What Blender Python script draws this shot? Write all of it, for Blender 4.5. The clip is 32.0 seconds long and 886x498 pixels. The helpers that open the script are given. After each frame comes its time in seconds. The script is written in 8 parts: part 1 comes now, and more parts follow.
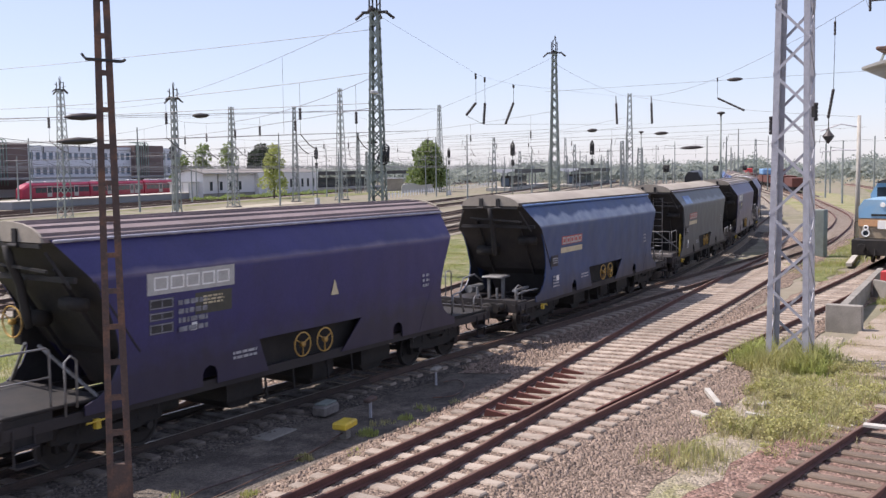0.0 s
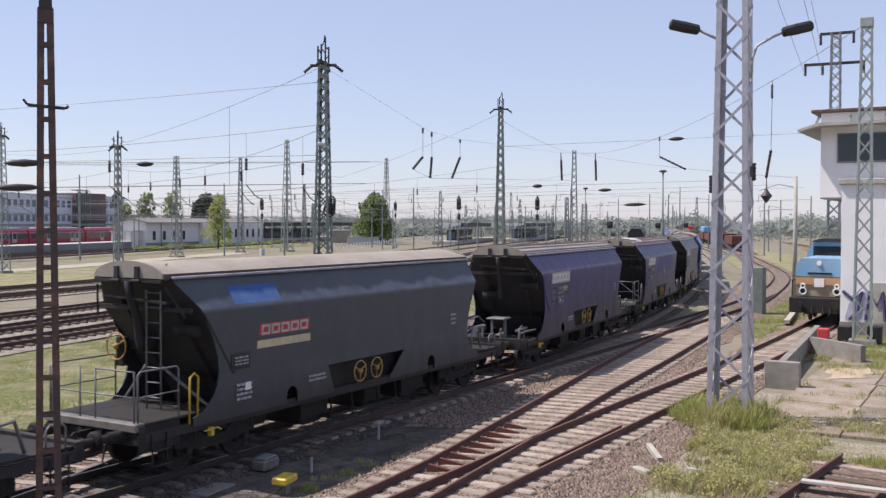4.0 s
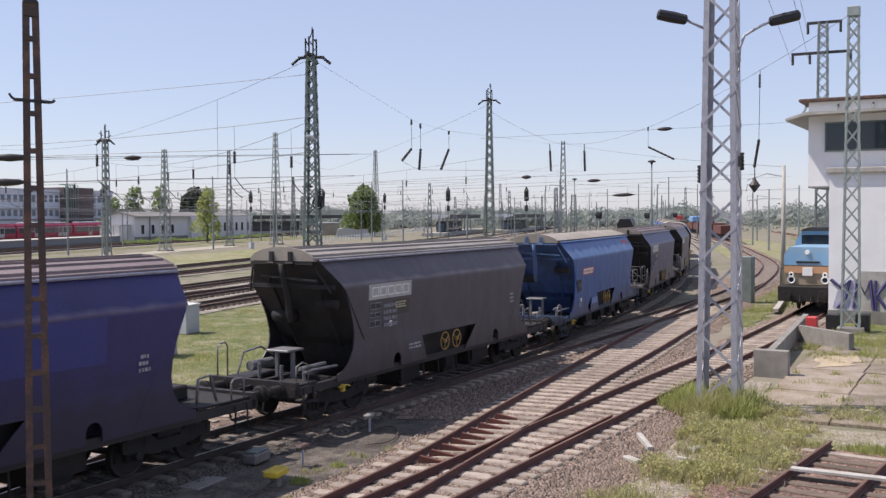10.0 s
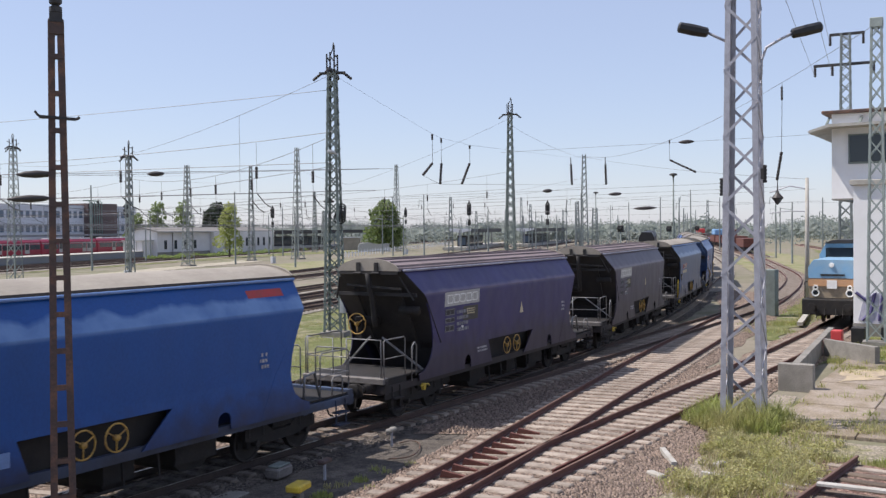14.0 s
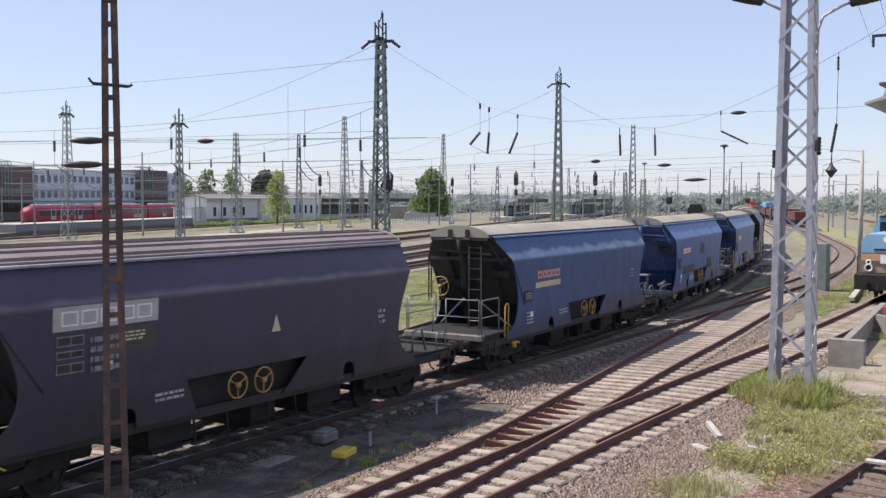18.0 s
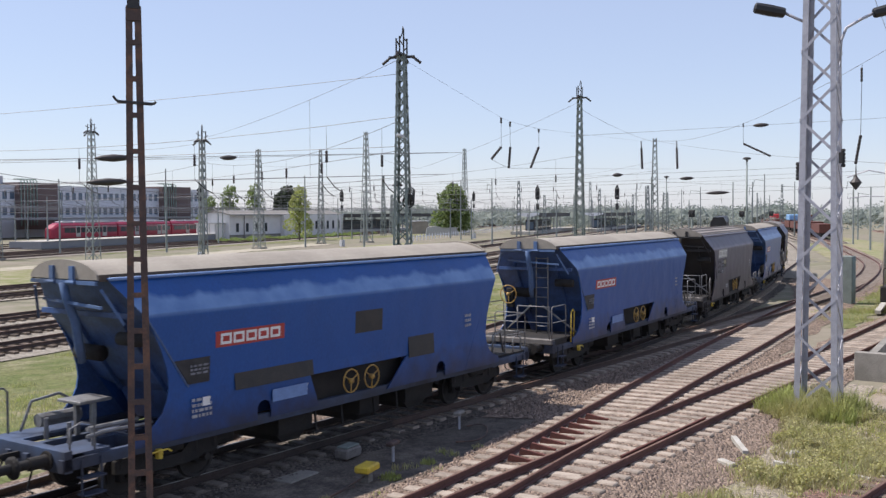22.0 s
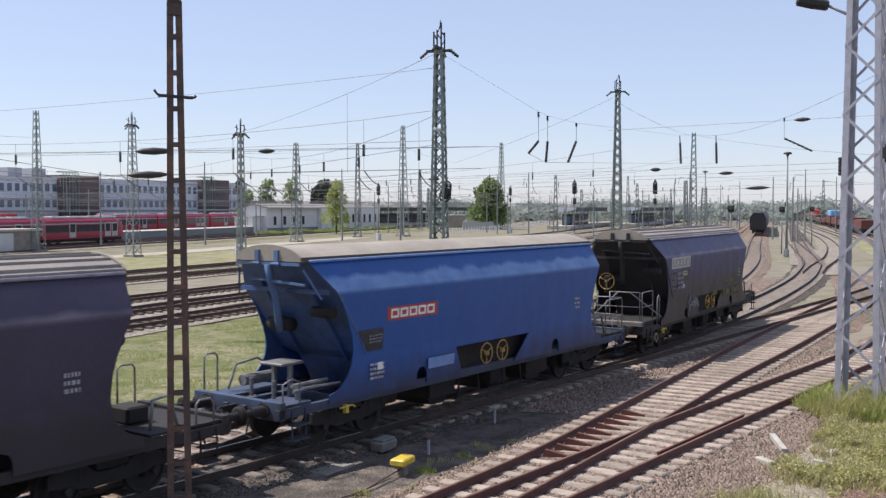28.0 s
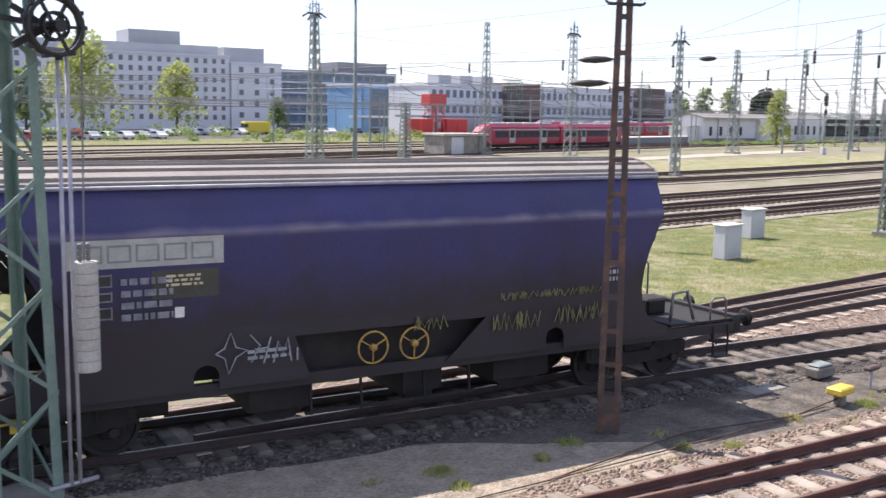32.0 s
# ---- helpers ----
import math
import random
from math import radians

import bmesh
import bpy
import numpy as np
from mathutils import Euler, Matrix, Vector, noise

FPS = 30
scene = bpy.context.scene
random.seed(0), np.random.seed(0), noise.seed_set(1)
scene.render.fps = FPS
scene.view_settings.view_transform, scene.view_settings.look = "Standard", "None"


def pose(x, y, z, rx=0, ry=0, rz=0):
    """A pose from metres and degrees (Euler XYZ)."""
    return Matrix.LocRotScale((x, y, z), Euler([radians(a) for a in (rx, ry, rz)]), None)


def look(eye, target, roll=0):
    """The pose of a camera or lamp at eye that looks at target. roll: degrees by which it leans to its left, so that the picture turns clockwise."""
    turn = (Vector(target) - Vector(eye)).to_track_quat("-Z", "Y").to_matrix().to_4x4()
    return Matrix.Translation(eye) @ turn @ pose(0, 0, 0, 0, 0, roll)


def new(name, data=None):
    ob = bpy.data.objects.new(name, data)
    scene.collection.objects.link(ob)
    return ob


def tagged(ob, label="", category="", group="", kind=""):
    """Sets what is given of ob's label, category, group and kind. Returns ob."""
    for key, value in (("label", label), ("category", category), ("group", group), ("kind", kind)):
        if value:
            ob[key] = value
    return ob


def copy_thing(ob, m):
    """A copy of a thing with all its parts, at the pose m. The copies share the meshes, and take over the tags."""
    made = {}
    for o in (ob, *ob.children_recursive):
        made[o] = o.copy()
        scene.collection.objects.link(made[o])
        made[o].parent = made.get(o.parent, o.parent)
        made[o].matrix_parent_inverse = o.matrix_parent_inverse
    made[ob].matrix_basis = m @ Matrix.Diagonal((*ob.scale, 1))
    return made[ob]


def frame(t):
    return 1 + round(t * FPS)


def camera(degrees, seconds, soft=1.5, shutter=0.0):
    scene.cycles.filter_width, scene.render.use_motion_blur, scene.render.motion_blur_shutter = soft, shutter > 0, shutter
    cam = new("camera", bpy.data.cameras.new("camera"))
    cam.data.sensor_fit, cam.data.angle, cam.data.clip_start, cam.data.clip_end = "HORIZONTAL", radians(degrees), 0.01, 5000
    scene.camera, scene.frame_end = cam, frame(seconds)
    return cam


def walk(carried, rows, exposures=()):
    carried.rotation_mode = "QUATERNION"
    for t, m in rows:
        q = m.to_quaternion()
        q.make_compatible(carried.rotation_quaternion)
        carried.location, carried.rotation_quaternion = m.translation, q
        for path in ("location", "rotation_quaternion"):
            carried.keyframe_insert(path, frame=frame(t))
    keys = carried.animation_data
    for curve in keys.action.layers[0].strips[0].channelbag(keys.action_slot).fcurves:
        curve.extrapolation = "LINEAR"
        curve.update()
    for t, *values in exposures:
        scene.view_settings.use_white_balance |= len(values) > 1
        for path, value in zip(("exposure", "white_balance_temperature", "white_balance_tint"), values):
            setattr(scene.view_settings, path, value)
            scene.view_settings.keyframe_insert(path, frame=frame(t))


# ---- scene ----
import itertools

# ------------------------------------------------------------------ camera and its walk
CAM_H = 5.3
cam = camera(47.87, 32.0, soft=1.4, shutter=0.15)
PATH = (
    (0, pose(0.012, -0.017, 5.3, 85.455, 0.706, -57.003)),
    (0.5, pose(0.014, -0.02, 5.3, 86.873, -0.201, -57.406)),
    (1, pose(0.015, -0.022, 5.3, 87.785, 0.144, -57.946)),
    (1.5, pose(0.016, -0.023, 5.3, 87.303, 0.025, -58.086)),
    (2, pose(0.017, -0.024, 5.3, 86.952, -0.008, -58.325)),
    (2.5, pose(0.016, -0.024, 5.3, 86.872, -0.041, -58.284)),
    (3, pose(0.018, -0.027, 5.3, 87.436, -0.085, -58.755)),
    (3.5, pose(0.021, -0.031, 5.3, 87.881, -0.13, -59.632)),
    (4, pose(0.022, -0.034, 5.3, 88.484, -0.195, -60.076)),
    (4.5, pose(0.024, -0.037, 5.3, 88.839, -0.137, -60.654)),
    (6.5, pose(0.027, -0.043, 5.3, 89.18, 0.13, -61.801)),
    (7, pose(0.027, -0.043, 5.3, 89.156, 0.185, -61.912)),
    (7.5, pose(0.028, -0.044, 5.3, 89.302, 0.189, -62.082)),
    (8, pose(0.029, -0.045, 5.3, 89.294, 0.104, -62.289)),
    (8.5, pose(0.027, -0.043, 5.3, 88.835, 0.079, -61.873)),
    (9, pose(0.025, -0.038, 5.3, 87.912, 0.122, -61.001)),
    (9.5, pose(0.025, -0.039, 5.3, 87.904, 0.168, -61.033)),
    (10, pose(0.024, -0.037, 5.3, 88.009, 0.244, -60.683)),
    (10.5, pose(0.022, -0.034, 5.3, 88.254, 0.267, -60.103)),
    (11, pose(0.021, -0.031, 5.3, 88.542, 0.275, -59.608)),
    (11.5, pose(0.021, -0.032, 5.3, 88.526, 0.351, -59.81)),
    (12, pose(0.021, -0.032, 5.3, 88.838, 0.392, -59.784)),
    (12.5, pose(0.021, -0.031, 5.3, 88.946, 0.424, -59.679)),
    (13, pose(0.021, -0.031, 5.3, 88.919, 0.438, -59.661)),
    (13.5, pose(0.021, -0.031, 5.3, 88.901, 0.432, -59.645)),
    (14, pose(0.02, -0.03, 5.3, 88.829, 0.494, -59.48)),
    (14.5, pose(0.02, -0.03, 5.3, 88.609, 0.405, -59.441)),
    (15, pose(0.019, -0.029, 5.3, 87.811, 0.282, -59.128)),
    (15.5, pose(0.015, -0.022, 5.3, 86.533, 0.155, -57.963)),
    (17.5, pose(0.012, -0.017, 5.3, 86.909, -0.079, -56.893)),
    (18, pose(0.012, -0.017, 5.3, 87.092, -0.099, -56.817)),
    (18.5, pose(0.011, -0.015, 5.3, 87.56, -0.152, -56.499)),
    (19, pose(0.01, -0.014, 5.3, 87.952, -0.069, -56.271)),
    (19.5, pose(0.01, -0.014, 5.3, 87.981, -0.059, -56.228)),
    (20, pose(0.009, -0.013, 5.3, 87.949, -0.03, -56.029)),
    (20.5, pose(0.009, -0.012, 5.3, 88.007, 0.039, -55.949)),
    (21, pose(0.008, -0.011, 5.3, 87.991, 0.106, -55.788)),
    (21.5, pose(0.008, -0.011, 5.3, 87.94, 0.184, -55.713)),
    (22, pose(0.007, -0.01, 5.3, 87.937, 0.261, -55.587)),
    (22.5, pose(0.007, -0.01, 5.3, 87.925, 0.229, -55.465)),
    (23, pose(0.006, -0.009, 5.3, 87.925, 0.168, -55.301)),
    (23.5, pose(0.006, -0.008, 5.3, 87.964, 0.111, -55.118)),
    (24, pose(0.005, -0.007, 5.3, 87.994, -0.012, -54.833)),
    (24.5, pose(0.004, -0.006, 5.3, 88, 0.011, -54.641)),
    (25, pose(0.004, -0.005, 5.3, 87.991, -0.032, -54.479)),
    (25.5, pose(0.003, -0.004, 5.3, 87.995, 0.016, -54.299)),
    (27.5, pose(0.001, -0.001, 5.3, 87.751, 0.021, -53.645)),
    (28, pose(0, -0, 5.3, 87.6, 0, -53.5)),
    (28.5, pose(-0.001, 0.001, 5.3, 87.472, -0.076, -53.354)),
    (29, pose(-0.001, 0.002, 5.3, 87.351, -0.038, -53.156)),
    (29.5, pose(-0.002, 0.003, 5.3, 87.206, -0.018, -52.979)),
    (30, pose(-0.004, 0.005, 5.3, 87.023, -0.002, -52.545)),
    (30.5, pose(-0.014, 0.017, 5.3, 86.319, -0.201, -49.84)),
    (31, pose(-0.038, 0.043, 5.3, 84.326, -0.387, -44.038)),
    (31.5, pose(-0.07, 0.071, 5.3, 83.481, -0.595, -37.105)),
    (32, pose(-0.111, 0.097, 5.3, 82.222, -0.929, -29.058)),
)
walk(cam, PATH, [(0, 0.40, 6600, 19), (0.6, 0.36, 6600, 19), (2, 0.26, 6570, 18), (5, 0.16, 6550, 18), (10, 0.15, 6520, 17), (15, 0.18, 6430, 14), (18, 0.28, 6470, 14), (20, 0.22, 6430, 14), (30, 0.23, 6430, 14), (31, 0.38, 6620, 18), (31.5, 0.52, 6580, 17), (32, 0.80, 6560, 16)])

# ------------------------------------------------------------------ sky and sun
TO_SUN = Vector((-0.26, 0.59, 1.0)).normalized()
world = bpy.data.worlds.new("sky")
scene.world = world
world.use_nodes = True
wn = world.node_tree.nodes
sky = wn.new("ShaderNodeTexSky")
sky.sky_type = 'NISHITA'
sky.sun_disc = False
sky.sun_elevation = math.asin(TO_SUN.z)
sky.sun_rotation = math.atan2(TO_SUN.x, TO_SUN.y)
sky.altitude = 60
sky.air_density = 1.0
sky.dust_density = 0.35
sky.ozone_density = 2.2
haze = wn.new("ShaderNodeMix")
haze.data_type = 'RGBA'
haze.inputs[0].default_value = 0.5
haze.inputs[7].default_value = (4.2, 4.7, 6.25, 1)
world.node_tree.links.new(sky.outputs[0], haze.inputs[6])
world.node_tree.links.new(haze.outputs[2], wn["Background"].inputs[0])
wn["Background"].inputs[1].default_value = 0.125
sun = new("sun", bpy.data.lights.new("sun", 'SUN'))
sun.data.energy = 4.8
sun.data.angle = radians(0.53)
sun.data.color = (1.0, 0.95, 0.87)
sun.matrix_world = look(TO_SUN * 100, (0, 0, 0))


# ------------------------------------------------------------------ materials


def make_mat(name, color, rough=0.7, metal=0.0, second=None, scale=3.0, amount=0.5, grain=40.0, grain_amt=0.25,
             bump=0.15, bump_scale=60.0, rnd=0.0, coord="Object", stretch=(1, 1, 1), sharp=(0.4, 0.62)):
    """Two-scale painted, mineral or metal surface: patches of a second colour, fine grain, relief."""
    m = bpy.data.materials.new(name)
    m.use_nodes = True
    nt = m.node_tree
    n, l = nt.nodes, nt.links
    b = n["Principled BSDF"]
    b.inputs["Roughness"].default_value = rough
    b.inputs["Metallic"].default_value = metal
    tc = n.new("ShaderNodeTexCoord")
    mp = n.new("ShaderNodeMapping")
    mp.inputs["Scale"].default_value = stretch
    l.new(tc.outputs[coord], mp.inputs[0])
    n1 = n.new("ShaderNodeTexNoise")
    n1.inputs["Scale"].default_value = scale
    n1.inputs["Detail"].default_value = 6
    n1.inputs["Roughness"].default_value = 0.62
    n2 = n.new("ShaderNodeTexNoise")
    n2.inputs["Scale"].default_value = grain
    n2.inputs["Detail"].default_value = 3
    for k in (n1, n2):
        l.new(mp.outputs[0], k.inputs["Vector"])
    ramp = n.new("ShaderNodeMapRange")
    ramp.inputs[1].default_value, ramp.inputs[2].default_value = sharp
    ramp.inputs[3].default_value, ramp.inputs[4].default_value = 0.0, amount
    l.new(n1.outputs[0], ramp.inputs[0])
    mix = n.new("ShaderNodeMix")
    mix.data_type = 'RGBA'
    mix.inputs[6].default_value = (*color, 1)
    mix.inputs[7].default_value = (*(second or [c * 0.6 for c in color]), 1)
    l.new(ramp.outputs[0], mix.inputs[0])
    val = n.new("ShaderNodeMapRange")
    val.inputs[1].default_value, val.inputs[2].default_value = 0.25, 0.75
    val.inputs[3].default_value, val.inputs[4].default_value = 1 - grain_amt, 1 + grain_amt
    l.new(n2.outputs[0], val.inputs[0])
    hsv = n.new("ShaderNodeHueSaturation")
    l.new(mix.outputs[2], hsv.inputs["Color"])
    if rnd:
        oi = n.new("ShaderNodeObjectInfo")
        rr = n.new("ShaderNodeMapRange")
        rr.inputs[3].default_value, rr.inputs[4].default_value = 1 - rnd, 1 + rnd
        l.new(oi.outputs["Random"], rr.inputs[0])
        mu = n.new("ShaderNodeMath")
        mu.operation = 'MULTIPLY'
        l.new(rr.outputs[0], mu.inputs[0])
        l.new(val.outputs[0], mu.inputs[1])
        l.new(mu.outputs[0], hsv.inputs["Value"])
    else:
        l.new(val.outputs[0], hsv.inputs["Value"])
    l.new(hsv.outputs[0], b.inputs["Base Color"])
    if bump:
        n3 = n.new("ShaderNodeTexNoise")
        n3.inputs["Scale"].default_value = bump_scale
        n3.inputs["Detail"].default_value = 4
        l.new(mp.outputs[0], n3.inputs["Vector"])
        bp = n.new("ShaderNodeBump")
        bp.inputs["Strength"].default_value = bump
        bp.inputs["Distance"].default_value = 0.02
        l.new(n3.outputs[0], bp.inputs["Height"])
        l.new(bp.outputs[0], b.inputs["Normal"])
    return m


def paint_mat(name, color, grime, dust, rough=0.42, line=3.8, wave=0.22, fade=0.55, dust_amt=0.55, low=1.5, low_amt=0.75, sheen=0.06):
    """Worn wagon paint: grime patches and streaks, pale dust lying on the upper slope under a wavy edge, rust specks."""
    m = make_mat(name, color, rough, 0.0, grime, 0.55, fade, 26, 0.10, 0.08, 9.0, stretch=(1, 1, 0.5), sharp=(0.38, 0.7))
    nt = m.node_tree
    n, l = nt.nodes, nt.links
    b = n["Principled BSDF"]
    b.inputs["Roughness"].default_value = rough + 0.14
    b.inputs["Specular IOR Level"].default_value = 0.3
    b.inputs["Sheen Weight"].default_value = sheen
    b.inputs["Sheen Roughness"].default_value = 0.4
    b.inputs["Sheen Tint"].default_value = (*dust, 1)
    src = b.inputs["Base Color"].links[0].from_socket
    tc = n.new("ShaderNodeTexCoord")
    sep = n.new("ShaderNodeSeparateXYZ")
    l.new(tc.outputs["Object"], sep.inputs[0])
    oi = n.new("ShaderNodeObjectInfo")
    shift = n.new("ShaderNodeMath")
    shift.operation = 'MULTIPLY_ADD'
    l.new(oi.outputs["Random"], shift.inputs[0])
    shift.inputs[1].default_value = 60.0
    l.new(sep.outputs[0], shift.inputs[2])
    comb = n.new("ShaderNodeCombineXYZ")
    l.new(shift.outputs[0], comb.inputs[0])
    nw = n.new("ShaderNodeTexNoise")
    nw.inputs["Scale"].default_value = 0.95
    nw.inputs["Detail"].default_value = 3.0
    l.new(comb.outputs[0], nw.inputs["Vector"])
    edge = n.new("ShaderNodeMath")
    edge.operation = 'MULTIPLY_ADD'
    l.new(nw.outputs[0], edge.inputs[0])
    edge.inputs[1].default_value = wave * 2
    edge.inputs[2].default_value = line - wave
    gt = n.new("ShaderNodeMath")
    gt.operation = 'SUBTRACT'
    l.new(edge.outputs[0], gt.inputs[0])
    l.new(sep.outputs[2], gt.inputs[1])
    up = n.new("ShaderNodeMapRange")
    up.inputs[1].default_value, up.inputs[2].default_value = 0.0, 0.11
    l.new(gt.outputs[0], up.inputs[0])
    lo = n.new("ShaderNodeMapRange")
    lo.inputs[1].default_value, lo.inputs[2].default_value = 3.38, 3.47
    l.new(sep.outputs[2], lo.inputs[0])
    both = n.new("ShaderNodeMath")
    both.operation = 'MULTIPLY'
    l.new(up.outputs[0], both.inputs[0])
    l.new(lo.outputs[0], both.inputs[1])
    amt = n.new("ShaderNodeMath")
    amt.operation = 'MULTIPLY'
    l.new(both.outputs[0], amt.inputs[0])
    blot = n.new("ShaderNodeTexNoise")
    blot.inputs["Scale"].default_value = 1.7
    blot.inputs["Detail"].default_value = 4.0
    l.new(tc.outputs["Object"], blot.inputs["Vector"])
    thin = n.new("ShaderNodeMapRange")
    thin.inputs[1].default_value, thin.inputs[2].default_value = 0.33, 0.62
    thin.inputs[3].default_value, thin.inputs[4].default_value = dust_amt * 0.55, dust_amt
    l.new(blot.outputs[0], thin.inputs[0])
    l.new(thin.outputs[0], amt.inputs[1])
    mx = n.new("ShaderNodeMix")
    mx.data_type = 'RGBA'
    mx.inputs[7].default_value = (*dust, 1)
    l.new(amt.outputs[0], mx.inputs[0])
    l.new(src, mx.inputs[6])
    # shallow dents between the stiffeners of the sheet
    dn = n.new("ShaderNodeTexNoise")
    dn.inputs["Scale"].default_value = 1.3
    dn.inputs["Detail"].default_value = 1.0
    l.new(tc.outputs["Object"], dn.inputs["Vector"])
    db = n.new("ShaderNodeBump")
    db.inputs["Strength"].default_value = 0.35
    db.inputs["Distance"].default_value = 0.09
    l.new(dn.outputs[0], db.inputs["Height"])
    if b.inputs["Normal"].links:
        l.new(b.inputs["Normal"].links[0].from_socket, db.inputs["Normal"])
    l.new(db.outputs[0], b.inputs["Normal"])
    # lower side darkened with a noisy edge: dirt and downward shade in the colour
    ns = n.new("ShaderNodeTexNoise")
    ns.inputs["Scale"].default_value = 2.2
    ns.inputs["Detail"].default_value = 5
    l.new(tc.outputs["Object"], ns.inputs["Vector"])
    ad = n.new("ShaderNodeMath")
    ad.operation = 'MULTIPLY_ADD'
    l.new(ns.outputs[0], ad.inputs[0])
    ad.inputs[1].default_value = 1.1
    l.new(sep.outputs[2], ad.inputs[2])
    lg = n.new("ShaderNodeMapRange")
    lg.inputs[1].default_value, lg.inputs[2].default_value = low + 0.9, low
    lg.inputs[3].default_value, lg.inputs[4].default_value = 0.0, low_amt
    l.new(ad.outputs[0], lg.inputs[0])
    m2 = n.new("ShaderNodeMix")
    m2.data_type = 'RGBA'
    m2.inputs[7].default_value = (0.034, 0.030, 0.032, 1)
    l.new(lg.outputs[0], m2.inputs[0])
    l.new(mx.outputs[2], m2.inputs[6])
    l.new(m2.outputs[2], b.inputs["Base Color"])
    return m


def ground_mat(name, cols, scales, bump=0.5, bump_scale=25.0, stones=0.0, stone_scale=14.0):
    """Loose ground: three colours in two scales of patches and, where wanted, single stones."""
    m = bpy.data.materials.new(name)
    m.use_nodes = True
    nt = m.node_tree
    n, l = nt.nodes, nt.links
    b = n["Principled BSDF"]
    b.inputs["Roughness"].default_value = 0.95
    b.inputs["Specular IOR Level"].default_value = 0.2
    tc = n.new("ShaderNodeTexCoord")
    last = None
    for i, sc in enumerate(scales):
        ns = n.new("ShaderNodeTexNoise")
        ns.inputs["Scale"].default_value = sc
        ns.inputs["Detail"].default_value = 7
        ns.inputs["Roughness"].default_value = 0.65
        l.new(tc.outputs["Object"], ns.inputs["Vector"])
        mr = n.new("ShaderNodeMapRange")
        mr.inputs[1].default_value, mr.inputs[2].default_value = 0.42, 0.6
        l.new(ns.outputs[0], mr.inputs[0])
        mx = n.new("ShaderNodeMix")
        mx.data_type = 'RGBA'
        mx.inputs[6].default_value = (*cols[0], 1)
        mx.inputs[7].default_value = (*cols[i + 1], 1)
        if last:
            l.new(last, mx.inputs[6])
        l.new(mr.outputs[0], mx.inputs[0])
        last = mx.outputs[2]
    vo = n.new("ShaderNodeTexVoronoi")
    vo.inputs["Scale"].default_value = stone_scale
    l.new(tc.outputs["Object"], vo.inputs["Vector"])
    hs = n.new("ShaderNodeHueSaturation")
    l.new(last, hs.inputs["Color"])
    sp = n.new("ShaderNodeSeparateXYZ")
    l.new(vo.outputs["Color"], sp.inputs[0])
    vr = n.new("ShaderNodeMapRange")
    vr.inputs[3].default_value, vr.inputs[4].default_value = 1 - stones, 1 + stones
    l.new(sp.outputs[0], vr.inputs[0])
    l.new(vr.outputs[0], hs.inputs["Value"])
    l.new(hs.outputs[0], b.inputs["Base Color"])
    nb = n.new("ShaderNodeTexNoise")
    nb.inputs["Scale"].default_value = bump_scale
    nb.inputs["Detail"].default_value = 5
    l.new(tc.outputs["Object"], nb.inputs["Vector"])
    add = n.new("ShaderNodeMath")
    add.operation = 'MULTIPLY_ADD'
    l.new(vo.outputs["Distance"], add.inputs[0])
    add.inputs[1].default_value = -1.2 if stones else 0.0
    l.new(nb.outputs[0], add.inputs[2])
    bp = n.new("ShaderNodeBump")
    bp.inputs["Strength"].default_value = bump
    bp.inputs["Distance"].default_value = 0.05
    l.new(add.outputs[0], bp.inputs["Height"])
    l.new(bp.outputs[0], b.inputs["Normal"])
    return m


def glass_mat(name, color=(0.03, 0.04, 0.05), rough=0.08):
    m = bpy.data.materials.new(name)
    m.use_nodes = True
    b = m.node_tree.nodes["Principled BSDF"]
    b.inputs["Base Color"].default_value = (*color, 1)
    b.inputs["Roughness"].default_value = rough
    b.inputs["IOR"].default_value = 1.5
    return m


def leaf_mat(name, color, second, scale=1.0, amount=0.7, glow=0.45):
    """Thin leaves and blades: light comes through them."""
    m = make_mat(name, color, 0.65, 0, second, scale, amount, 6, 0.3, 0.0)
    nt = m.node_tree
    n, l = nt.nodes, nt.links
    b = n["Principled BSDF"]
    src = b.inputs["Base Color"].links[0].from_socket
    tr = n.new("ShaderNodeBsdfTranslucent")
    l.new(src, tr.inputs[0])
    mx = n.new("ShaderNodeMixShader")
    mx.inputs[0].default_value = glow
    l.new(b.outputs[0], mx.inputs[1])
    l.new(tr.outputs[0], mx.inputs[2])
    l.new(mx.outputs[0], n["Material Output"].inputs[0])
    return m


M = {}
M["ground"] = ground_mat("yard_ground", [(0.20, 0.178, 0.132), (0.15, 0.158, 0.08), (0.245, 0.215, 0.168)], (0.05, 0.4), 0.5, 12)
M["dirt"] = ground_mat("dirt", [(0.13, 0.113, 0.096), (0.185, 0.157, 0.13), (0.085, 0.074, 0.064)], (0.25, 1.3), 0.6, 30, 0.25, 22)
M["grass"] = ground_mat("grass_ground", [(0.175, 0.18, 0.075), (0.285, 0.255, 0.16), (0.13, 0.152, 0.052)], (0.22, 1.1), 0.9, 40, 0.2, 9)
M["verge"] = ground_mat("stony_verge", [(0.30, 0.255, 0.2), (0.25, 0.235, 0.125), (0.35, 0.3, 0.24)], (0.35, 1.7), 0.8, 30, 0.35, 18)
M["drygrass"] = ground_mat("dry_grass_ground", [(0.24, 0.22, 0.12), (0.17, 0.2, 0.06), (0.3, 0.27, 0.18)], (0.1, 0.6), 0.8, 40)
M["ballast"] = ground_mat("ballast", [(0.232, 0.172, 0.134), (0.172, 0.126, 0.1), (0.29, 0.222, 0.174)], (0.5, 3.0), 1.0, 30, 0.55, 16)
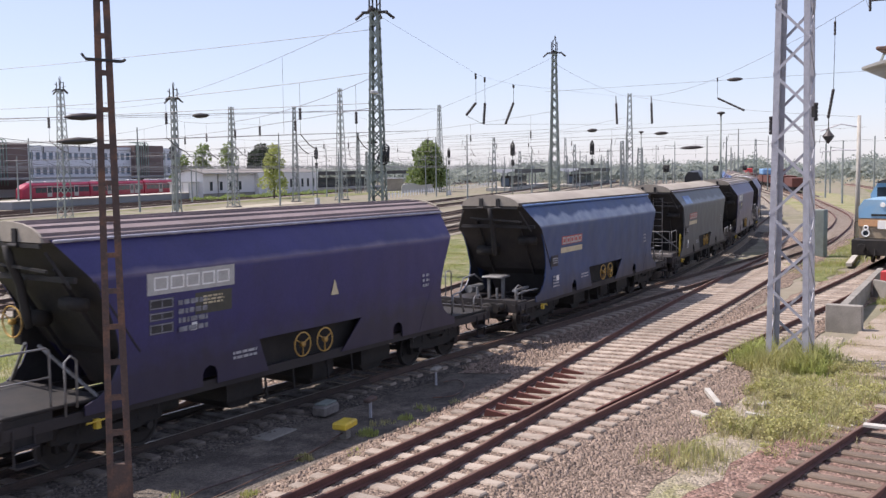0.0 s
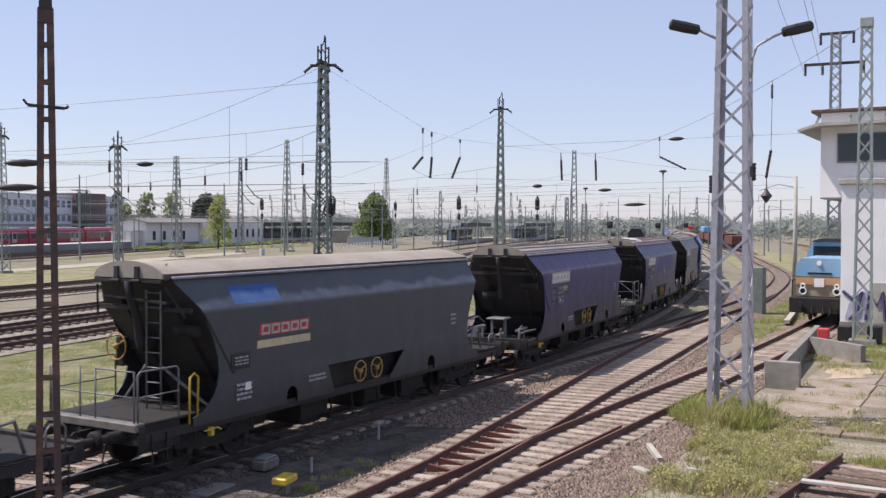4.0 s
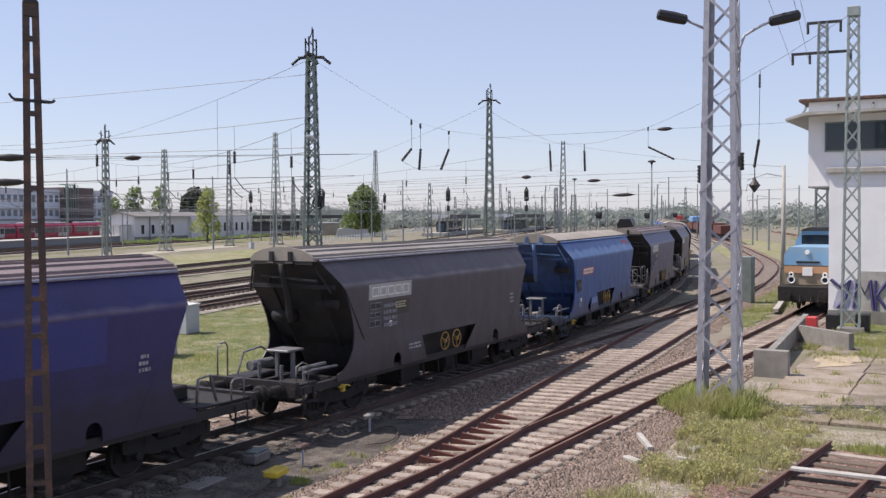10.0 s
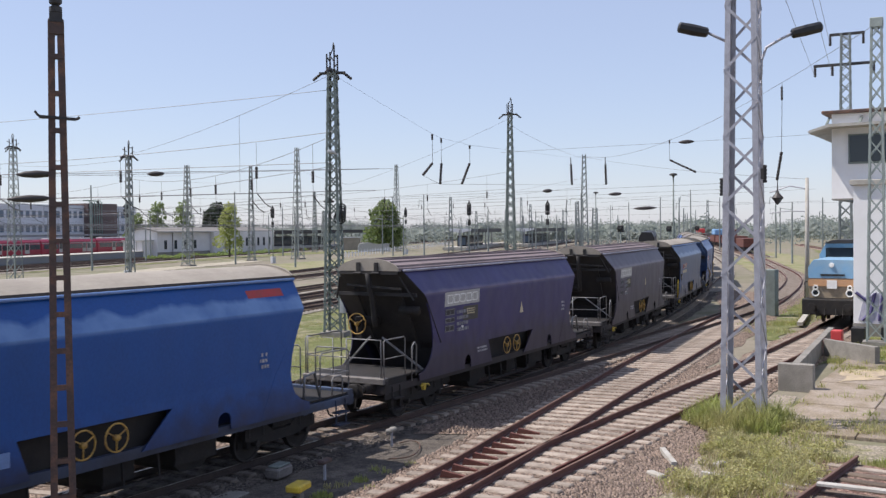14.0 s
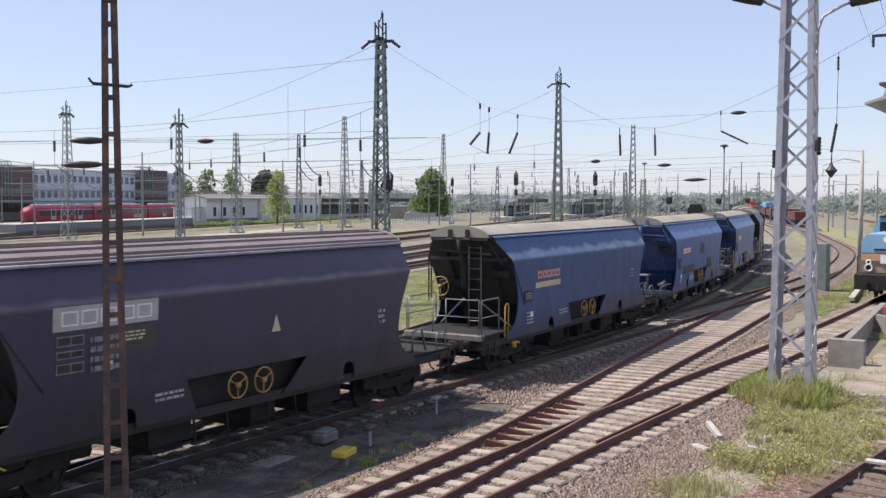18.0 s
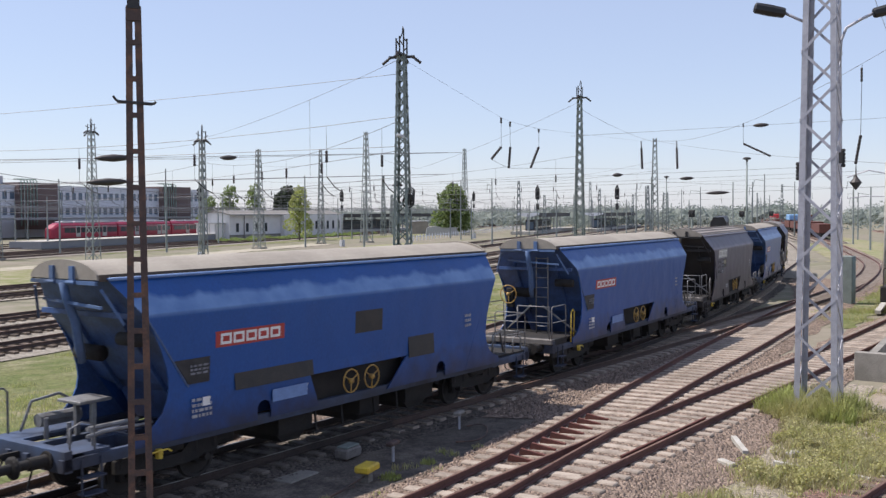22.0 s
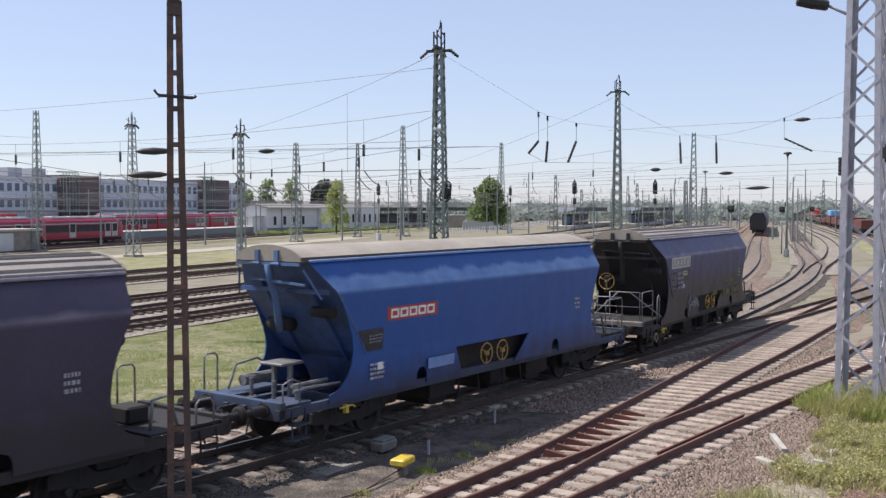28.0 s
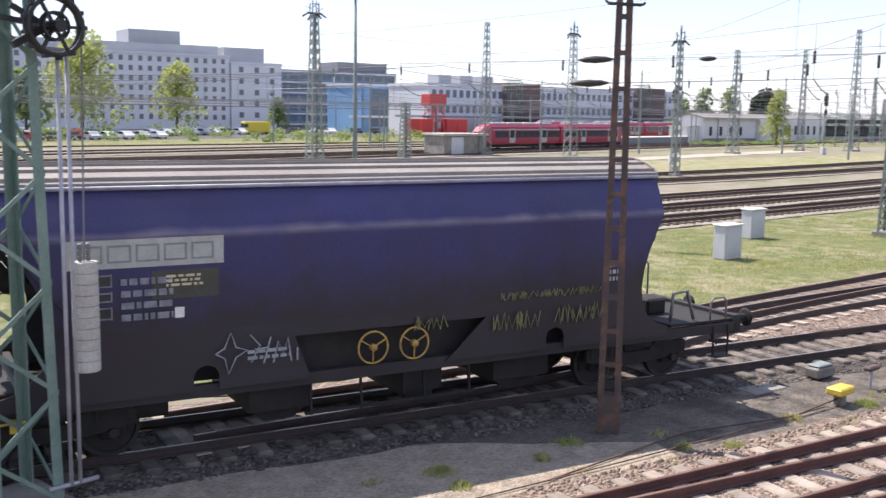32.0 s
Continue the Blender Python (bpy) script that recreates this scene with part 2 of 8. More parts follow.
# bed under the train: oil and the train's shade both in the colour
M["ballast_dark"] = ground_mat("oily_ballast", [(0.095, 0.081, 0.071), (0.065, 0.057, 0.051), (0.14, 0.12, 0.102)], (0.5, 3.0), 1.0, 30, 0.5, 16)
M["ballast_far"] = ground_mat("old_ballast", [(0.255, 0.225, 0.185), (0.19, 0.165, 0.135), (0.31, 0.28, 0.235)], (0.3, 2.0), 0.8, 20, 0.3, 10)
M["rust_ballast"] = ground_mat("rusty_ballast", [(0.24, 0.145, 0.115), (0.18, 0.115, 0.095), (0.3, 0.205, 0.165)], (0.5, 3.0), 1.0, 30, 0.5, 16)
M["path"] = ground_mat("sandy_path", [(0.35, 0.31, 0.25), (0.27, 0.25, 0.16), (0.41, 0.37, 0.3)], (0.2, 1.5), 0.3, 20)
M["concrete"] = make_mat("weathered_concrete", (0.265, 0.247, 0.218), 0.9, 0, (0.16, 0.147, 0.125), 1.2, 0.7, 30, 0.18, 0.4, 30)
M["pad"] = make_mat("dirty_pad_concrete", (0.275, 0.228, 0.182), 0.95, 0, (0.195, 0.155, 0.105), 1.1, 0.95, 14, 0.3, 0.7, 22, rnd=0.2)
M["concrete_light"] = make_mat("pale_concrete", (0.45, 0.43, 0.39), 0.9, 0, (0.3, 0.27, 0.22), 1.5, 0.6, 30, 0.15, 0.3, 30)
M["sleeper"] = make_mat("concrete_sleeper", (0.335, 0.282, 0.232), 0.92, 0, (0.215, 0.172, 0.136), 3.0, 0.75, 40, 0.2, 0.4, 40, rnd=0.22)
M["sleeper_wood"] = make_mat("oily_timber_sleeper", (0.16, 0.12, 0.09), 0.9, 0, (0.09, 0.07, 0.055), 2.5, 0.7, 30, 0.25, 0.5, 40, rnd=0.25, stretch=(6, 1, 1))
M["rail"] = make_mat("rusty_rail", (0.125, 0.052, 0.042), 0.8, 0.0, (0.075, 0.036, 0.03), 2.0, 0.7, 30, 0.25, 0.2, 40)
M["rail_old"] = make_mat("old_brown_rail", (0.085, 0.055, 0.045), 0.8, 0.0, (0.055, 0.038, 0.032), 2.0, 0.7, 30, 0.25, 0.2, 40)
# darker copy of the rusty rail, with the train's shade painted in
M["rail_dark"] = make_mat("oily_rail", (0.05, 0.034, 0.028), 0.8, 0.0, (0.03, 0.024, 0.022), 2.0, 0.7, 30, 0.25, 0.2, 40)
M["rail_top"] = make_mat("worn_rail_head", (0.33, 0.3, 0.27), 0.42, 0.8, (0.16, 0.1, 0.07), 1.0, 0.6, 30, 0.1, 0.05, 40, stretch=(0.3, 1, 1))
M["rail_top_rust"] = make_mat("dull_rail_head", (0.2, 0.12, 0.085), 0.6, 0.3, (0.12, 0.065, 0.045), 1.0, 0.7, 30, 0.15, 0.1, 40)
M["rust"] = make_mat("red_brown_rust", (0.14, 0.047, 0.034), 0.85, 0, (0.075, 0.032, 0.025), 4.0, 0.7, 40, 0.2, 0.3, 50)
M["rpole"] = make_mat("old_pole_steel", (0.08, 0.054, 0.047), 0.72, 0.1, (0.17, 0.09, 0.058), 3.0, 0.85, 30, 0.2, 0.25, 50, sharp=(0.48, 0.62))
M["galv"] = make_mat("galvanised_steel", (0.40, 0.40, 0.44), 0.55, 0.2, (0.28, 0.28, 0.31), 4.0, 0.6, 30, 0.1, 0.1, 50)
M["mast"] = make_mat("grey_green_mast_paint", (0.20, 0.235, 0.215), 0.65, 0.1, (0.13, 0.15, 0.14), 2.0, 0.6, 20, 0.15, 0.1, 40)
M["mast_green"] = make_mat("green_mast_paint", (0.13, 0.20, 0.165), 0.55, 0.05, (0.2, 0.27, 0.235), 1.5, 0.7, 20, 0.12, 0.1, 40)
M["mast_light"] = make_mat("pale_green_mast_paint", (0.33, 0.375, 0.35), 0.6, 0.1, (0.24, 0.27, 0.255), 2.0, 0.6, 20, 0.12, 0.05, 40)
M["mast_far"] = make_mat("weathered_mast_steel", (0.24, 0.27, 0.26), 0.7, 0.1, (0.15, 0.165, 0.16), 2.0, 0.6, 20, 0.15, 0.0)
M["dark"] = make_mat("dark_steel", (0.03, 0.03, 0.032), 0.6, 0.1, (0.055, 0.048, 0.042), 2.0, 0.6, 30, 0.2, 0.1, 40)
M["black"] = make_mat("black_paint", (0.012, 0.012, 0.013), 0.5, 0, (0.03, 0.028, 0.026), 3.0, 0.5, 30, 0.2, 0.05, 40)
M["eaves"] = make_mat("pale_eaves_rail", (0.34, 0.34, 0.40), 0.5, 0.1, (0.2, 0.19, 0.22), 3.0, 0.6, 30, 0.1, 0.0)
M["eaves_blue"] = make_mat("pale_blue_eaves_rail", (0.17, 0.28, 0.52), 0.5, 0.0, (0.12, 0.2, 0.4), 3.0, 0.6, 30, 0.1, 0.0)
# end colours: dirt plus the shade under the overhang, painted in
M["end_soot_shade"] = make_mat("sooty_end_steel", (0.022, 0.021, 0.023), 0.7, 0, (0.045, 0.04, 0.038), 1.5, 0.6, 20, 0.2, 0.15, 20)
M["end_soot_shade_blue"] = make_mat("dirty_blue_end_steel", (0.05, 0.1, 0.25), 0.5, 0, (0.028, 0.047, 0.1), 1.2, 0.8, 20, 0.2, 0.15, 20)
M["wire"] = make_mat("contact_wire", (0.22, 0.22, 0.23), 0.6, 0.3, (0.09, 0.09, 0.09), 1.0, 0.5, 10, 0.05, 0.0)
M["insul"] = make_mat("brown_insulator", (0.032, 0.026, 0.025), 0.55, 0, (0.05, 0.04, 0.036), 4.0, 0.5, 30, 0.1, 0.0)
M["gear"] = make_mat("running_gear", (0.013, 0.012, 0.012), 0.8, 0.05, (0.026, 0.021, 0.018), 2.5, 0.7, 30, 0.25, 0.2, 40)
M["wheel_tread"] = make_mat("wheel_steel", (0.028, 0.024, 0.022), 0.7, 0.1, (0.016, 0.014, 0.013), 3.0, 0.6, 30, 0.15, 0.1, 40)
M["yellow"] = make_mat("yellow_paint", (0.62, 0.45, 0.04), 0.5, 0, (0.4, 0.27, 0.05), 5.0, 0.6, 40, 0.12, 0.1, 40)
M["handwheel"] = make_mat("ochre_handwheel", (0.50, 0.30, 0.06), 0.55, 0, (0.22, 0.13, 0.06), 6.0, 0.7, 40, 0.15, 0.1, 40)
M["handrail"] = make_mat("grey_handrail", (0.23, 0.235, 0.24), 0.5, 0.3, (0.12, 0.1, 0.09), 5.0, 0.6, 40, 0.15, 0.1, 40)
M["white"] = make_mat("white_paint", (0.78, 0.78, 0.76), 0.6, 0, (0.62, 0.6, 0.55), 2.0, 0.5, 30, 0.06, 0.05, 40)
M["whitewall"] = make_mat("white_render", (0.83, 0.825, 0.82), 0.88, 0, (0.74, 0.73, 0.71), 0.5, 0.6, 20, 0.04, 0.15, 60)
M["worn_edge"] = make_mat("worn_edge_steel", (0.20, 0.185, 0.172), 0.7, 0.1, (0.11, 0.097, 0.088), 3.0, 0.7, 30, 0.2, 0.15, 40)
M["plate"] = make_mat("pale_plate", (0.42, 0.42, 0.40), 0.55, 0, (0.30, 0.29, 0.27), 4.0, 0.6, 30, 0.1, 0.05, 40)
M["marking"] = make_mat("stencil_white", (0.40, 0.41, 0.43), 0.6, 0, (0.24, 0.24, 0.26), 6.0, 0.7, 40, 0.1, 0.0)
M["marking_dim"] = make_mat("worn_stencil", (0.24, 0.25, 0.28), 0.6, 0, (0.12, 0.12, 0.14), 6.0, 0.8, 40, 0.1, 0.0)
M["marking_black"] = make_mat("stencil_field", (0.022, 0.022, 0.026), 0.6, 0, (0.05, 0.05, 0.05), 4.0, 0.6, 40, 0.1, 0.0)
M["notice"] = make_mat("olive_notice", (0.06, 0.06, 0.045), 0.6, 0, (0.04, 0.04, 0.035), 4.0, 0.6, 40, 0.1, 0.0)
M["sign_red"] = make_mat("sign_red", (0.42, 0.035, 0.03), 0.5, 0, (0.28, 0.05, 0.04), 4.0, 0.6, 40, 0.1, 0.0)
M["sign_tan"] = make_mat("faded_cream_band", (0.58, 0.50, 0.32), 0.6, 0, (0.42, 0.36, 0.25), 5.0, 0.6, 40, 0.1, 0.0)
M["graffiti"] = make_mat("chalky_graffiti", (0.34, 0.35, 0.37), 0.7, 0, (0.2, 0.21, 0.23), 8.0, 0.8, 40, 0.1, 0.0)
M["graffiti_yellow"] = make_mat("yellow_graffiti", (0.30, 0.29, 0.13), 0.7, 0, (0.14, 0.14, 0.08), 8.0, 0.8, 40, 0.1, 0.0)
M["roof_tan"] = make_mat("dusty_tan_roof", (0.33, 0.295, 0.245), 0.85, 0, (0.24, 0.21, 0.175), 0.7, 0.7, 15, 0.08, 0.1, 20)
M["roof_grey"] = make_mat("dusty_grey_roof", (0.28, 0.25, 0.225), 0.8, 0.0, (0.2, 0.175, 0.16), 0.7, 0.7, 15, 0.1, 0.1, 20)
M["roof_mauve"] = make_mat("mauve_brown_roof", (0.23, 0.18, 0.18), 0.75, 0, (0.15, 0.12, 0.12), 0.7, 0.7, 15, 0.1, 0.1, 20)
M["glass"] = glass_mat("dark_glass")
M["glass_far"] = glass_mat("hazy_glass", (0.13, 0.145, 0.17), 0.2)
M["glass_blue"] = glass_mat("blue_grey_glass", (0.10, 0.14, 0.19), 0.15)
M["foliage"] = leaf_mat("leaf_green", (0.21, 0.27, 0.10), (0.15, 0.205, 0.075), glow=0.45)
M["foliage_mid"] = leaf_mat("young_leaf", (0.26, 0.33, 0.10), (0.19, 0.26, 0.08), glow=0.45)
M["foliage_light"] = leaf_mat("spring_leaf", (0.40, 0.43, 0.14), (0.30, 0.35, 0.11), glow=0.5)
M["foliage_dark"] = make_mat("dark_leaf", (0.03, 0.045, 0.022), 0.8, 0, (0.045, 0.06, 0.03), 1.0, 0.7, 8, 0.25, 0.0)
# distance haze is mixed into these leaf colours, paler and greyer than real leaves
M["foliage_far_haze"] = leaf_mat("far_wood", (0.235, 0.275, 0.235), (0.32, 0.345, 0.31), 0.06, 0.9, 0.4)
M["bark"] = make_mat("bark", (0.09, 0.07, 0.055), 0.9, 0, (0.05, 0.04, 0.035), 4, 0.6, 30, 0.2, 0.3, 30)
M["weed_leaf"] = leaf_mat("weed_leaf", (0.42, 0.41, 0.15), (0.5, 0.45, 0.24), 1.2, 0.9, 0.45)
M["weed"] = leaf_mat("grass_blade", (0.33, 0.37, 0.11), (0.46, 0.42, 0.2), 0.8, 0.95)
M["weed_dry"] = leaf_mat("dry_blade", (0.46, 0.40, 0.24), (0.32, 0.31, 0.14), 0.8, 0.8)
M["train_red"] = make_mat("traffic_red_paint", (0.30, 0.012, 0.042), 0.4, 0, (0.24, 0.018, 0.045), 0.5, 0.5, 10, 0.05, 0.0)
M["loco_blue"] = make_mat("sky_blue_paint", (0.18, 0.36, 0.55), 0.55, 0, (0.30, 0.40, 0.46), 1.0, 0.6, 20, 0.08, 0.05, 30)
M["loco_tan"] = make_mat("dirty_beige_paint", (0.36, 0.29, 0.2), 0.6, 0, (0.16, 0.12, 0.085), 1.2, 0.85, 20, 0.12, 0.05, 30)
M["loco_orange"] = make_mat("faded_orange_band", (0.55, 0.30, 0.15), 0.5, 0, (0.4, 0.25, 0.15), 1.5, 0.6, 20, 0.1, 0.0)
M["brick"] = make_mat("brown_brick", (0.17, 0.092, 0.058), 0.9, 0, (0.11, 0.068, 0.05), 3, 0.6, 30, 0.15, 0.2, 30, rnd=0.2)
M["house_wall"] = make_mat("house_render", (0.66, 0.65, 0.64), 0.9, 0, (0.56, 0.55, 0.54), 0.4, 0.5, 8, 0.05, 0.0)
M["house_roof"] = make_mat("felt_roof", (0.23, 0.215, 0.195), 0.9, 0, (0.17, 0.16, 0.15), 0.4, 0.6, 8, 0.1, 0.0)
M["town_white"] = make_mat("town_white", (0.62, 0.63, 0.66), 0.8, 0, (0.54, 0.55, 0.58), 0.1, 0.5, 4, 0.04, 0.0)
M["town_grey"] = make_mat("town_grey", (0.40, 0.41, 0.43), 0.8, 0, (0.33, 0.34, 0.36), 0.1, 0.5, 4, 0.04, 0.0)
M["town_dark"] = make_mat("town_dark", (0.20, 0.21, 0.235), 0.7, 0, (0.16, 0.17, 0.18), 0.1, 0.5, 4, 0.04, 0.0)
M["town_blue"] = make_mat("town_blue", (0.17, 0.33, 0.55), 0.5, 0, (0.22, 0.4, 0.6), 0.2, 0.6, 4, 0.05, 0.0)
M["town_brown"] = make_mat("town_brown", (0.15, 0.105, 0.095), 0.8, 0, (0.12, 0.085, 0.08), 0.2, 0.6, 4, 0.05, 0.0)
M["container_red"] = make_mat("container_red", (0.55, 0.05, 0.05), 0.5, 0, (0.45, 0.06, 0.06), 0.5, 0.5, 8, 0.05, 0.0)
M["cabinet"] = make_mat("pale_cabinet", (0.50, 0.51, 0.52), 0.7, 0, (0.4, 0.4, 0.4), 1.0, 0.5, 20, 0.06, 0.0)

# ------------------------------------------------------------------ mesh helpers


class Geo:
    """Collects vertices and faces of one mesh."""

    def __init__(self):
        self.v, self.f = [], []

    def add(self, verts, faces):
        k = len(self.v)
        self.v += [tuple(p) for p in verts]
        self.f += [tuple(i + k for i in f) for f in faces]
        return self

    def box(self, c, s, rz=0.0, taper=1.0):
        x, y, z = s[0] / 2, s[1] / 2, s[2] / 2
        ca, sa = math.cos(rz), math.sin(rz)
        vs = []
        for dz, k in ((-z, 1.0), (z, taper)):
            for dx, dy in ((-x, -y), (x, -y), (x, y), (-x, y)):
                a, b = dx * k, dy * k
                vs.append((c[0] + a * ca - b * sa, c[1] + a * sa + b * ca, c[2] + dz))
        return self.add(vs, [(3, 2, 1, 0), (4, 5, 6, 7), (0, 1, 5, 4), (1, 2, 6, 5), (2, 3, 7, 6), (3, 0, 4, 7)])

    def bbox(self, x0, x1, y0, y1, z0, z1):
        return self.box(((x0 + x1) / 2, (y0 + y1) / 2, (z0 + z1) / 2), (x1 - x0, y1 - y0, z1 - z0))

    def chamfer(self, x0, x1, y0, y1, z0, z1, c=0.02):
        """A box with its twelve edges broken."""
        xs, ys, zs = (x0, x1), (y0, y1), (z0, z1)
        vs, idx = [], {}
        for i, j, k in itertools.product((0, 1), repeat=3):
            sx, sy, sz = (1 - 2 * i) * c, (1 - 2 * j) * c, (1 - 2 * k) * c
            for a, p in enumerate(((xs[i], ys[j] + sy, zs[k] + sz), (xs[i] + sx, ys[j], zs[k] + sz), (xs[i] + sx, ys[j] + sy, zs[k]))):
                idx[i, j, k, a] = len(vs)
                vs.append(p)
        I = lambda i, j, k, a: idx[i, j, k, a]
        fs = []
        for s in (0, 1):
            q = [(0, 0), (1, 0), (1, 1), (0, 1)]
            fs.append([I(s, j, k, 0) for j, k in (q if s else q[::-1])])
            fs.append([I(i, s, k, 1) for i, k in (q[::-1] if s else q)])
            fs.append([I(i, j, s, 2) for i, j in (q if s else q[::-1])])
        for p, q in itertools.product((0, 1), repeat=2):
            fs.append([I(0, p, q, 1), I(1, p, q, 1), I(1, p, q, 2), I(0, p, q, 2)])
            fs.append([I(p, 0, q, 0), I(p, 1, q, 0), I(p, 1, q, 2), I(p, 0, q, 2)])
            fs.append([I(p, q, 0, 0), I(p, q, 1, 0), I(p, q, 1, 1), I(p, q, 0, 1)])
        for i, j, k in itertools.product((0, 1), repeat=3):
            fs.append([I(i, j, k, 0), I(i, j, k, 1), I(i, j, k, 2)])
        return self.add(vs, fs)

    def beam(self, p, q, w, h=None, up=(0, 0, 1)):
        """A bar of section w by h from p to q."""
        p, q = Vector(p), Vector(q)
        h = h or w
        d = (q - p).normalized()
        u = Vector(up)
        if abs(d.dot(u)) > 0.98:
            u = Vector((1, 0, 0))
        s = d.cross(u).normalized() * (w / 2)
        t = s.cross(d).normalized() * (h / 2)
        vs = [a + k for a in (p, q) for k in (-s - t, s - t, s + t, -s + t)]
        return self.add(vs, [(3, 2, 1, 0), (4, 5, 6, 7), (0, 1, 5, 4), (1, 2, 6, 5), (2, 3, 7, 6), (3, 0, 4, 7)])

    def angle_bar(self, p, q, w, t, nx, ny):
        """An L-section from p to q with legs pointing along nx and ny."""
        p, q, nx, ny = Vector(p), Vector(q), Vector(nx), Vector(ny)
        ring = [Vector((0, 0, 0)), nx * w, nx * w + ny * t, nx * t + ny * t, nx * t + ny * w, ny * w]
        vs = [p + r for r in ring] + [q + r for r in ring]
        fs = [tuple((i, (i + 1) % 6, (i + 1) % 6 + 6, i + 6)) for i in range(6)]
        return self.add(vs, fs + [(0, 3, 2, 1), (0, 5, 4, 3), (6, 7, 8, 9), (6, 9, 10, 11)])

    def tube(self, pts, r, n=6, closed=False, cap=True):
        pts = [Vector(p) for p in pts]
        m = len(pts)
        rings, prev = [], None
        for i, p in enumerate(pts):
            a = pts[(i - 1) % m] if (closed or i > 0) else p
            b = pts[(i + 1) % m] if (closed or i < m - 1) else p
            d = (b - a).normalized()
            if prev is None:
                u = Vector((0, 0, 1)) if abs(d.z) < 0.9 else Vector((1, 0, 0))
                s = d.cross(u).normalized()
            else:
                s = (prev - d * prev.dot(d)).normalized()
            prev = s
            t = d.cross(s)
            rr = r[i] if isinstance(r, (list, tuple)) else r
            rings.append([p + (s * math.cos(6.2832 * k / n) + t * math.sin(6.2832 * k / n)) * rr for k in range(n)])
        vs = [v for ring in rings for v in ring]
        fs = []
        for i in range(m if closed else m - 1):
            j = (i + 1) % m
            for k in range(n):
                k2 = (k + 1) % n
                fs.append((i * n + k, i * n + k2, j * n + k2, j * n + k))
        if cap and not closed:
            fs += [tuple(range(n))[::-1], tuple((m - 1) * n + k for k in range(n))]
        return self.add(vs, fs)

    def cyl(self, p, q, r, n=12):
        return self.tube([p, q], r, n)

    def lathe(self, prof, c=(0, 0, 0), n=16, axis="z"):
        """Turns (radius, height) pairs about an axis."""
        vs, fs, m = [], [], len(prof)
        for k in range(n):
            a = 6.28318 * k / n
            for r, h in prof:
                p = {"z": (r * math.cos(a), r * math.sin(a), h), "y": (r * math.cos(a), h, r * math.sin(a)), "x": (h, r * math.cos(a), r * math.sin(a))}[axis]
                vs.append((c[0] + p[0], c[1] + p[1], c[2] + p[2]))
        for k in range(n):
            k2 = (k + 1) % n
            for i in range(m - 1):
                fs.append((k * m + i, k2 * m + i, k2 * m + i + 1, k * m + i + 1))
        return self.add(vs, fs)

    def torus(self, c, R, r, axis="y", n=24, m=6):
        pts = []
        for k in range(n):
            a = 6.28318 * k / n
            p = {"y": (R * math.cos(a), 0, R * math.sin(a)), "x": (0, R * math.cos(a), R * math.sin(a)), "z": (R * math.cos(a), R * math.sin(a), 0)}[axis]
            pts.append((c[0] + p[0], c[1] + p[1], c[2] + p[2]))
        return self.tube(pts, r, m, closed=True)

    def slab(self, poly, lo, hi, axis="y"):
        """A flat polygon with thickness: poly in the two other axes, from lo to hi along axis."""
        n = len(poly)
        put = {"y": lambda a, b, h: (a, h, b), "z": lambda a, b, h: (a, b, h), "x": lambda a, b, h: (h, a, b)}[axis]
        vs = [put(a, b, lo) for a, b in poly] + [put(a, b, hi) for a, b in poly]
        fs = [tuple(range(n)), tuple(range(2 * n - 1, n - 1, -1))]
        fs += [(i, (i + 1) % n + 0, (i + 1) % n + n, i + n)[::-1] for i in range(n)]
        return self.add(vs, fs)

    def prism(self, p, q, ring):
        """A straight bar whose section is a closed ring of (x, y) offsets."""
        n = len(ring)
        vs = [(e[0] + a, e[1] + b, e[2]) for e in (p, q) for a, b in ring]
        return self.add(vs, [(i, (i + 1) % n, (i + 1) % n + n, i + n) for i in range(n)] + [tuple(range(n))[::-1], tuple(range(n, 2 * n))])

    def mesh(self, name, mats, smooth=False, fix=True):
        me = bpy.data.meshes.new(name)
        me.from_pydata(self.v, [], self.f)
        for m in (mats if isinstance(mats, (list, tuple)) else [mats]):
            me.materials.append(m)
        if fix and len(self.f) < 30000:
            bm = bmesh.new()
            bm.from_mesh(me)
            bmesh.ops.recalc_face_normals(bm, faces=bm.faces)
            bm.to_mesh(me)
            bm.free()
        if smooth:
            me.shade_smooth()
        return me


def part(name, geo, material, parent, label="", smooth=False, pos=None):
    me = geo if isinstance(geo, bpy.types.Mesh) else geo.mesh(name, material, smooth)
    ob = new(name, me)
    ob.parent = parent
    if pos is not None:
        ob.matrix_basis = pos
    if label:
        ob["label"] = label
    return ob


def thing(name, label, category, m=None, group="", kind=""):
    ob = new(name)
    ob.empty_display_size = 0.3
    if m is not None:
        ob.matrix_basis = m
    return tagged(ob, label, category, group, kind)


def single(name, geo, material, label, category, m=None, group="", kind="", smooth=False):
    ob = new(name, geo.mesh(name, material, smooth))
    if m is not None:
        ob.matrix_basis = m
    return tagged(ob, label, category, group, kind)

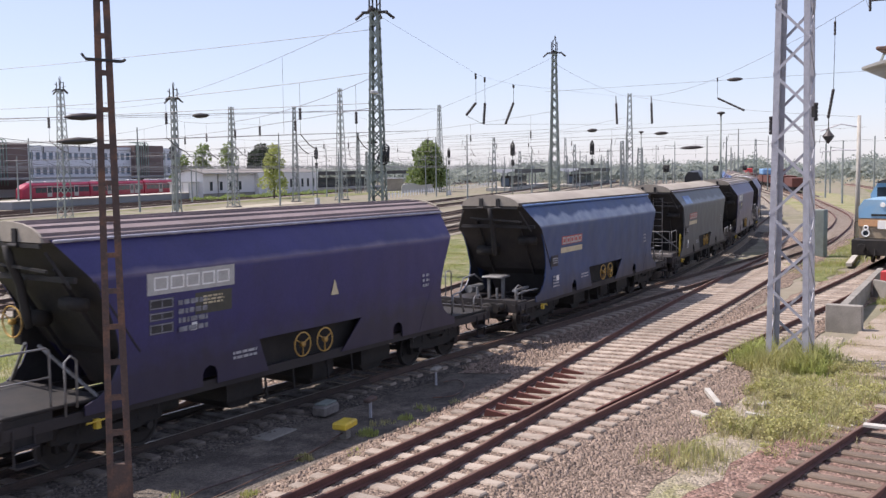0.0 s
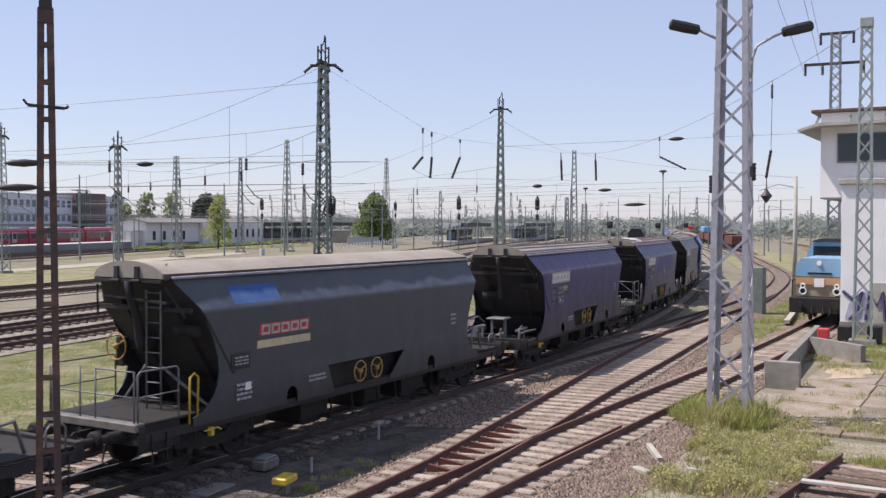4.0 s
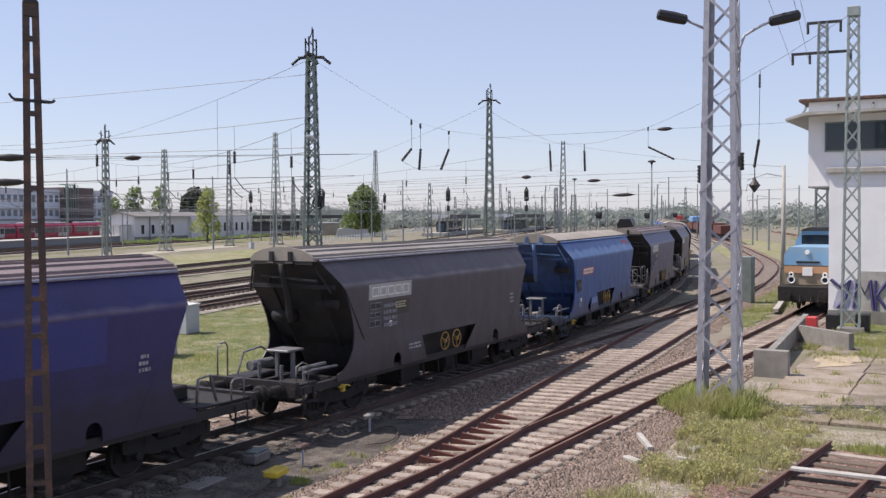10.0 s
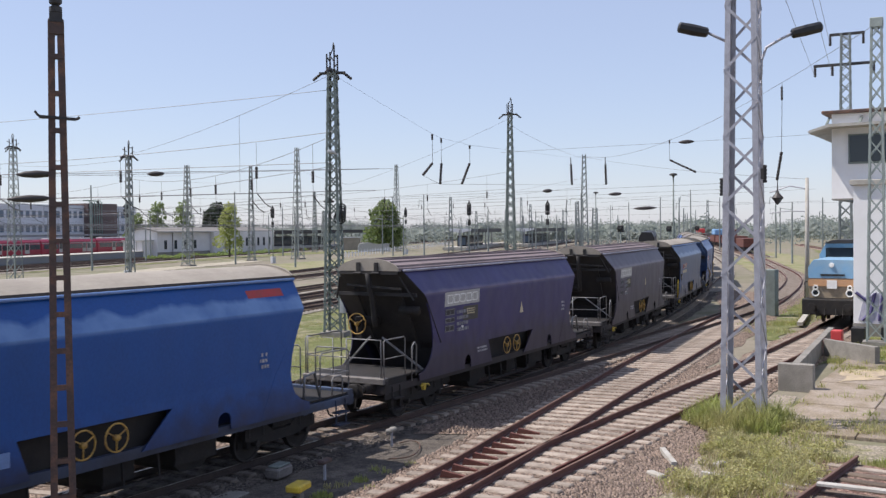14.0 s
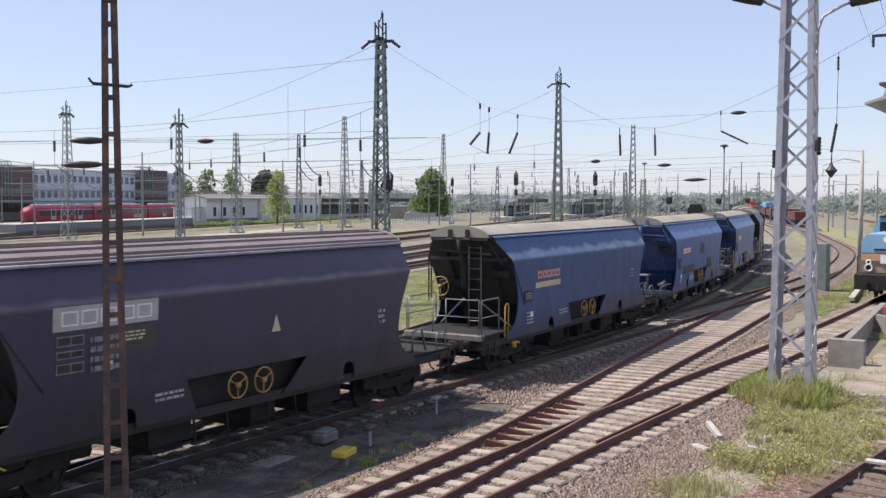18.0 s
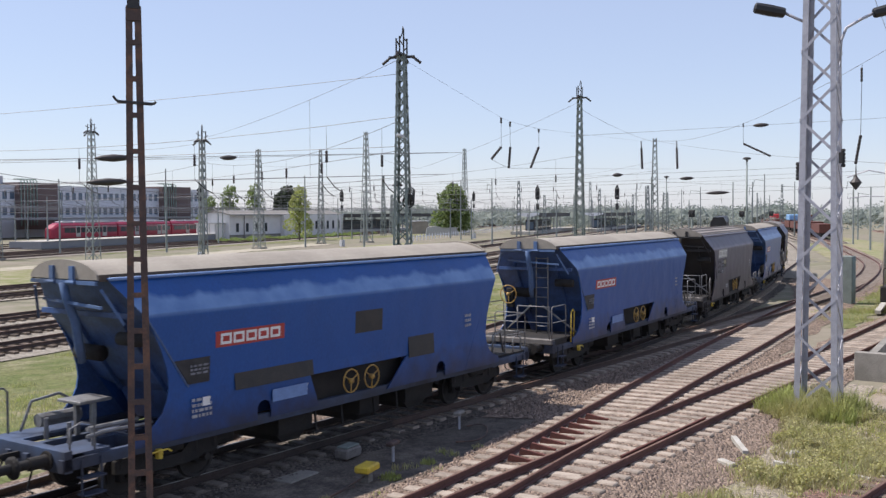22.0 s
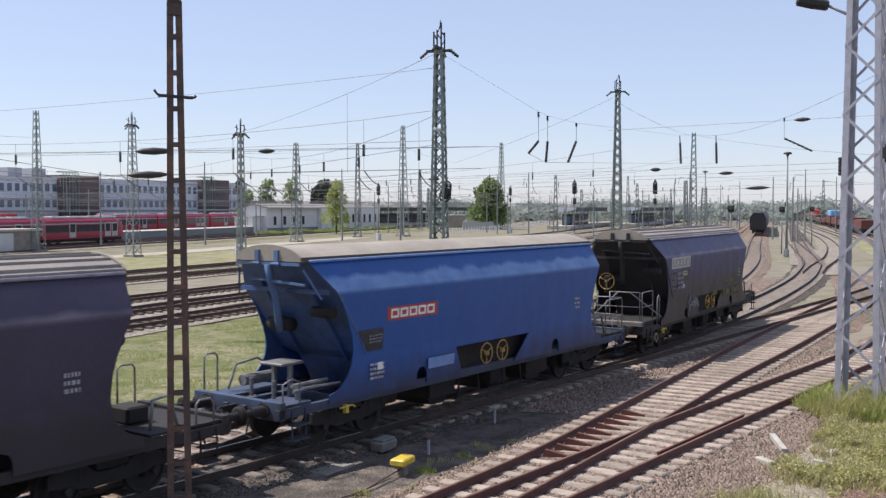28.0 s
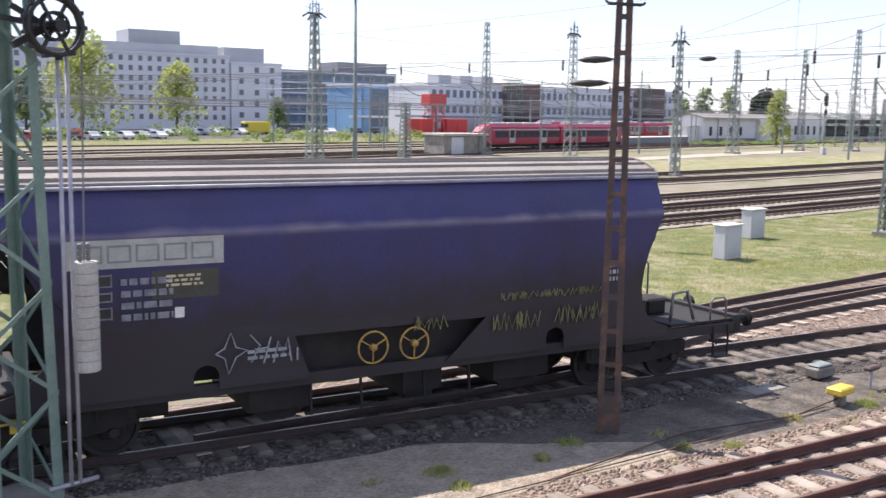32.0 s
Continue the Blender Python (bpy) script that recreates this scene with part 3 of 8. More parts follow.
# ------------------------------------------------------------------ lines of the yard, seen from above


def smooth_line(pts, step=1.0):
    """A smooth line through plan points, as points about a step apart."""
    P = [Vector((p[0], p[1], 0)) for p in pts]
    out = []
    for i in range(len(P) - 1):
        a, b = P[i], P[i + 1]
        L = (b - a).length
        t1 = (b - P[i - 1]).normalized() * L if i > 0 else b - a
        t2 = (P[i + 2] - a).normalized() * L if i + 2 < len(P) else b - a
        n = max(1, int(L / step))
        for k in range(n):
            s = k / n
            out.append(a * (2 * s**3 - 3 * s**2 + 1) + t1 * (s**3 - 2 * s**2 + s) + b * (-2 * s**3 + 3 * s**2) + t2 * (s**3 - s**2))
    out.append(P[-1])
    return out


def offset_line(line, d):
    out = []
    for i, p in enumerate(line):
        t = (line[min(i + 1, len(line) - 1)] - line[max(i - 1, 0)]).normalized()
        out.append(p + Vector((-t.y, t.x, 0)) * d)
    return out


def ribbon(line, d0, d1, z, cols=1, rough=0.0):
    """A strip of ground along a line between two offsets, its edges a little uneven."""
    g = Geo()
    rows = []
    for i, p in enumerate(line):
        t = (line[min(i + 1, len(line) - 1)] - line[max(i - 1, 0)]).normalized()
        nrm = Vector((-t.y, t.x, 0))
        row = []
        for k in range(cols + 1):
            f = k / cols
            d = d0 + (d1 - d0) * f
            if k in (0, cols):
                d += rough * (noise.noise(Vector((p.x * 0.7, p.y * 0.7, k))))
            q = p + nrm * d
            zz = z(f, p) if callable(z) else z
            row.append((q.x, q.y, zz))
        rows.append(row)
    n = cols + 1
    for row in rows:
        g.v += row
    for i in range(len(rows) - 1):
        for k in range(cols):
            g.f.append((i * n + k, i * n + k + 1, (i + 1) * n + k + 1, (i + 1) * n + k))
    return g


def rail_geo(line, head=0.072, z=0.0):
    """A running rail: foot, web and head swept along a line."""
    prof = [(-0.065, -0.15), (0.065, -0.15), (0.065, -0.138), (0.012, -0.118), (0.012, -0.045), (head / 2, -0.034),
            (head / 2, -0.008), (head / 2 - 0.01, 0.0), (-head / 2 + 0.01, 0.0), (-head / 2, -0.008), (-head / 2, -0.034),
            (-0.012, -0.045), (-0.012, -0.118), (-0.065, -0.138)]
    g = Geo()
    m = len(prof)
    for i, p in enumerate(line):
        t = (line[min(i + 1, len(line) - 1)] - line[max(i - 1, 0)]).normalized()
        nrm = Vector((-t.y, t.x, 0))
        g.v += [(p.x + nrm.x * a, p.y + nrm.y * a, b + z) for a, b in prof]
    for i in range(len(line) - 1):
        for k in range(m):
            k2 = (k + 1) % m
            g.f.append((i * m + k, i * m + k2, (i + 1) * m + k2, (i + 1) * m + k))
    g.f += [tuple(range(m))[::-1], tuple((len(line) - 1) * m + k for k in range(m))]
    return g


def rail_mesh(line, top, z=0.0, side="rail"):
    g = rail_geo(line, z=z)
    me = g.mesh("rail", [M[side], top], fix=False)
    m = 14
    for i, f in enumerate(me.polygons):
        if i < (len(line) - 1) * m and i % m == 7:
            f.material_index = 1
    return me


def sleeper_mesh(name, mat, length=2.5, w=0.26, h=0.14):
    g = Geo().chamfer(-w / 2, w / 2, -length / 2, length / 2, -h - 0.16, -0.155, 0.025)
    return g.mesh(name, mat)


SLEEPER = sleeper_mesh("sleeper", M["sleeper"])
SLEEPER_LONG = sleeper_mesh("sleeper", M["sleeper"], 2.75)
# sleepers under the train, dirt and its shade in their colour
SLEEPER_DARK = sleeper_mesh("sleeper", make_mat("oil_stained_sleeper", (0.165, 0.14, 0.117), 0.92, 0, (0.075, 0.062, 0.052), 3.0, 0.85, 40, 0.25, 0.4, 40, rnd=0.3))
SLEEPER_WOOD = sleeper_mesh("sleeper", M["sleeper_wood"], 2.5, 0.25)


def along(line, start, stop, step):
    """Places (point, heading) every step between two distances along the x axis."""
    out, acc = [], 0.0
    for a, b in zip(line[:-1], line[1:]):
        L = (b - a).length
        while acc < L:
            p = a.lerp(b, acc / L)
            if start <= p.x <= stop:
                out.append((p, math.atan2(b.y - a.y, b.x - a.x)))
            acc += step
        acc -= L
    return out


LATER = []          # sleepers are laid at the end of the file


def track(name, label, left, right, sleepers=None, near=None, top="rail_top", z=0.0, mesh=None, step=0.6):
    """A railway track: two rails and its sleepers; near: stretch along x whose sleepers are single parts."""
    ob = thing(name, label, "railway track", kind="structure")
    side = {"wagon_track": "rail_dark", "yard_track": "rail_old", "far_track": "rail_old", "hopper_track": "rail_old", "outer_track": "rail_old", "branch_track": "rail_old"}.get(name, "rail")
    part("rail", rail_mesh(left, M[top], z, side), None, ob)
    part("rail", rail_mesh(right, M[top], z, side), None, ob)
    LATER.append((ob, sleepers, near, mesh or SLEEPER, step, z))
    return ob


G = 0.753   # half the distance between rail heads
LINE_W = smooth_line([(-70, 16.22), (-30, 16.22), (0, 16.22), (12, 16.22), (22, 16.2), (30, 16.3), (38, 16.8), (47, 17.85), (55, 19.0), (62, 20.1), (75, 22.6),
                      (86, 25.2), (100, 29), (120, 35.6), (160, 48.5), (250, 77), (420, 131), (600, 188)])
LINE_WB = smooth_line([(20, 16.2), (28, 16.05), (36, 15.85), (46, 15.72), (56, 15.7), (66, 15.8), (78, 16.6)])
A_LEFT = smooth_line([(-20, 9.9), (0, 10.5), (8, 10.83), (14, 11.05), (18.6, 11.3), (24, 12.0), (30, 12.8), (38, 13.85), (48, 14.95), (56, 15.75), (66, 16.6), (78, 17.3), (95, 19.6), (112, 23), (140, 31), (170, 40), (260, 69), (400, 113)])
A_RIGHT = smooth_line([(-20, 8.4), (0, 9.0), (8, 9.33), (14, 9.55), (18.6, 9.95), (23, 10.35), (30, 11.1), (38, 11.75), (47, 12.6), (57, 13.55), (66, 14.5), (78, 15.75), (95, 18.1), (112, 21.5), (140, 29.5), (170, 38.5), (260, 67.5), (400, 111.5)])
LINE_A = [(a + b) * 0.5 for a, b in zip(A_LEFT, A_RIGHT)]
LINE_B = smooth_line([(-20, 9.15), (0, 9.75), (8, 9.72), (14, 9.68), (20, 9.6), (27, 9.45), (35, 9.2), (44, 8.95), (55, 8.95), (75, 9.3), (110, 11.5), (180, 24), (300, 58)])
LINE_F = smooth_line([(2, 5.3), (12, 4.15), (20, 3.2), (24.6, 2.68)])
LINE_C = smooth_line([(4, 16.6), (12, 17.3), (19, 19.2), (26, 20.2), (34, 20.7), (41, 21.1), (49, 22.3), (60, 24.2), (72, 26.8), (89, 31.6), (106, 37), (134, 46.6), (186, 64), (420, 141)])
LINE_D = smooth_line([(14, 19.0), (22, 20.6), (30, 22.0), (41, 24.3), (52, 26.5), (70, 30.9), (87, 35.5), (122, 47.4), (207, 75.5), (430, 149)])


def back_line(off, bend=0.0):
    pts = [(-60, 30.0), (0, 34.2), (14, 36.0), (30, 39.2), (60, 45.0), (80, 49.8), (110, 58.5), (207, 90), (460, 172)]
    return smooth_line([(x, y + off * (1 + bend * x / 100)) for x, y in pts], 3.0)


BACK = [back_line(o, b) for o, b in ((0, 0), (4.4, 0.12), (9.2, 0.1), (22.5, -0.12), (28, -0.05))]
FAR = [smooth_line([(-120, 60 + o), (0, 100 + o), (80, 128 + o * 1.05), (180, 163 + o), (460, 255 + o)], 6.0) for o in (-8, -3, 3, 15, 22)]

# ------------------------------------------------------------------ ground
GZ = -0.27
g = Geo()
xs = [-3000, -600, -200, -60, 0, 40, 90, 160, 260, 450, 900, 4500]
ys = [-3000, -600, -150, -30, 0, 20, 60, 110, 180, 300, 700, 4500]
for x in xs:
    for y in ys:
        g.v.append((x, y, GZ - 0.05))
for i in range(len(xs) - 1):
    for j in range(len(ys) - 1):
        a = i * len(ys) + j
        g.f.append((a, a + len(ys), a + len(ys) + 1, a + 1))
single("ground", g, M["ground"], "dry sandy yard ground with thin grass", "ground", kind="structure")


def patch(name, pts, z, mat, label, rough=0.5, cell=0.6):
    """A patch of ground with an uneven edge, given by its corners."""
    poly = []
    n = len(pts)
    for i in range(n):
        a, b = Vector((*pts[i], 0)), Vector((*pts[(i + 1) % n], 0))
        k = max(1, int((b - a).length / cell))
        for s in range(k):
            p = a.lerp(b, s / k)
            p += Vector((noise.noise(p * 0.6), noise.noise(p * 0.6 + Vector((9, 4, 2))), 0)) * rough
            poly.append((p.x, p.y))
    g = Geo()
    k = len(poly)
    cx, cy = sum(p[0] for p in poly) / k, sum(p[1] for p in poly) / k
    bm = bmesh.new()
    vs = [bm.verts.new((x, y, z)) for x, y in poly]
    f = bm.faces.new(vs)
    bmesh.ops.triangulate(bm, faces=[f])
    bmesh.ops.recalc_face_normals(bm, faces=bm.faces)
    if sum(q.normal.z for q in bm.faces) < 0:
        bmesh.ops.reverse_faces(bm, faces=bm.faces)
    me = bpy.data.meshes.new(name)
    bm.to_mesh(me)
    bm.free()
    me.materials.append(mat)
    return tagged(new(name, me), label, "ground", kind="structure")


# packed dirt between the wagon track and the crossing tracks
patch("dirt_strip", [(-30, 10.5), (-30, 15), (24, 15), (33, 14), (21, 11.6), (12, 10.6)], GZ - 0.03, M["dirt"], "packed grey-brown dirt beside the track", 0.4)
# sunlight painted as paler soil, where it passes the train's shadow
patch("bare_soil", [(2, 10.4), (2, 14.5), (7.3, 14.55), (9.3, 13.75), (11.4, 12.7), (10.8, 11.3), (8, 10.3)], GZ - 0.016, ground_mat("pale_soil", [(0.30, 0.25, 0.195), (0.24, 0.2, 0.155), (0.36, 0.3, 0.235)], (0.4, 2.5), 0.6, 30, 0.2, 22), "pale soil round the foot of the pole, sunlight in its colour", 0.35)
# grass between the wagon track and the tracks behind
patch("lawn_strip", [(-60, 18.6), (10, 19.0), (18, 20.6), (30, 23.2), (45, 26.2), (60, 29.8), (80, 35), (110, 44.6), (150, 58), (160, 67), (110, 56), (80, 47.5), (60, 42.8), (30, 37.2), (14, 34), (0, 32.2), (-60, 28)],
      GZ - 0.02, M["grass"], "mown yard grass with worn dry spots", 0.9, 1.2)
patch("weedy_bank", [(-60, 50), (0, 53), (30, 62), (60, 68), (90, 76), (150, 98), (150, 112), (80, 96), (40, 93), (0, 82), (-60, 70)], GZ - 0.02, M["drygrass"], "dry grassy bank between the tracks", 1.2, 2.0)
patch("sandy_way", [(-60, 63), (0, 76), (40, 88.5), (80, 97.5), (140, 120), (140, 126), (80, 102.5), (40, 93), (0, 80), (-60, 66)], GZ - 0.005, M["path"], "pale sandy service path", 0.5, 2.0)
patch("bank_by_platform", [(88, 118), (150, 137), (240, 150), (240, 158), (150, 152), (98, 130)], GZ - 0.01, M["grass"], "green bank below the platform", 1.0, 2.0)

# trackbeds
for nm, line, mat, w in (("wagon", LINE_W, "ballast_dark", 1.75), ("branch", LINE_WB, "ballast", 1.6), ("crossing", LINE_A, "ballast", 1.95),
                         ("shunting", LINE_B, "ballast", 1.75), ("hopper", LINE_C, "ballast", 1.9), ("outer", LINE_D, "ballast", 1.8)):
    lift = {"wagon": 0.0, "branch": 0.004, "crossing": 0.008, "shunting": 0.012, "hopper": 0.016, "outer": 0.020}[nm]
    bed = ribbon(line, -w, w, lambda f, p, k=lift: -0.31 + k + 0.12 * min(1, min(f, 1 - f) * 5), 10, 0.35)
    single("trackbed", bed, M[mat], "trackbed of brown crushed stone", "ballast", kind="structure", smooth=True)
patch("stone_field", [(23, 14.6), (30, 14.9), (48, 15.0), (42, 14.2), (30, 12.6), (24, 11.9)], GZ - 0.012, M["ballast"], "loose brown stones between two tracks", 0.3)
patch("stone_field", [(33, 17.3), (42, 18.3), (62, 21.4), (80, 25.6), (76, 27), (60, 23.2), (46, 20.6), (32, 18.9), (20, 17.9)], GZ - 0.012, M["ballast"], "loose brown stones between two tracks", 0.3)
patch("stone_field", [(50, 15.2), (62, 16.6), (74, 20), (90, 24.6), (84, 17.8), (66, 16.8)], GZ - 0.012, M["ballast"], "loose brown stones between two tracks", 0.3)
bed = ribbon(LINE_F, -1.9, 1.9, -0.235, 2, 0.3)
single("trackbed", bed, M["rust_ballast"], "red-brown rusty siding bed", "ballast", kind="structure")
for line in BACK:
    single("trackbed", ribbon(line, -2.1, 2.1, GZ + 0.02, 2, 0.5), M["ballast_far"], "old brown trackbed", "ballast", kind="structure")
for line in FAR:
    single("trackbed", ribbon(line, -2.3, 2.3, GZ + 0.02, 1, 0.5), M["ballast_far"], "old brown trackbed", "ballast", kind="structure")

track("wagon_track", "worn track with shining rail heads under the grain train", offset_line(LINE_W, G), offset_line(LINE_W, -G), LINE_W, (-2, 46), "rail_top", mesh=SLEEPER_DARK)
track("branch_track", "rusty branch of the wagon track", offset_line(LINE_WB, G), offset_line(LINE_WB, -G), LINE_WB, (28, 58), "rail_top_rust")
track("crossing_track", "rust-brown track on pale concrete sleepers", A_LEFT, A_RIGHT, LINE_A, (6, 60), "rail_top_rust", mesh=SLEEPER_LONG)
track("shunting_track", "rust-brown track on pale concrete sleepers", offset_line(LINE_B, G), offset_line(LINE_B, -G), LINE_B, (7, 54), "rail_top_rust")
track("siding", "short rusty siding that ends in the grass", offset_line(LINE_F, G), offset_line(LINE_F, -G), LINE_F, (6, 24), "rail_top_rust", z=-0.03, mesh=SLEEPER_WOOD)
track("hopper_track", "curved track towards the far yard", offset_line(LINE_C, G), offset_line(LINE_C, -G), LINE_C, None, "rail_top")
track("outer_track", "curved track beside the grass", offset_line(LINE_D, G), offset_line(LINE_D, -G), LINE_D, None, "rail_top_rust")
for line in BACK:
    track("yard_track", "old yard track with rusty rails", offset_line(line, G), offset_line(line, -G), line, None, "rail_top_rust")
for line in FAR:
    track("far_track", "distant track with rusty rails", offset_line(line, G), offset_line(line, -G), None, None, "rail_top_rust")

# ------------------------------------------------------------------ the grain train
LEN = 17.3

PAINT = {
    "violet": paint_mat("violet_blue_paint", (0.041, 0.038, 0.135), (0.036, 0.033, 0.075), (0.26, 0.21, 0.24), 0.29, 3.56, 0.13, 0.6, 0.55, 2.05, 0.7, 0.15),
    # here the painted dirt and shade climb highest up the side
    "violet_soot_shade": paint_mat("sooty_violet_paint", (0.044, 0.042, 0.130), (0.04, 0.036, 0.06), (0.30, 0.25, 0.27), 0.29, 3.56, 0.13, 0.6, 0.6, 2.6, 0.95),
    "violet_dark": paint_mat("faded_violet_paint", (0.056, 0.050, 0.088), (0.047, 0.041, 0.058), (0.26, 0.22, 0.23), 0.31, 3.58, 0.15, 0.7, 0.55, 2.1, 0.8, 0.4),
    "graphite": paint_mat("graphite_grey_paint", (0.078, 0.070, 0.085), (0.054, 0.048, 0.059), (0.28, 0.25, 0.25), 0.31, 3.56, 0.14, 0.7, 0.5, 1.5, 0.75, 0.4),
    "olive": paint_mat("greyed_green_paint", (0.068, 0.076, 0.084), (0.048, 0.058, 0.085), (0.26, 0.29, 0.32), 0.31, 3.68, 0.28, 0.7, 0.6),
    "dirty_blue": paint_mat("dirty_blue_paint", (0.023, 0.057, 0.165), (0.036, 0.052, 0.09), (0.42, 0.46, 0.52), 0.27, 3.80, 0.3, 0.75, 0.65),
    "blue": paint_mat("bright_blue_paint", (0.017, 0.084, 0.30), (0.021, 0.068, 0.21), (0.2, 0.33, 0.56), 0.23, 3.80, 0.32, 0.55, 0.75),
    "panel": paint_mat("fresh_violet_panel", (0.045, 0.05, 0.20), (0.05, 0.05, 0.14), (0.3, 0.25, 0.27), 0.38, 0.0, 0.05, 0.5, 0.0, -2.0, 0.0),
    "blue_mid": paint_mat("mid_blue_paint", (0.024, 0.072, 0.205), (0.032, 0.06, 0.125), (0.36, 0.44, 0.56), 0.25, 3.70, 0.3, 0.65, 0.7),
}
FRAME = {k: paint_mat(k + "_frame", tuple(c * 0.75 for c in v), (0.055, 0.05, 0.045), v, 0.5, 9.0, 0.1, 0.8, 0.0)
         for k, v in (("blue", (0.13, 0.225, 0.43)), ("dark", (0.026, 0.025, 0.027)))}


def arc_roof(x0, x1, rib, z0=4.20, rise=0.24, half=1.0, n=10):
    """The arched roof cover with raised ribs along it."""
    g = Geo()
    prof = []
    for k in range(n + 1):
        a = -1 + 2 * k / n
        prof.append((a * half, z0 + rise * (1 - a * a)))
    prof += [(half, z0 - 0.09), (-half, z0 - 0.09)]
    g.slab(prof, x0, x1, "x")
    return g


def roof_rib(k, x0, x1, z0=4.20, rise=0.24, half=1.0):
    a = -0.9 + 1.8 * k / 6
    z = z0 + rise * (1 - a * a)
    return Geo().bbox(x0 + 0.02, x1 - 0.02, a * half - 0.022, a * half + 0.022, z - 0.02, z + 0.035)


def hopper_body(back, front):
    """The tank: a loft whose ends slope in below the shoulders; back and front lengthen its two ends."""
    g = Geo()
    levels = [(1.06, 0.95, 4.35, 4.2), (1.76, 1.02, 4.75, 4.55), (1.97, 1.40, 5.02, 4.72), (3.36, 1.47, 6.0, 5.64), (3.46, 1.465, 6.06, 5.70), (4.10, 1.06, 6.52, 5.80), (4.16, 1.03, 6.55, 5.82)]
    nx = 12
    rings = []
    for z, y, xm, xp in levels:
        x0, x1 = -xm - back, xp + front
        ring = []
        for k in range(nx + 1):
            ring.append((x0 + (x1 - x0) * k / nx, -y, z))
        for k in range(nx + 1):
            ring.append((x1 + (x0 - x1) * k / nx, y, z))
        rings.append(ring)
    m = len(rings[0])
    for r in rings:
        g.v += r
    for i in range(len(rings) - 1):
        for k in range(m):
            g.f.append((i * m + k, i * m + (k + 1) % m, (i + 1) * m + (k + 1) % m, (i + 1) * m + k))
    for k in range(nx):
        g.f.append((k, m - 1 - k, m - 2 - k, k + 1))
        o = (len(rings) - 1) * m
        g.f.append((o + k, o + k + 1, o + m - 2 - k, o + m - 1 - k))
    return g


def skirt(side, end, ext):
    """The curved side plate at one end, from the shoulder down to the frame."""
    if end < 0:
        upper = [(6.0, 3.40), (5.82, 3.08), (5.66, 2.78), (5.53, 2.45), (5.47, 2.2), (5.46, 2.0), (5.02, 2.0)]
        lower = [(5.46, 2.0), (5.5, 1.78), (5.61, 1.58), (5.78, 1.41), (5.98, 1.28), (6.25, 1.2), (6.25, 1.02), (4.3, 1.02), (5.02, 2.0)]
    else:
        upper = [(5.66, 3.40), (5.52, 3.05), (5.38, 2.7), (5.29, 2.35), (5.26, 2.0), (4.72, 2.0)]
        lower = [(5.26, 2.0), (5.3, 1.7), (5.43, 1.46), (5.65, 1.3), (5.95, 1.2), (5.95, 1.02), (4.2, 1.02), (4.72, 2.0)]
    g = Geo()
    for poly in (upper, lower):
        g.slab([(end * (x + ext), z) for x, z in poly], 0, 1, "y")
    # the plate leans out with the side above the fold
    g.v = [(x, side * (1.369 + 0.035 * y + max(0, z - 2.0) * 0.0504), z) for x, y, z in g.v]
    return g


def side_skirt(side, back, front):
    """Lower side apron with the trapezoid opening in front of the discharge wheels."""
    y0, y1 = (1.37, 1.40) if side > 0 else (-1.40, -1.37)
    g = Geo()
    def arch(c, s):
        return [(c - s * 0.2, 1.02), (c - s * 0.2, 1.26), (c - s * 0.14, 1.37), (c, 1.42), (c + s * 0.14, 1.37), (c + s * 0.2, 1.26), (c + s * 0.2, 1.02)]
    g.slab([(-5.25 - back, 1.02)] + arch(-3.25, 1) + [(-1.55, 1.02), (-1.82, 1.74), (-1.82, 1.98), (-5.15 - back, 1.98)], y0, y1, "y")
    g.slab([(5.0 + front, 1.02)] + arch(3.25, -1) + [(0.95, 1.02), (1.75, 1.74), (1.75, 1.98), (4.9 + front, 1.98)], y0, y1, "y")
    g.slab([(-1.82, 1.74), (1.75, 1.74), (1.75, 1.98), (-1.82, 1.98)], y0, y1, "y")
    return g


def handwheel(parent, c, r, axis, mat="handwheel"):
    g = Geo().torus(c, r, 0.018, axis, 22, 6)
    for k in range(3):
        a = 0.5 + k * 2.0944
        d = {"y": (math.cos(a) * r, 0, math.sin(a) * r), "x": (0, math.cos(a) * r, math.sin(a) * r)}[axis]
        g.beam(c, (c[0] + d[0], c[1] + d[1], c[2] + d[2]), 0.028, 0.02)
    ax = {"y": (0, 0.05, 0), "x": (0.05, 0, 0)}[axis]
    g.cyl((c[0] - ax[0], c[1] - ax[1], c[2] - ax[2]), (c[0] + ax[0], c[1] + ax[1], c[2] + ax[2]), 0.06, 10)
    return part("handwheel", g, M[mat], parent, "ochre painted spoked handwheel", smooth=True)


WHEELSETS = []


def bogie_mesh():
    g = Geo()
    for s in (-1, 1):
        y = s * 1.02
        g.slab([(-1.25, 0.55), (-1.25, 0.78), (-0.55, 0.86), (-0.3, 0.66), (0.3, 0.66), (0.55, 0.86), (1.25, 0.78), (1.25, 0.55), (0.45, 0.42), (-0.45, 0.42)], y - 0.05, y + 0.05, "y")
        for a in (-0.9, 0.9):
            g.chamfer(a - 0.16, a + 0.16, y - 0.14 * s - 0.1, y - 0.14 * s + 0.24, 0.32, 0.62, 0.03)
            for d in (-0.24, 0.24):
                g.cyl((a + d, y, 0.62), (a + d, y, 0.92), 0.075, 8)
        g.chamfer(-0.35, 0.35, y - 0.09, y + 0.09, 0.72, 1.0, 0.02)
        for a in (-1.28, 1.28):
            g.box((a - 0.08 * (1 if a > 0 else -1), s * 0.76, 0.5), (0.08, 0.12, 0.34))
    g.bbox(-0.25, 0.25, -1.0, 1.0, 0.62, 0.9)
    return g.mesh("bogie_frame", M["gear"])


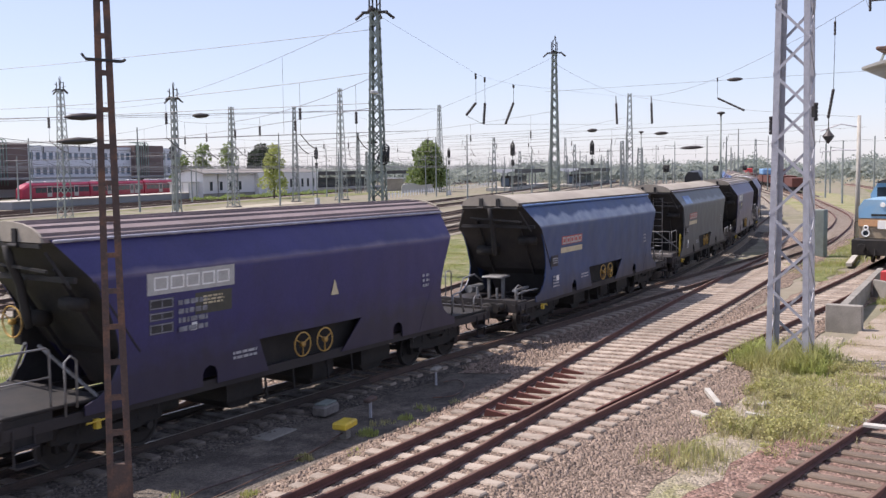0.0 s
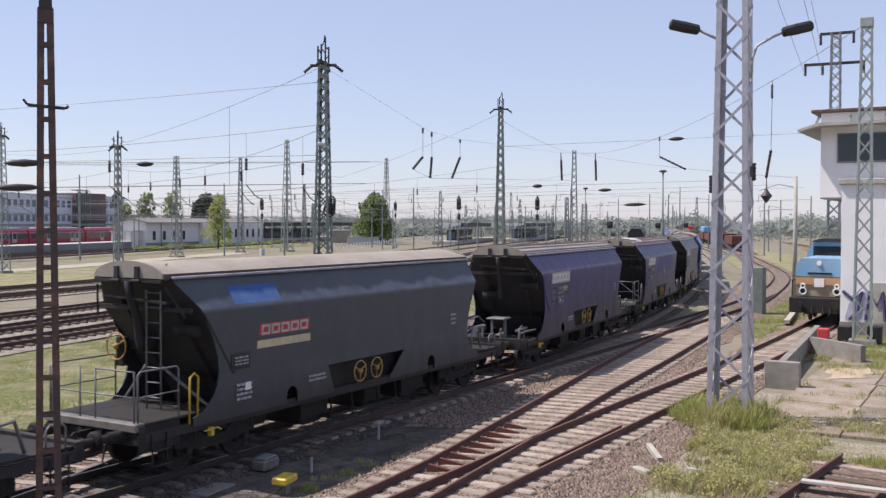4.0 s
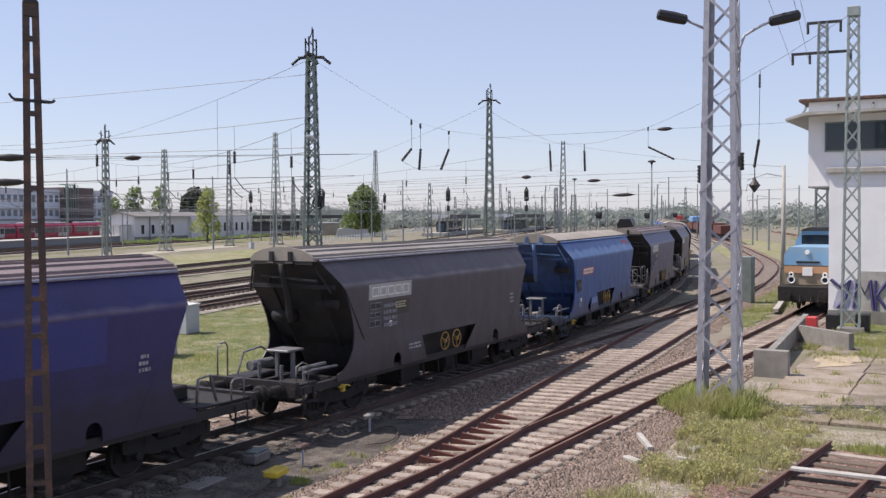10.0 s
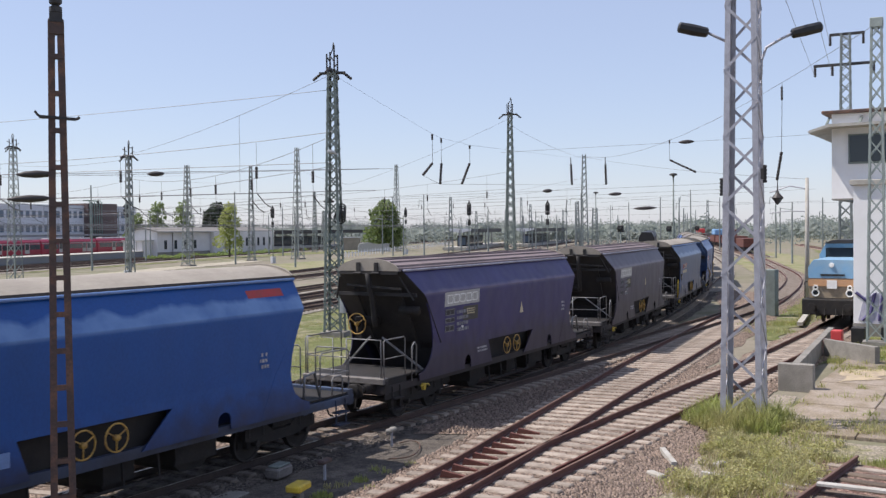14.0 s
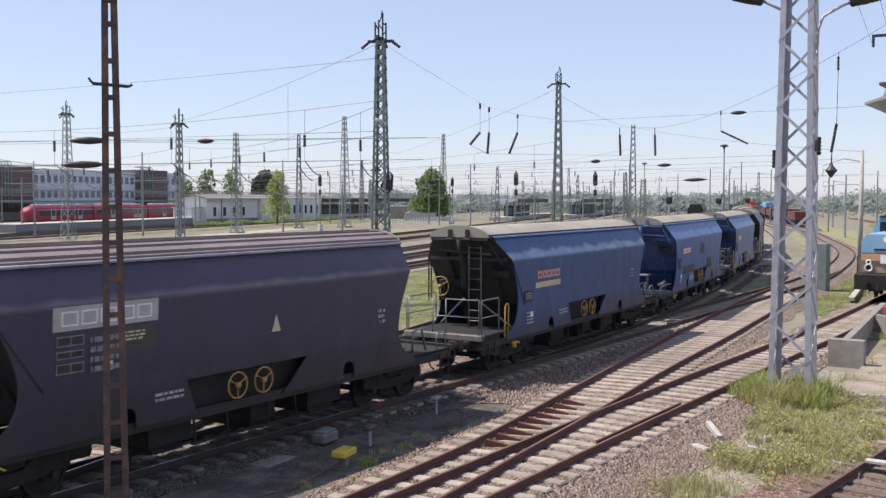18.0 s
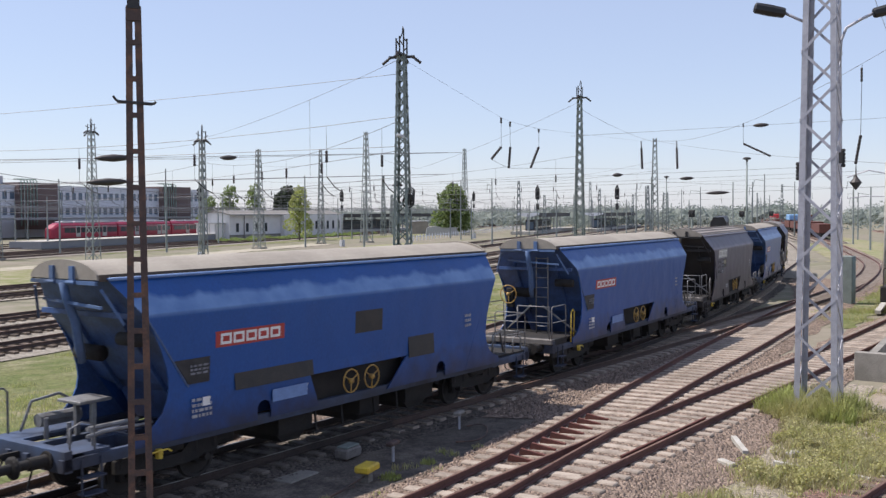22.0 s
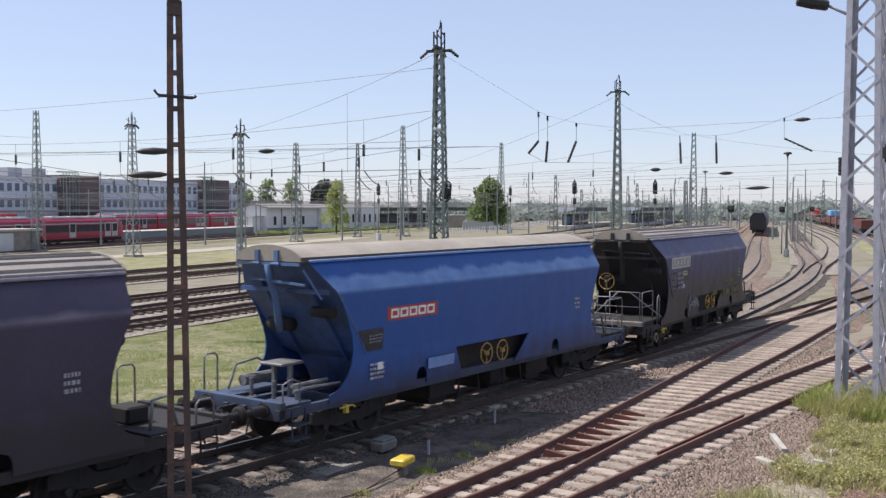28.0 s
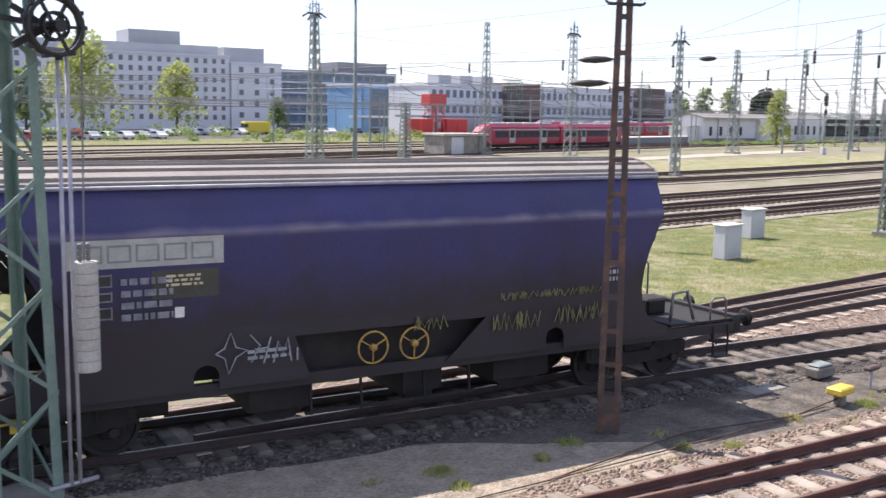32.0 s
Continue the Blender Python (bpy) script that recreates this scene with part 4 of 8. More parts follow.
def wheelset_mesh():
    g = Geo()
    for s in (-1, 1):
        y = s * 0.755
        g.lathe([(0.06, y - 0.07), (0.12, y - 0.07), (0.38, y - 0.03), (0.40, y - 0.065), (0.455, y - 0.065), (0.46, y + 0.065), (0.40, y + 0.065), (0.38, y + 0.03), (0.12, y + 0.07), (0.06, y + 0.07)], (0, 0, 0), 24, "y")
    g.cyl((0, -1.15, 0), (0, 1.15, 0), 0.075, 10)
    return g.mesh("wheelset", M["wheel_tread"], smooth=False)


BOGIE_ME = bogie_mesh()
WHEEL_ME = wheelset_mesh()
SPRING_ME = Geo().cyl((0, 0, 0), (0, 0, 0.25), 0.08, 8).mesh("spring", M["gear"])


def buffer_mesh():
    g = Geo().lathe([(0.0, 0.0), (0.19, 0.0), (0.2, 0.02), (0.16, 0.05), (0.085, 0.06), (0.085, 0.28), (0.115, 0.28), (0.115, 0.62), (0.17, 0.62), (0.17, 0.66), (0.0, 0.66)], (0, 0, 0), 16, "x")
    return g.mesh("buffer", M["gear"], smooth=False)


BUFFER_ME = buffer_mesh()


def bars(parent, name, x, z, w, h, rows, mat, y=-1.452, label="", gaps=2, seed=1):
    """Rows of small stencilled bars that stand in for lettering."""
    rnd = random.Random(seed)
    g = Geo()
    for k in range(rows):
        zz = z - h * k / max(1, rows)
        cx = x
        while cx < x + w:
            ww = min(rnd.uniform(0.05, 0.28) * (w if w < 1 else 1), x + w - cx)
            if ww > 0.02:
                g.bbox(cx, cx + ww, y - 0.002, y + 0.004, zz - h / max(1, rows) * 0.55, zz)
            cx += ww + 0.035
    o = part(name, g, M[mat], parent, label)
    o["kind"] = "stuff"
    return o


def side_y(z):
    """How far the side stands out at a height."""
    if z < 1.95:
        return 1.437
    if z < 3.46:
        return min(1.468, 1.40 + (z - 1.97) / 1.39 * 0.07)
    return 1.465 - (z - 3.46) * 0.633


def on_side(x0, x1, z0, z1, out=0.006):
    """A thin plate lying on the near side, following its slope."""
    g = Geo()
    a, b = -side_y(z0) - out, -side_y(z1) - out
    g.add([(x0, a, z0), (x1, a, z0), (x1, b, z1), (x0, b, z1), (x0, a + 0.012, z0), (x1, a + 0.012, z0), (x1, b + 0.012, z1), (x0, b + 0.012, z1)],
          [(0, 1, 2, 3), (7, 6, 5, 4), (0, 4, 5, 1), (1, 5, 6, 2), (2, 6, 7, 3), (3, 7, 4, 0)])
    return g


def name_blocks(parent, x0, x1, z0, z1, mat, out=0.012, hollow=False):
    """Five plain or outlined blocks in a row on the near side."""
    w = (x1 - x0) / 5
    for k in range(5):
        a, b = x0 + k * w + w * 0.08, x0 + (k + 1) * w - w * 0.08
        g = Geo()
        t = 0.03 if hollow else 0.055
        for q in (on_side(a, b, z0, z0 + t, out), on_side(a, b, z1 - t, z1, out), on_side(a, a + t, z0 + t, z1 - t, out)) + (on_side(b - t, b, z0 + t, z1 - t, out),):
            g.add(q.v, q.f)
        part("name_block", g, mat, parent)


def wagon(name, label, paint, chassis, roof, rib, end, sign, seed, extras=()):
    """A four-axle grain hopper wagon; end: platform, ladder or open, towards -x."""
    rnd = random.Random(seed)
    w = thing(name, label, "hopper wagon", group="wagons of the grain train")
    P, F = PAINT[paint], FRAME[chassis]
    back, front = (0.0, 0.0) if sign == "plate" else (0.3, 0.2)
    RX = {-1: 6.68 + back, 1: 5.86 + front}         # roof ends
    OFF = {-1: 0.42 + back, 1: -0.40 + front}       # how far the fittings of each end stand out
    me = hopper_body(back, front).mesh("hopper_body", [P, M["end_soot_shade_blue" if chassis == "blue" else "end_soot_shade"]])
    # faces turned to the ends take the colour with shade in it
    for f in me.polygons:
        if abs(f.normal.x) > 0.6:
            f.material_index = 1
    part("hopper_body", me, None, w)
    # added dark plate that stands in for the shade inside the recess
    part("recess_plate", Geo().bbox(-1.9, 1.85, -1.13, -1.10, 1.03, 1.74), M["gear"], w, "dark plate added for the shade behind the handwheels")
    r = part("roof_cover", arc_roof(-RX[-1], RX[1], rib), M[roof], w, "dusty arched roof cover")
    if rib:
        for k in range(7):
            part("roof_rib", roof_rib(k, -RX[-1], RX[1]), M[roof], r)
    if not rib:
        for q in (-1, 1):
            part("roof_edge", Geo().bbox(-RX[-1], RX[1], min(q * 1.0, q * 1.035), max(q * 1.0, q * 1.035), 4.09, 4.215), M["bark"], r, "dark brown edge of the roof cover")
    for e in (-1, 1):
        g = Geo().slab([(math.cos(a) * 1.02, 4.12 + math.sin(a) * 0.36) for a in [math.pi * k / 12 for k in range(13)]], e * (RX[e] + 0.01) - 0.03, e * (RX[e] + 0.01) + 0.03, "x")
        part("roof_end", g, M["roof_tan"], r, "pale arched end plate")
        g = Geo()
        for y in (-0.3, 0.3):
            g.bbox(e * (RX[e] + 0.05) - 0.04, e * (RX[e] + 0.05) + 0.04, y - 0.06, y + 0.06, 4.02, 4.36)
            g.cyl((e * (RX[e] + 0.1), y - 0.12, 4.06), (e * (RX[e] + 0.1), y + 0.12, 4.06), 0.035, 8)
        g.beam((e * (RX[e] + 0.04), -0.98, 4.06), (e * (RX[e] + 0.04), 0.98, 4.06), 0.05, 0.07)
        part("roof_latch", g, F, w)
    for s in (-1, 1):
        g = Geo().tube([(0.15 - RX[-1], s * 1.10, 4.13), (RX[1] - 0.08, s * 1.10, 4.13)], 0.035, 6)
        part("eaves_rail", g, M["eaves_blue" if "blue" in paint else "eaves"], w, "pale worn rail under the roof edge", smooth=True)
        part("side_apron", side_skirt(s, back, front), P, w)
        g = Geo().bbox(-8.02, 8.02, s * 1.28 - 0.06 if s > 0 else -1.34, s * 1.28 + 0.06 if s > 0 else -1.22, 0.90, 1.10)
        part("sole_bar", g, F, w)
        for e in (-1, 1):
            me = skirt(s, e, back if e < 0 else front).mesh("end_plate", [P, M["end_soot_shade_blue" if chassis == "blue" else "end_soot_shade"]])
            # inner faces take the same shade-darkened colour
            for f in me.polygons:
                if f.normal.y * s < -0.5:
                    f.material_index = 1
            part("end_plate", me, None, w)
            if e < 0:
                part("weld_seam", Geo().beam((-6.0 - back, s * 1.474, 3.38), (-5.0 - back, s * 1.404, 1.98), 0.03, 0.03), F, w)
    # end walls braces and hood
    for e in (-1, 1):
        g = Geo()
        g.beam((e * (6.22 + OFF[e]), -1.0, 3.95), (e * (5.95 + OFF[e]), -1.3, 3.3), 0.045)
        g.beam((e * (6.22 + OFF[e]), 1.0, 3.95), (e * (5.95 + OFF[e]), 1.3, 3.3), 0.045)
        g.beam((e * (6.28 + OFF[e]), -1.1, 3.62), (e * (6.2 + OFF[e]), 0.75, 3.72), 0.05)
        part("end_brace", g, F, w)
        g = Geo().tube([(e * (6.3 + OFF[e]), 0, 4.05), (e * (6.22 + OFF[e]), 0, 3.7), (e * (6.05 + OFF[e]), 0, 3.3), (e * (5.95 + OFF[e]), 0.02, 2.75), (e * (5.9 + OFF[e]), 0.02, 2.5)], [0.08, 0.085, 0.09, 0.09, 0.07], 8)
        part("drain_pipe", g, F, w, "stout curved pipe on the end wall", smooth=True)
        part("brake_reservoir", Geo().cyl((e * (5.8 + OFF[e] * 0.7), -1.3, 2.98), (e * (5.8 + OFF[e] * 0.7), -0.7, 2.98), 0.13, 12), M["gear"], w, smooth=True)
        part("brake_reservoir", Geo().cyl((e * (5.55 + OFF[e] * 0.7), 0.2, 2.6), (e * (5.55 + OFF[e] * 0.7), 0.9, 2.6), 0.16, 12), M["gear"], w, smooth=True)
        # flanges that stiffen the sloping end wall
        g = Geo()
        for y in (-0.75, 0.72):
            g.beam((e * (5.98 + OFF[e] * 0.75), y, 3.62), (e * (4.85 + OFF[e] * 0.5), y, 1.75), 0.05, 0.09)
        g.beam((e * (6.0 + OFF[e] * 0.75), -1.36, 3.44), (e * (6.0 + OFF[e] * 0.75), 1.36, 3.44), 0.07, 0.1)
        part("end_rib", g, M["end_soot_shade_blue" if chassis == "blue" else "end_soot_shade"], w)
        # frame end, head stock, buffers, hook
        g = Geo()
        g.bbox(min(e * 7.98, e * 7.82), max(e * 7.98, e * 7.82), -1.34, 1.34, 0.86, 1.24)
        g.bbox(min(e * 8.05, e * 4.2), max(e * 8.05, e * 4.2), -0.35, -0.2, 0.86, 1.1)
        g.bbox(min(e * 8.05, e * 4.2), max(e * 8.05, e * 4.2), 0.2, 0.35, 0.86, 1.1)
        g.bbox(min(e * 6.2, e * 6.05), max(e * 6.2, e * 6.05), -1.3, 1.3, 0.86, 1.12)
        part("end_frame", g, F, w)
        for s in (-1, 1):
            part("buffer", BUFFER_ME, None, w, pos=pose(e * 8.65, s * 0.875, 1.05, 0, 0, 0 if e < 0 else 180))
        g = Geo()
        g.beam((e * 7.95, 0, 1.04), (e * 8.32, 0, 1.04), 0.07, 0.12)
        g.torus((e * 8.4, 0, 0.98), 0.10, 0.025, "y", 12, 5)
        part("coupling", g, M["gear"], w, "black screw coupling")
        part("brake_hose", Geo().tube([(e * 8.3, 0.25, 0.9), (e * 8.45, 0.27, 0.62), (e * 8.58, 0.3, 0.6)], 0.03, 6), M["gear"], w, "black rubber brake hose")
        g = Geo().tube([(e * 8.0, -0.45, 0.88), (e * 8.12, -0.46, 0.5), (e * 8.1, -0.6, 0.46)], 0.022, 5)
        part("brake_hose", g, M["gear"], w, "black rubber brake hose")
        # step irons below the corners
        for s in (-1, 1):
            g = Geo()
            for z in (0.42, 0.72):
                g.bbox(e * 7.45 - 0.22, e * 7.45 + 0.22, s * 1.36 - 0.12, s * 1.36 + 0.12, z, z + 0.03)
            for a in (-0.2, 0.2):
                g.beam((e * 7.45 + a, s * 1.36, 0.42), (e * 7.45 + a, s * 1.36, 1.05), 0.03)
            part("corner_step", g, F, w)
        b = part("bogie", BOGIE_ME, None, w, pos=pose(e * 5.5, 0, 0))
        for a in (-0.9, 0.9):
            WHEELSETS.append((part("wheelset", WHEEL_ME, None, b, pos=pose(a, 0, 0.46)), a))
        if e > 0:
            continue
        g = Geo()
        g.bbox(e * 6.0 - 0.05, e * 6.0 + 0.05, -1.43, -1.34, 0.74, 0.92)
        g.tube([(e * 6.25, -1.43, 0.88), (e * 5.85, -1.44, 0.9), (e * 5.75, -1.44, 0.84)], 0.018, 6)
        part("release_handle", g, M["yellow"], w, "yellow brake release handle")
    # deck and hand holds of the +x end
    g = Geo().bbox(6.15, 7.82, -1.28, 1.28, 1.12, 1.17)
    part("end_deck", g, M["gear"], w)
    for y, hh in ((1.22, 2.05), (-1.24, 1.62)):
        g = Geo().tube([(7.25, y, 1.1), (7.25, y, hh - 0.08), (7.33, y, hh), (7.6, y, hh), (7.68, y, hh - 0.08), (7.68, y, 1.1)], 0.022, 6)
        part("hand_hold", g, M["handrail"], w, smooth=True)
    if chassis == "blue":
        for y in (-1.26, 1.26):
            g = Geo().tube([(6.75, y, 1.1), (6.75, y, 2.2), (6.82, y, 2.27), (7.86, y, 2.27), (7.93, y, 2.2), (7.93, y, 1.1)], 0.02, 6)
            g.tube([(6.75, y, 1.7), (7.93, y, 1.7)], 0.016, 6)
            part("side_railing", g, M["handrail"], w, smooth=True)
        g = Geo().tube([(7.93, -0.2, 1.17), (7.93, -0.2, 2.2), (7.93, -0.27, 2.27), (7.93, -1.2, 2.27)], 0.02, 6)
        g.tube([(7.93, 0.3, 1.17), (7.93, 0.3, 2.2), (7.93, 0.37, 2.27), (7.93, 1.2, 2.27)], 0.02, 6)
        g.tube([(7.93, -1.24, 1.7), (7.93, -0.2, 1.7)], 0.016, 6)
        g.tube([(7.93, 0.3, 1.7), (7.93, 1.24, 1.7)], 0.016, 6)
        part("end_railing", g, M["handrail"], w, smooth=True)
    g = Geo().tube([(6.3, -1.1, 1.2), (6.35, -1.1, 1.75), (6.7, -1.12, 1.8), (6.9, -1.12, 1.2)], 0.035, 6)
    part("brake_pipe", g, M["handrail"], w, smooth=True)
    g = Geo().chamfer(6.4, 6.9, -0.3, 0.3, 1.17, 1.5, 0.04)
    part("valve_box", g, M["gear"], w)
    # discharge chutes and cross shafts under the middle
    g = Geo()
    g.bbox(-4.4, 4.4, -0.18, 0.18, 0.86, 1.1)
    part("centre_sill", g, M["gear"], w)
    for x, hw in ((-1.93, 0.54), (0.68, 0.38), (2.75, 0.6)):
        g = Geo().bbox(x - hw, x + hw, -1.05, 1.05, 0.45, 1.16)
        g.slab([(x - hw * 0.9, 0.45), (x + hw * 0.9, 0.45), (x + hw * 0.5, 0.25), (x - hw * 0.5, 0.25)], -0.9, 0.9, "y")
        part("discharge_chute", g, M["gear"], w)
    g = Geo()
    g.cyl((-4.5, -0.85, 0.72), (-3.75, -0.85, 0.72), 0.17, 12)
    g.cyl((-4.4, 0.8, 0.78), (4.4, 0.8, 0.78), 0.03, 6)
    for x in (-1.5, -0.6, 0.6, 1.5):
        g.beam((x, -1.28, 0.36), (x, -1.22, 1.0), 0.04)
    g.beam((-1.6, -1.27, 0.40), (1.6, -1.27, 0.40), 0.05)
    part("brake_gear", g, M["gear"], w)
    for x in (-0.46, 0.31):
        handwheel(w, (x, -1.43, 1.42), 0.27, "y")
    # fittings of the -x end
    if end == "open":
        g = Geo()
        g.bbox(-7.85, -7.0, -1.28, -0.55, 1.10, 1.16)
        g.bbox(-7.85, -7.55, -1.28, 1.28, 1.10, 1.16)
        g.bbox(-7.85, -6.0, 0.55, 1.28, 1.10, 1.16)
        part("end_deck", g, F, w)
        g = Geo()
        g.chamfer(-6.95, -6.25, -0.35, 0.35, 1.78, 1.84, 0.012)
        for y in (-0.25, 0.25):
            g.beam((-6.6, y, 1.1), (-6.6, y, 1.8), 0.09)
        g.cyl((-7.2, -0.9, 1.45), (-6.1, -0.9, 1.45), 0.05, 8)
        g.cyl((-7.1, 0.75, 1.4), (-6.2, 0.75, 1.4), 0.13, 10)
        for y in (-1.0, -0.3, 0.4):
            g.cyl((-7.15, y, 1.1), (-7.15, y, 1.5), 0.045, 8)
        g.tube([(-7.4, -1.15, 1.38), (-7.0, -1.18, 1.42), (-6.0, -1.2, 1.4)], 0.035, 6)
        g.tube([(-7.3, 1.0, 1.2), (-7.1, 0.95, 1.75), (-6.6, 0.8, 1.85), (-6.2, 0.7, 1.6)], 0.03, 6)
        part("brake_equipment", g, M["handrail"], w, "grey pipes, valve and table on the end frame", smooth=False)
        g = Geo().tube([(-7.8, 1.22, 1.1), (-7.8, 1.22, 1.95), (-7.72, 1.22, 2.03), (-7.5, 1.22, 2.03), (-7.42, 1.22, 1.95), (-7.42, 1.22, 1.1)], 0.022, 6)
        part("hand_hold", g, M["handrail"], w, smooth=True)
        g = Geo().tube([(-7.8, -1.24, 1.1), (-7.8, -1.24, 1.6), (-7.55, -1.24, 1.68), (-7.3, -1.24, 1.6), (-7.3, -1.24, 1.1)], 0.018, 6)
        part("hand_hold", g, M["handrail"], w, smooth=True)
    else:
        g = Geo().chamfer(-8.0, -5.75, -1.33, 1.33, 1.235, 1.30, 0.015)
        part("end_platform", g, M["gear"], w, "dark chequered steel platform")
        part("platform_edge", Geo().chamfer(-8.06, -7.80, -1.33, 1.33, 1.14, 1.312, 0.02), M["worn_edge"], w, "worn grey-brown steel beam along the platform edge")
        part("side_apron", Geo().chamfer(-7.98, -6.85, -1.325, -1.285, 0.72, 1.235, 0.012), M["gear"], w)
        rails = M["handrail"]
        for y, x0, x1 in ((-1.28, -7.95, -6.85), (1.28, -7.95, -6.2)):
            g = Geo()
            g.tube([(x0, y, 1.3), (x0, y, 2.28), (x0 + 0.06, y, 2.33), (x1 - 0.06, y, 2.33), (x1, y, 2.28), (x1, y, 1.3)], 0.02, 6)
            g.tube([(x0, y, 1.82), (x1, y, 1.82)], 0.016, 6)
            part("side_railing", g, rails, w, smooth=True)
        g = Geo()
        g.tube([(-7.97, -1.2, 1.3), (-7.97, -1.2, 2.33), (-7.97, -0.1, 2.33)], 0.02, 6)
        g.tube([(-7.97, 1.2, 1.3), (-7.97, 1.2, 2.33), (-7.97, 0.35, 2.33), (-7.97, 0.35, 1.3)], 0.02, 6)
        g.tube([(-7.97, -0.1, 2.33), (-7.97, -0.1, 1.3)], 0.02, 6)
        g.tube([(-7.97, -1.2, 1.82), (-7.97, 1.2, 1.82)], 0.016, 6)
        part("front_railing", g, rails, w, smooth=True)
        g = Geo().tube([(-6.62, -1.36, 1.08), (-6.62, -1.38, 2.05), (-6.5, -1.38, 2.14), (-6.38, -1.38, 2.05), (-6.38, -1.36, 1.2)], 0.022, 6)
        part("grab_rail", g, M["yellow"] if end == "ladder" else M["handrail"], w, smooth=True)
        hx, hy = (-6.45, 0.98) if end == "ladder" else (-6.2, 0.72)
        handwheel(w, (hx, hy, 2.55), 0.30, "x")
        g = Geo().cyl((hx + 0.03, hy, 2.55), (-5.3, hy, 2.55), 0.04, 8)
        g.chamfer(hx + 0.09, hx + 0.25, hy - 0.12, hy + 0.12, 2.1, 2.75, 0.02)
        part("brake_column", g, M["gear"], w)
        g = Geo()
        g.beam((-5.9, -1.3, 1.3), (-6.3, -0.2, 2.2), 0.05)
        g.beam((-5.9, 1.3, 1.3), (-6.3, 0.2, 2.2), 0.05)
        part("platform_stay", g, M["handrail"], w)
        if end == "ladder":
            g = Geo()
            for y in (-0.55, -0.13):
                g.tube([(-6.62, y, 1.3), (-6.62, y, 4.2), (-6.45, y, 4.4)], 0.022, 6)
            for k in range(9):
                g.cyl((-6.62, -0.55, 1.55 + k * 0.32), (-6.62, -0.13, 1.55 + k * 0.32), 0.016, 6)
            part("ladder", g, M["handrail"], w, smooth=True)
    # signs and stencils on the near side
    if sign == "red":
        part("name_board", on_side(-4.62, -2.68, 2.66, 2.98), M["sign_red"], w, "red board with pale blocks")
        name_blocks(w, -4.52, -2.78, 2.71, 2.93, M["white"])
        g = Geo()
        ring = [(-5.3, 2.03), (-4.78, 2.03), (-4.78, 2.52), (-5.66, 2.52)]
        g.add([(x, -side_y(z) - 0.026, z) for x, z in ring] + [(x, -side_y(z), z) for x, z in ring], [(0, 1, 2, 3), (7, 6, 5, 4), (0, 4, 5, 1), (1, 5, 6, 2), (2, 6, 7, 3), (3, 7, 4, 0)])
        part("notice_field", g, M["marking_black"], w, "dark notice field with a slanting edge")
        bars(w, "notice_line", -5.3, 2.4, 0.45, 0.22, 3, "marking_dim", -1.476, seed=seed)
        part("data_plate", on_side(-3.05, -1.98, 1.34, 1.6, 0.012), M["eaves_blue"], w, "pale blue painted data plate")
    elif sign == "red_tan":
        part("name_board", on_side(-4.5, -2.65, 2.72, 3.0), M["sign_red"], w, "weathered red board with pale blocks")
        name_blocks(w, -4.45, -2.7, 2.74, 2.97, M["plate"])
        part("cream_band", on_side(-4.55, -2.6, 2.44, 2.62), M["sign_tan"], w, "faded cream band")
        part("notice_field", on_side(-5.4, -4.8, 2.05, 2.42, 0.02), M["marking_black"], w)
        bars(w, "notice_line", -5.32, 2.34, 0.42, 0.22, 3, "marking", -1.465, seed=seed)
    else:
        bx = -0.3 if "graffiti" in extras else 0.12
        part("name_board", on_side(-4.95 + bx, -2.68 + bx, 3.0, 3.42), M["plate"], w, "pale grey board with dark outlined blocks")
        name_blocks(w, -4.82 + bx, -2.8 + bx, 3.08, 3.34, M["mast_far" if "graffiti" in extras else "white"], 0.01, True)
        part("notice_field", on_side(-3.75 + bx, -2.75 + bx, 2.5, 2.93, 0.003), M["notice"], w, "dark olive notice field")
        for zz, hh in ((2.72, 0.2), (2.5, 0.16), (2.24, 0.2)):
            part("data_field", on_side(-4.9 + bx, -4.3 + bx, zz, zz + hh, 0.004), M["marking_black"], w)
            g = Geo()
            for x0, x1, z0, z1 in ((-4.88, -4.32, zz + hh - 0.03, zz + hh - 0.01), (-4.88, -4.32, zz + 0.01, zz + 0.03), (-4.88, -4.86, zz, zz + hh), (-4.6, -4.58, zz, zz + hh), (-4.34, -4.32, zz, zz + hh)):
                q = on_side(x0 + bx, x1 + bx, z0, z1, 0.008)
                g.add(q.v, q.f)
            part("field_outline", g, M["marking_dim"], w)["kind"] = "stuff"
        bars(w, "data_panel", -4.2 + bx, 2.84, 0.75, 0.7, 4, "marking_dim", -1.458, seed=seed + 1)
        bars(w, "notice_line", -3.55 + bx, 2.86, 0.55, 0.2, 3, "sign_tan", -1.462, seed=seed + 2)
        part("small_label", on_side(-3.72, -3.58, 2.2, 2.36), M["white"], w)
    if sign != "plate":
        bars(w, "stencil", -5.25, 1.74, 0.5, 0.42, 4, "marking", -1.452, seed=seed + 3)
        part("white_tag", on_side(-4.98, -4.8, 1.57, 1.74, 0.02), M["white"], w)
    bars(w, "stencil", -2.6, 1.58, 0.7, 0.2, 2, "marking", -1.403, seed=seed + 4)
    bars(w, "stencil", 4.35, 2.55, 0.3, 0.4, 3, "marking", -1.442, seed=seed + 5)
    if "triangle" in extras or "triangle_yellow" in extras:
        g = Geo().slab([(0.55, 2.42), (0.83, 2.42), (0.69, 2.78)], -1.452, -1.444, "y")
        part("warning_triangle", g, M["yellow" if "triangle_yellow" in extras else "sign_tan"], w, "small pale warning triangle")
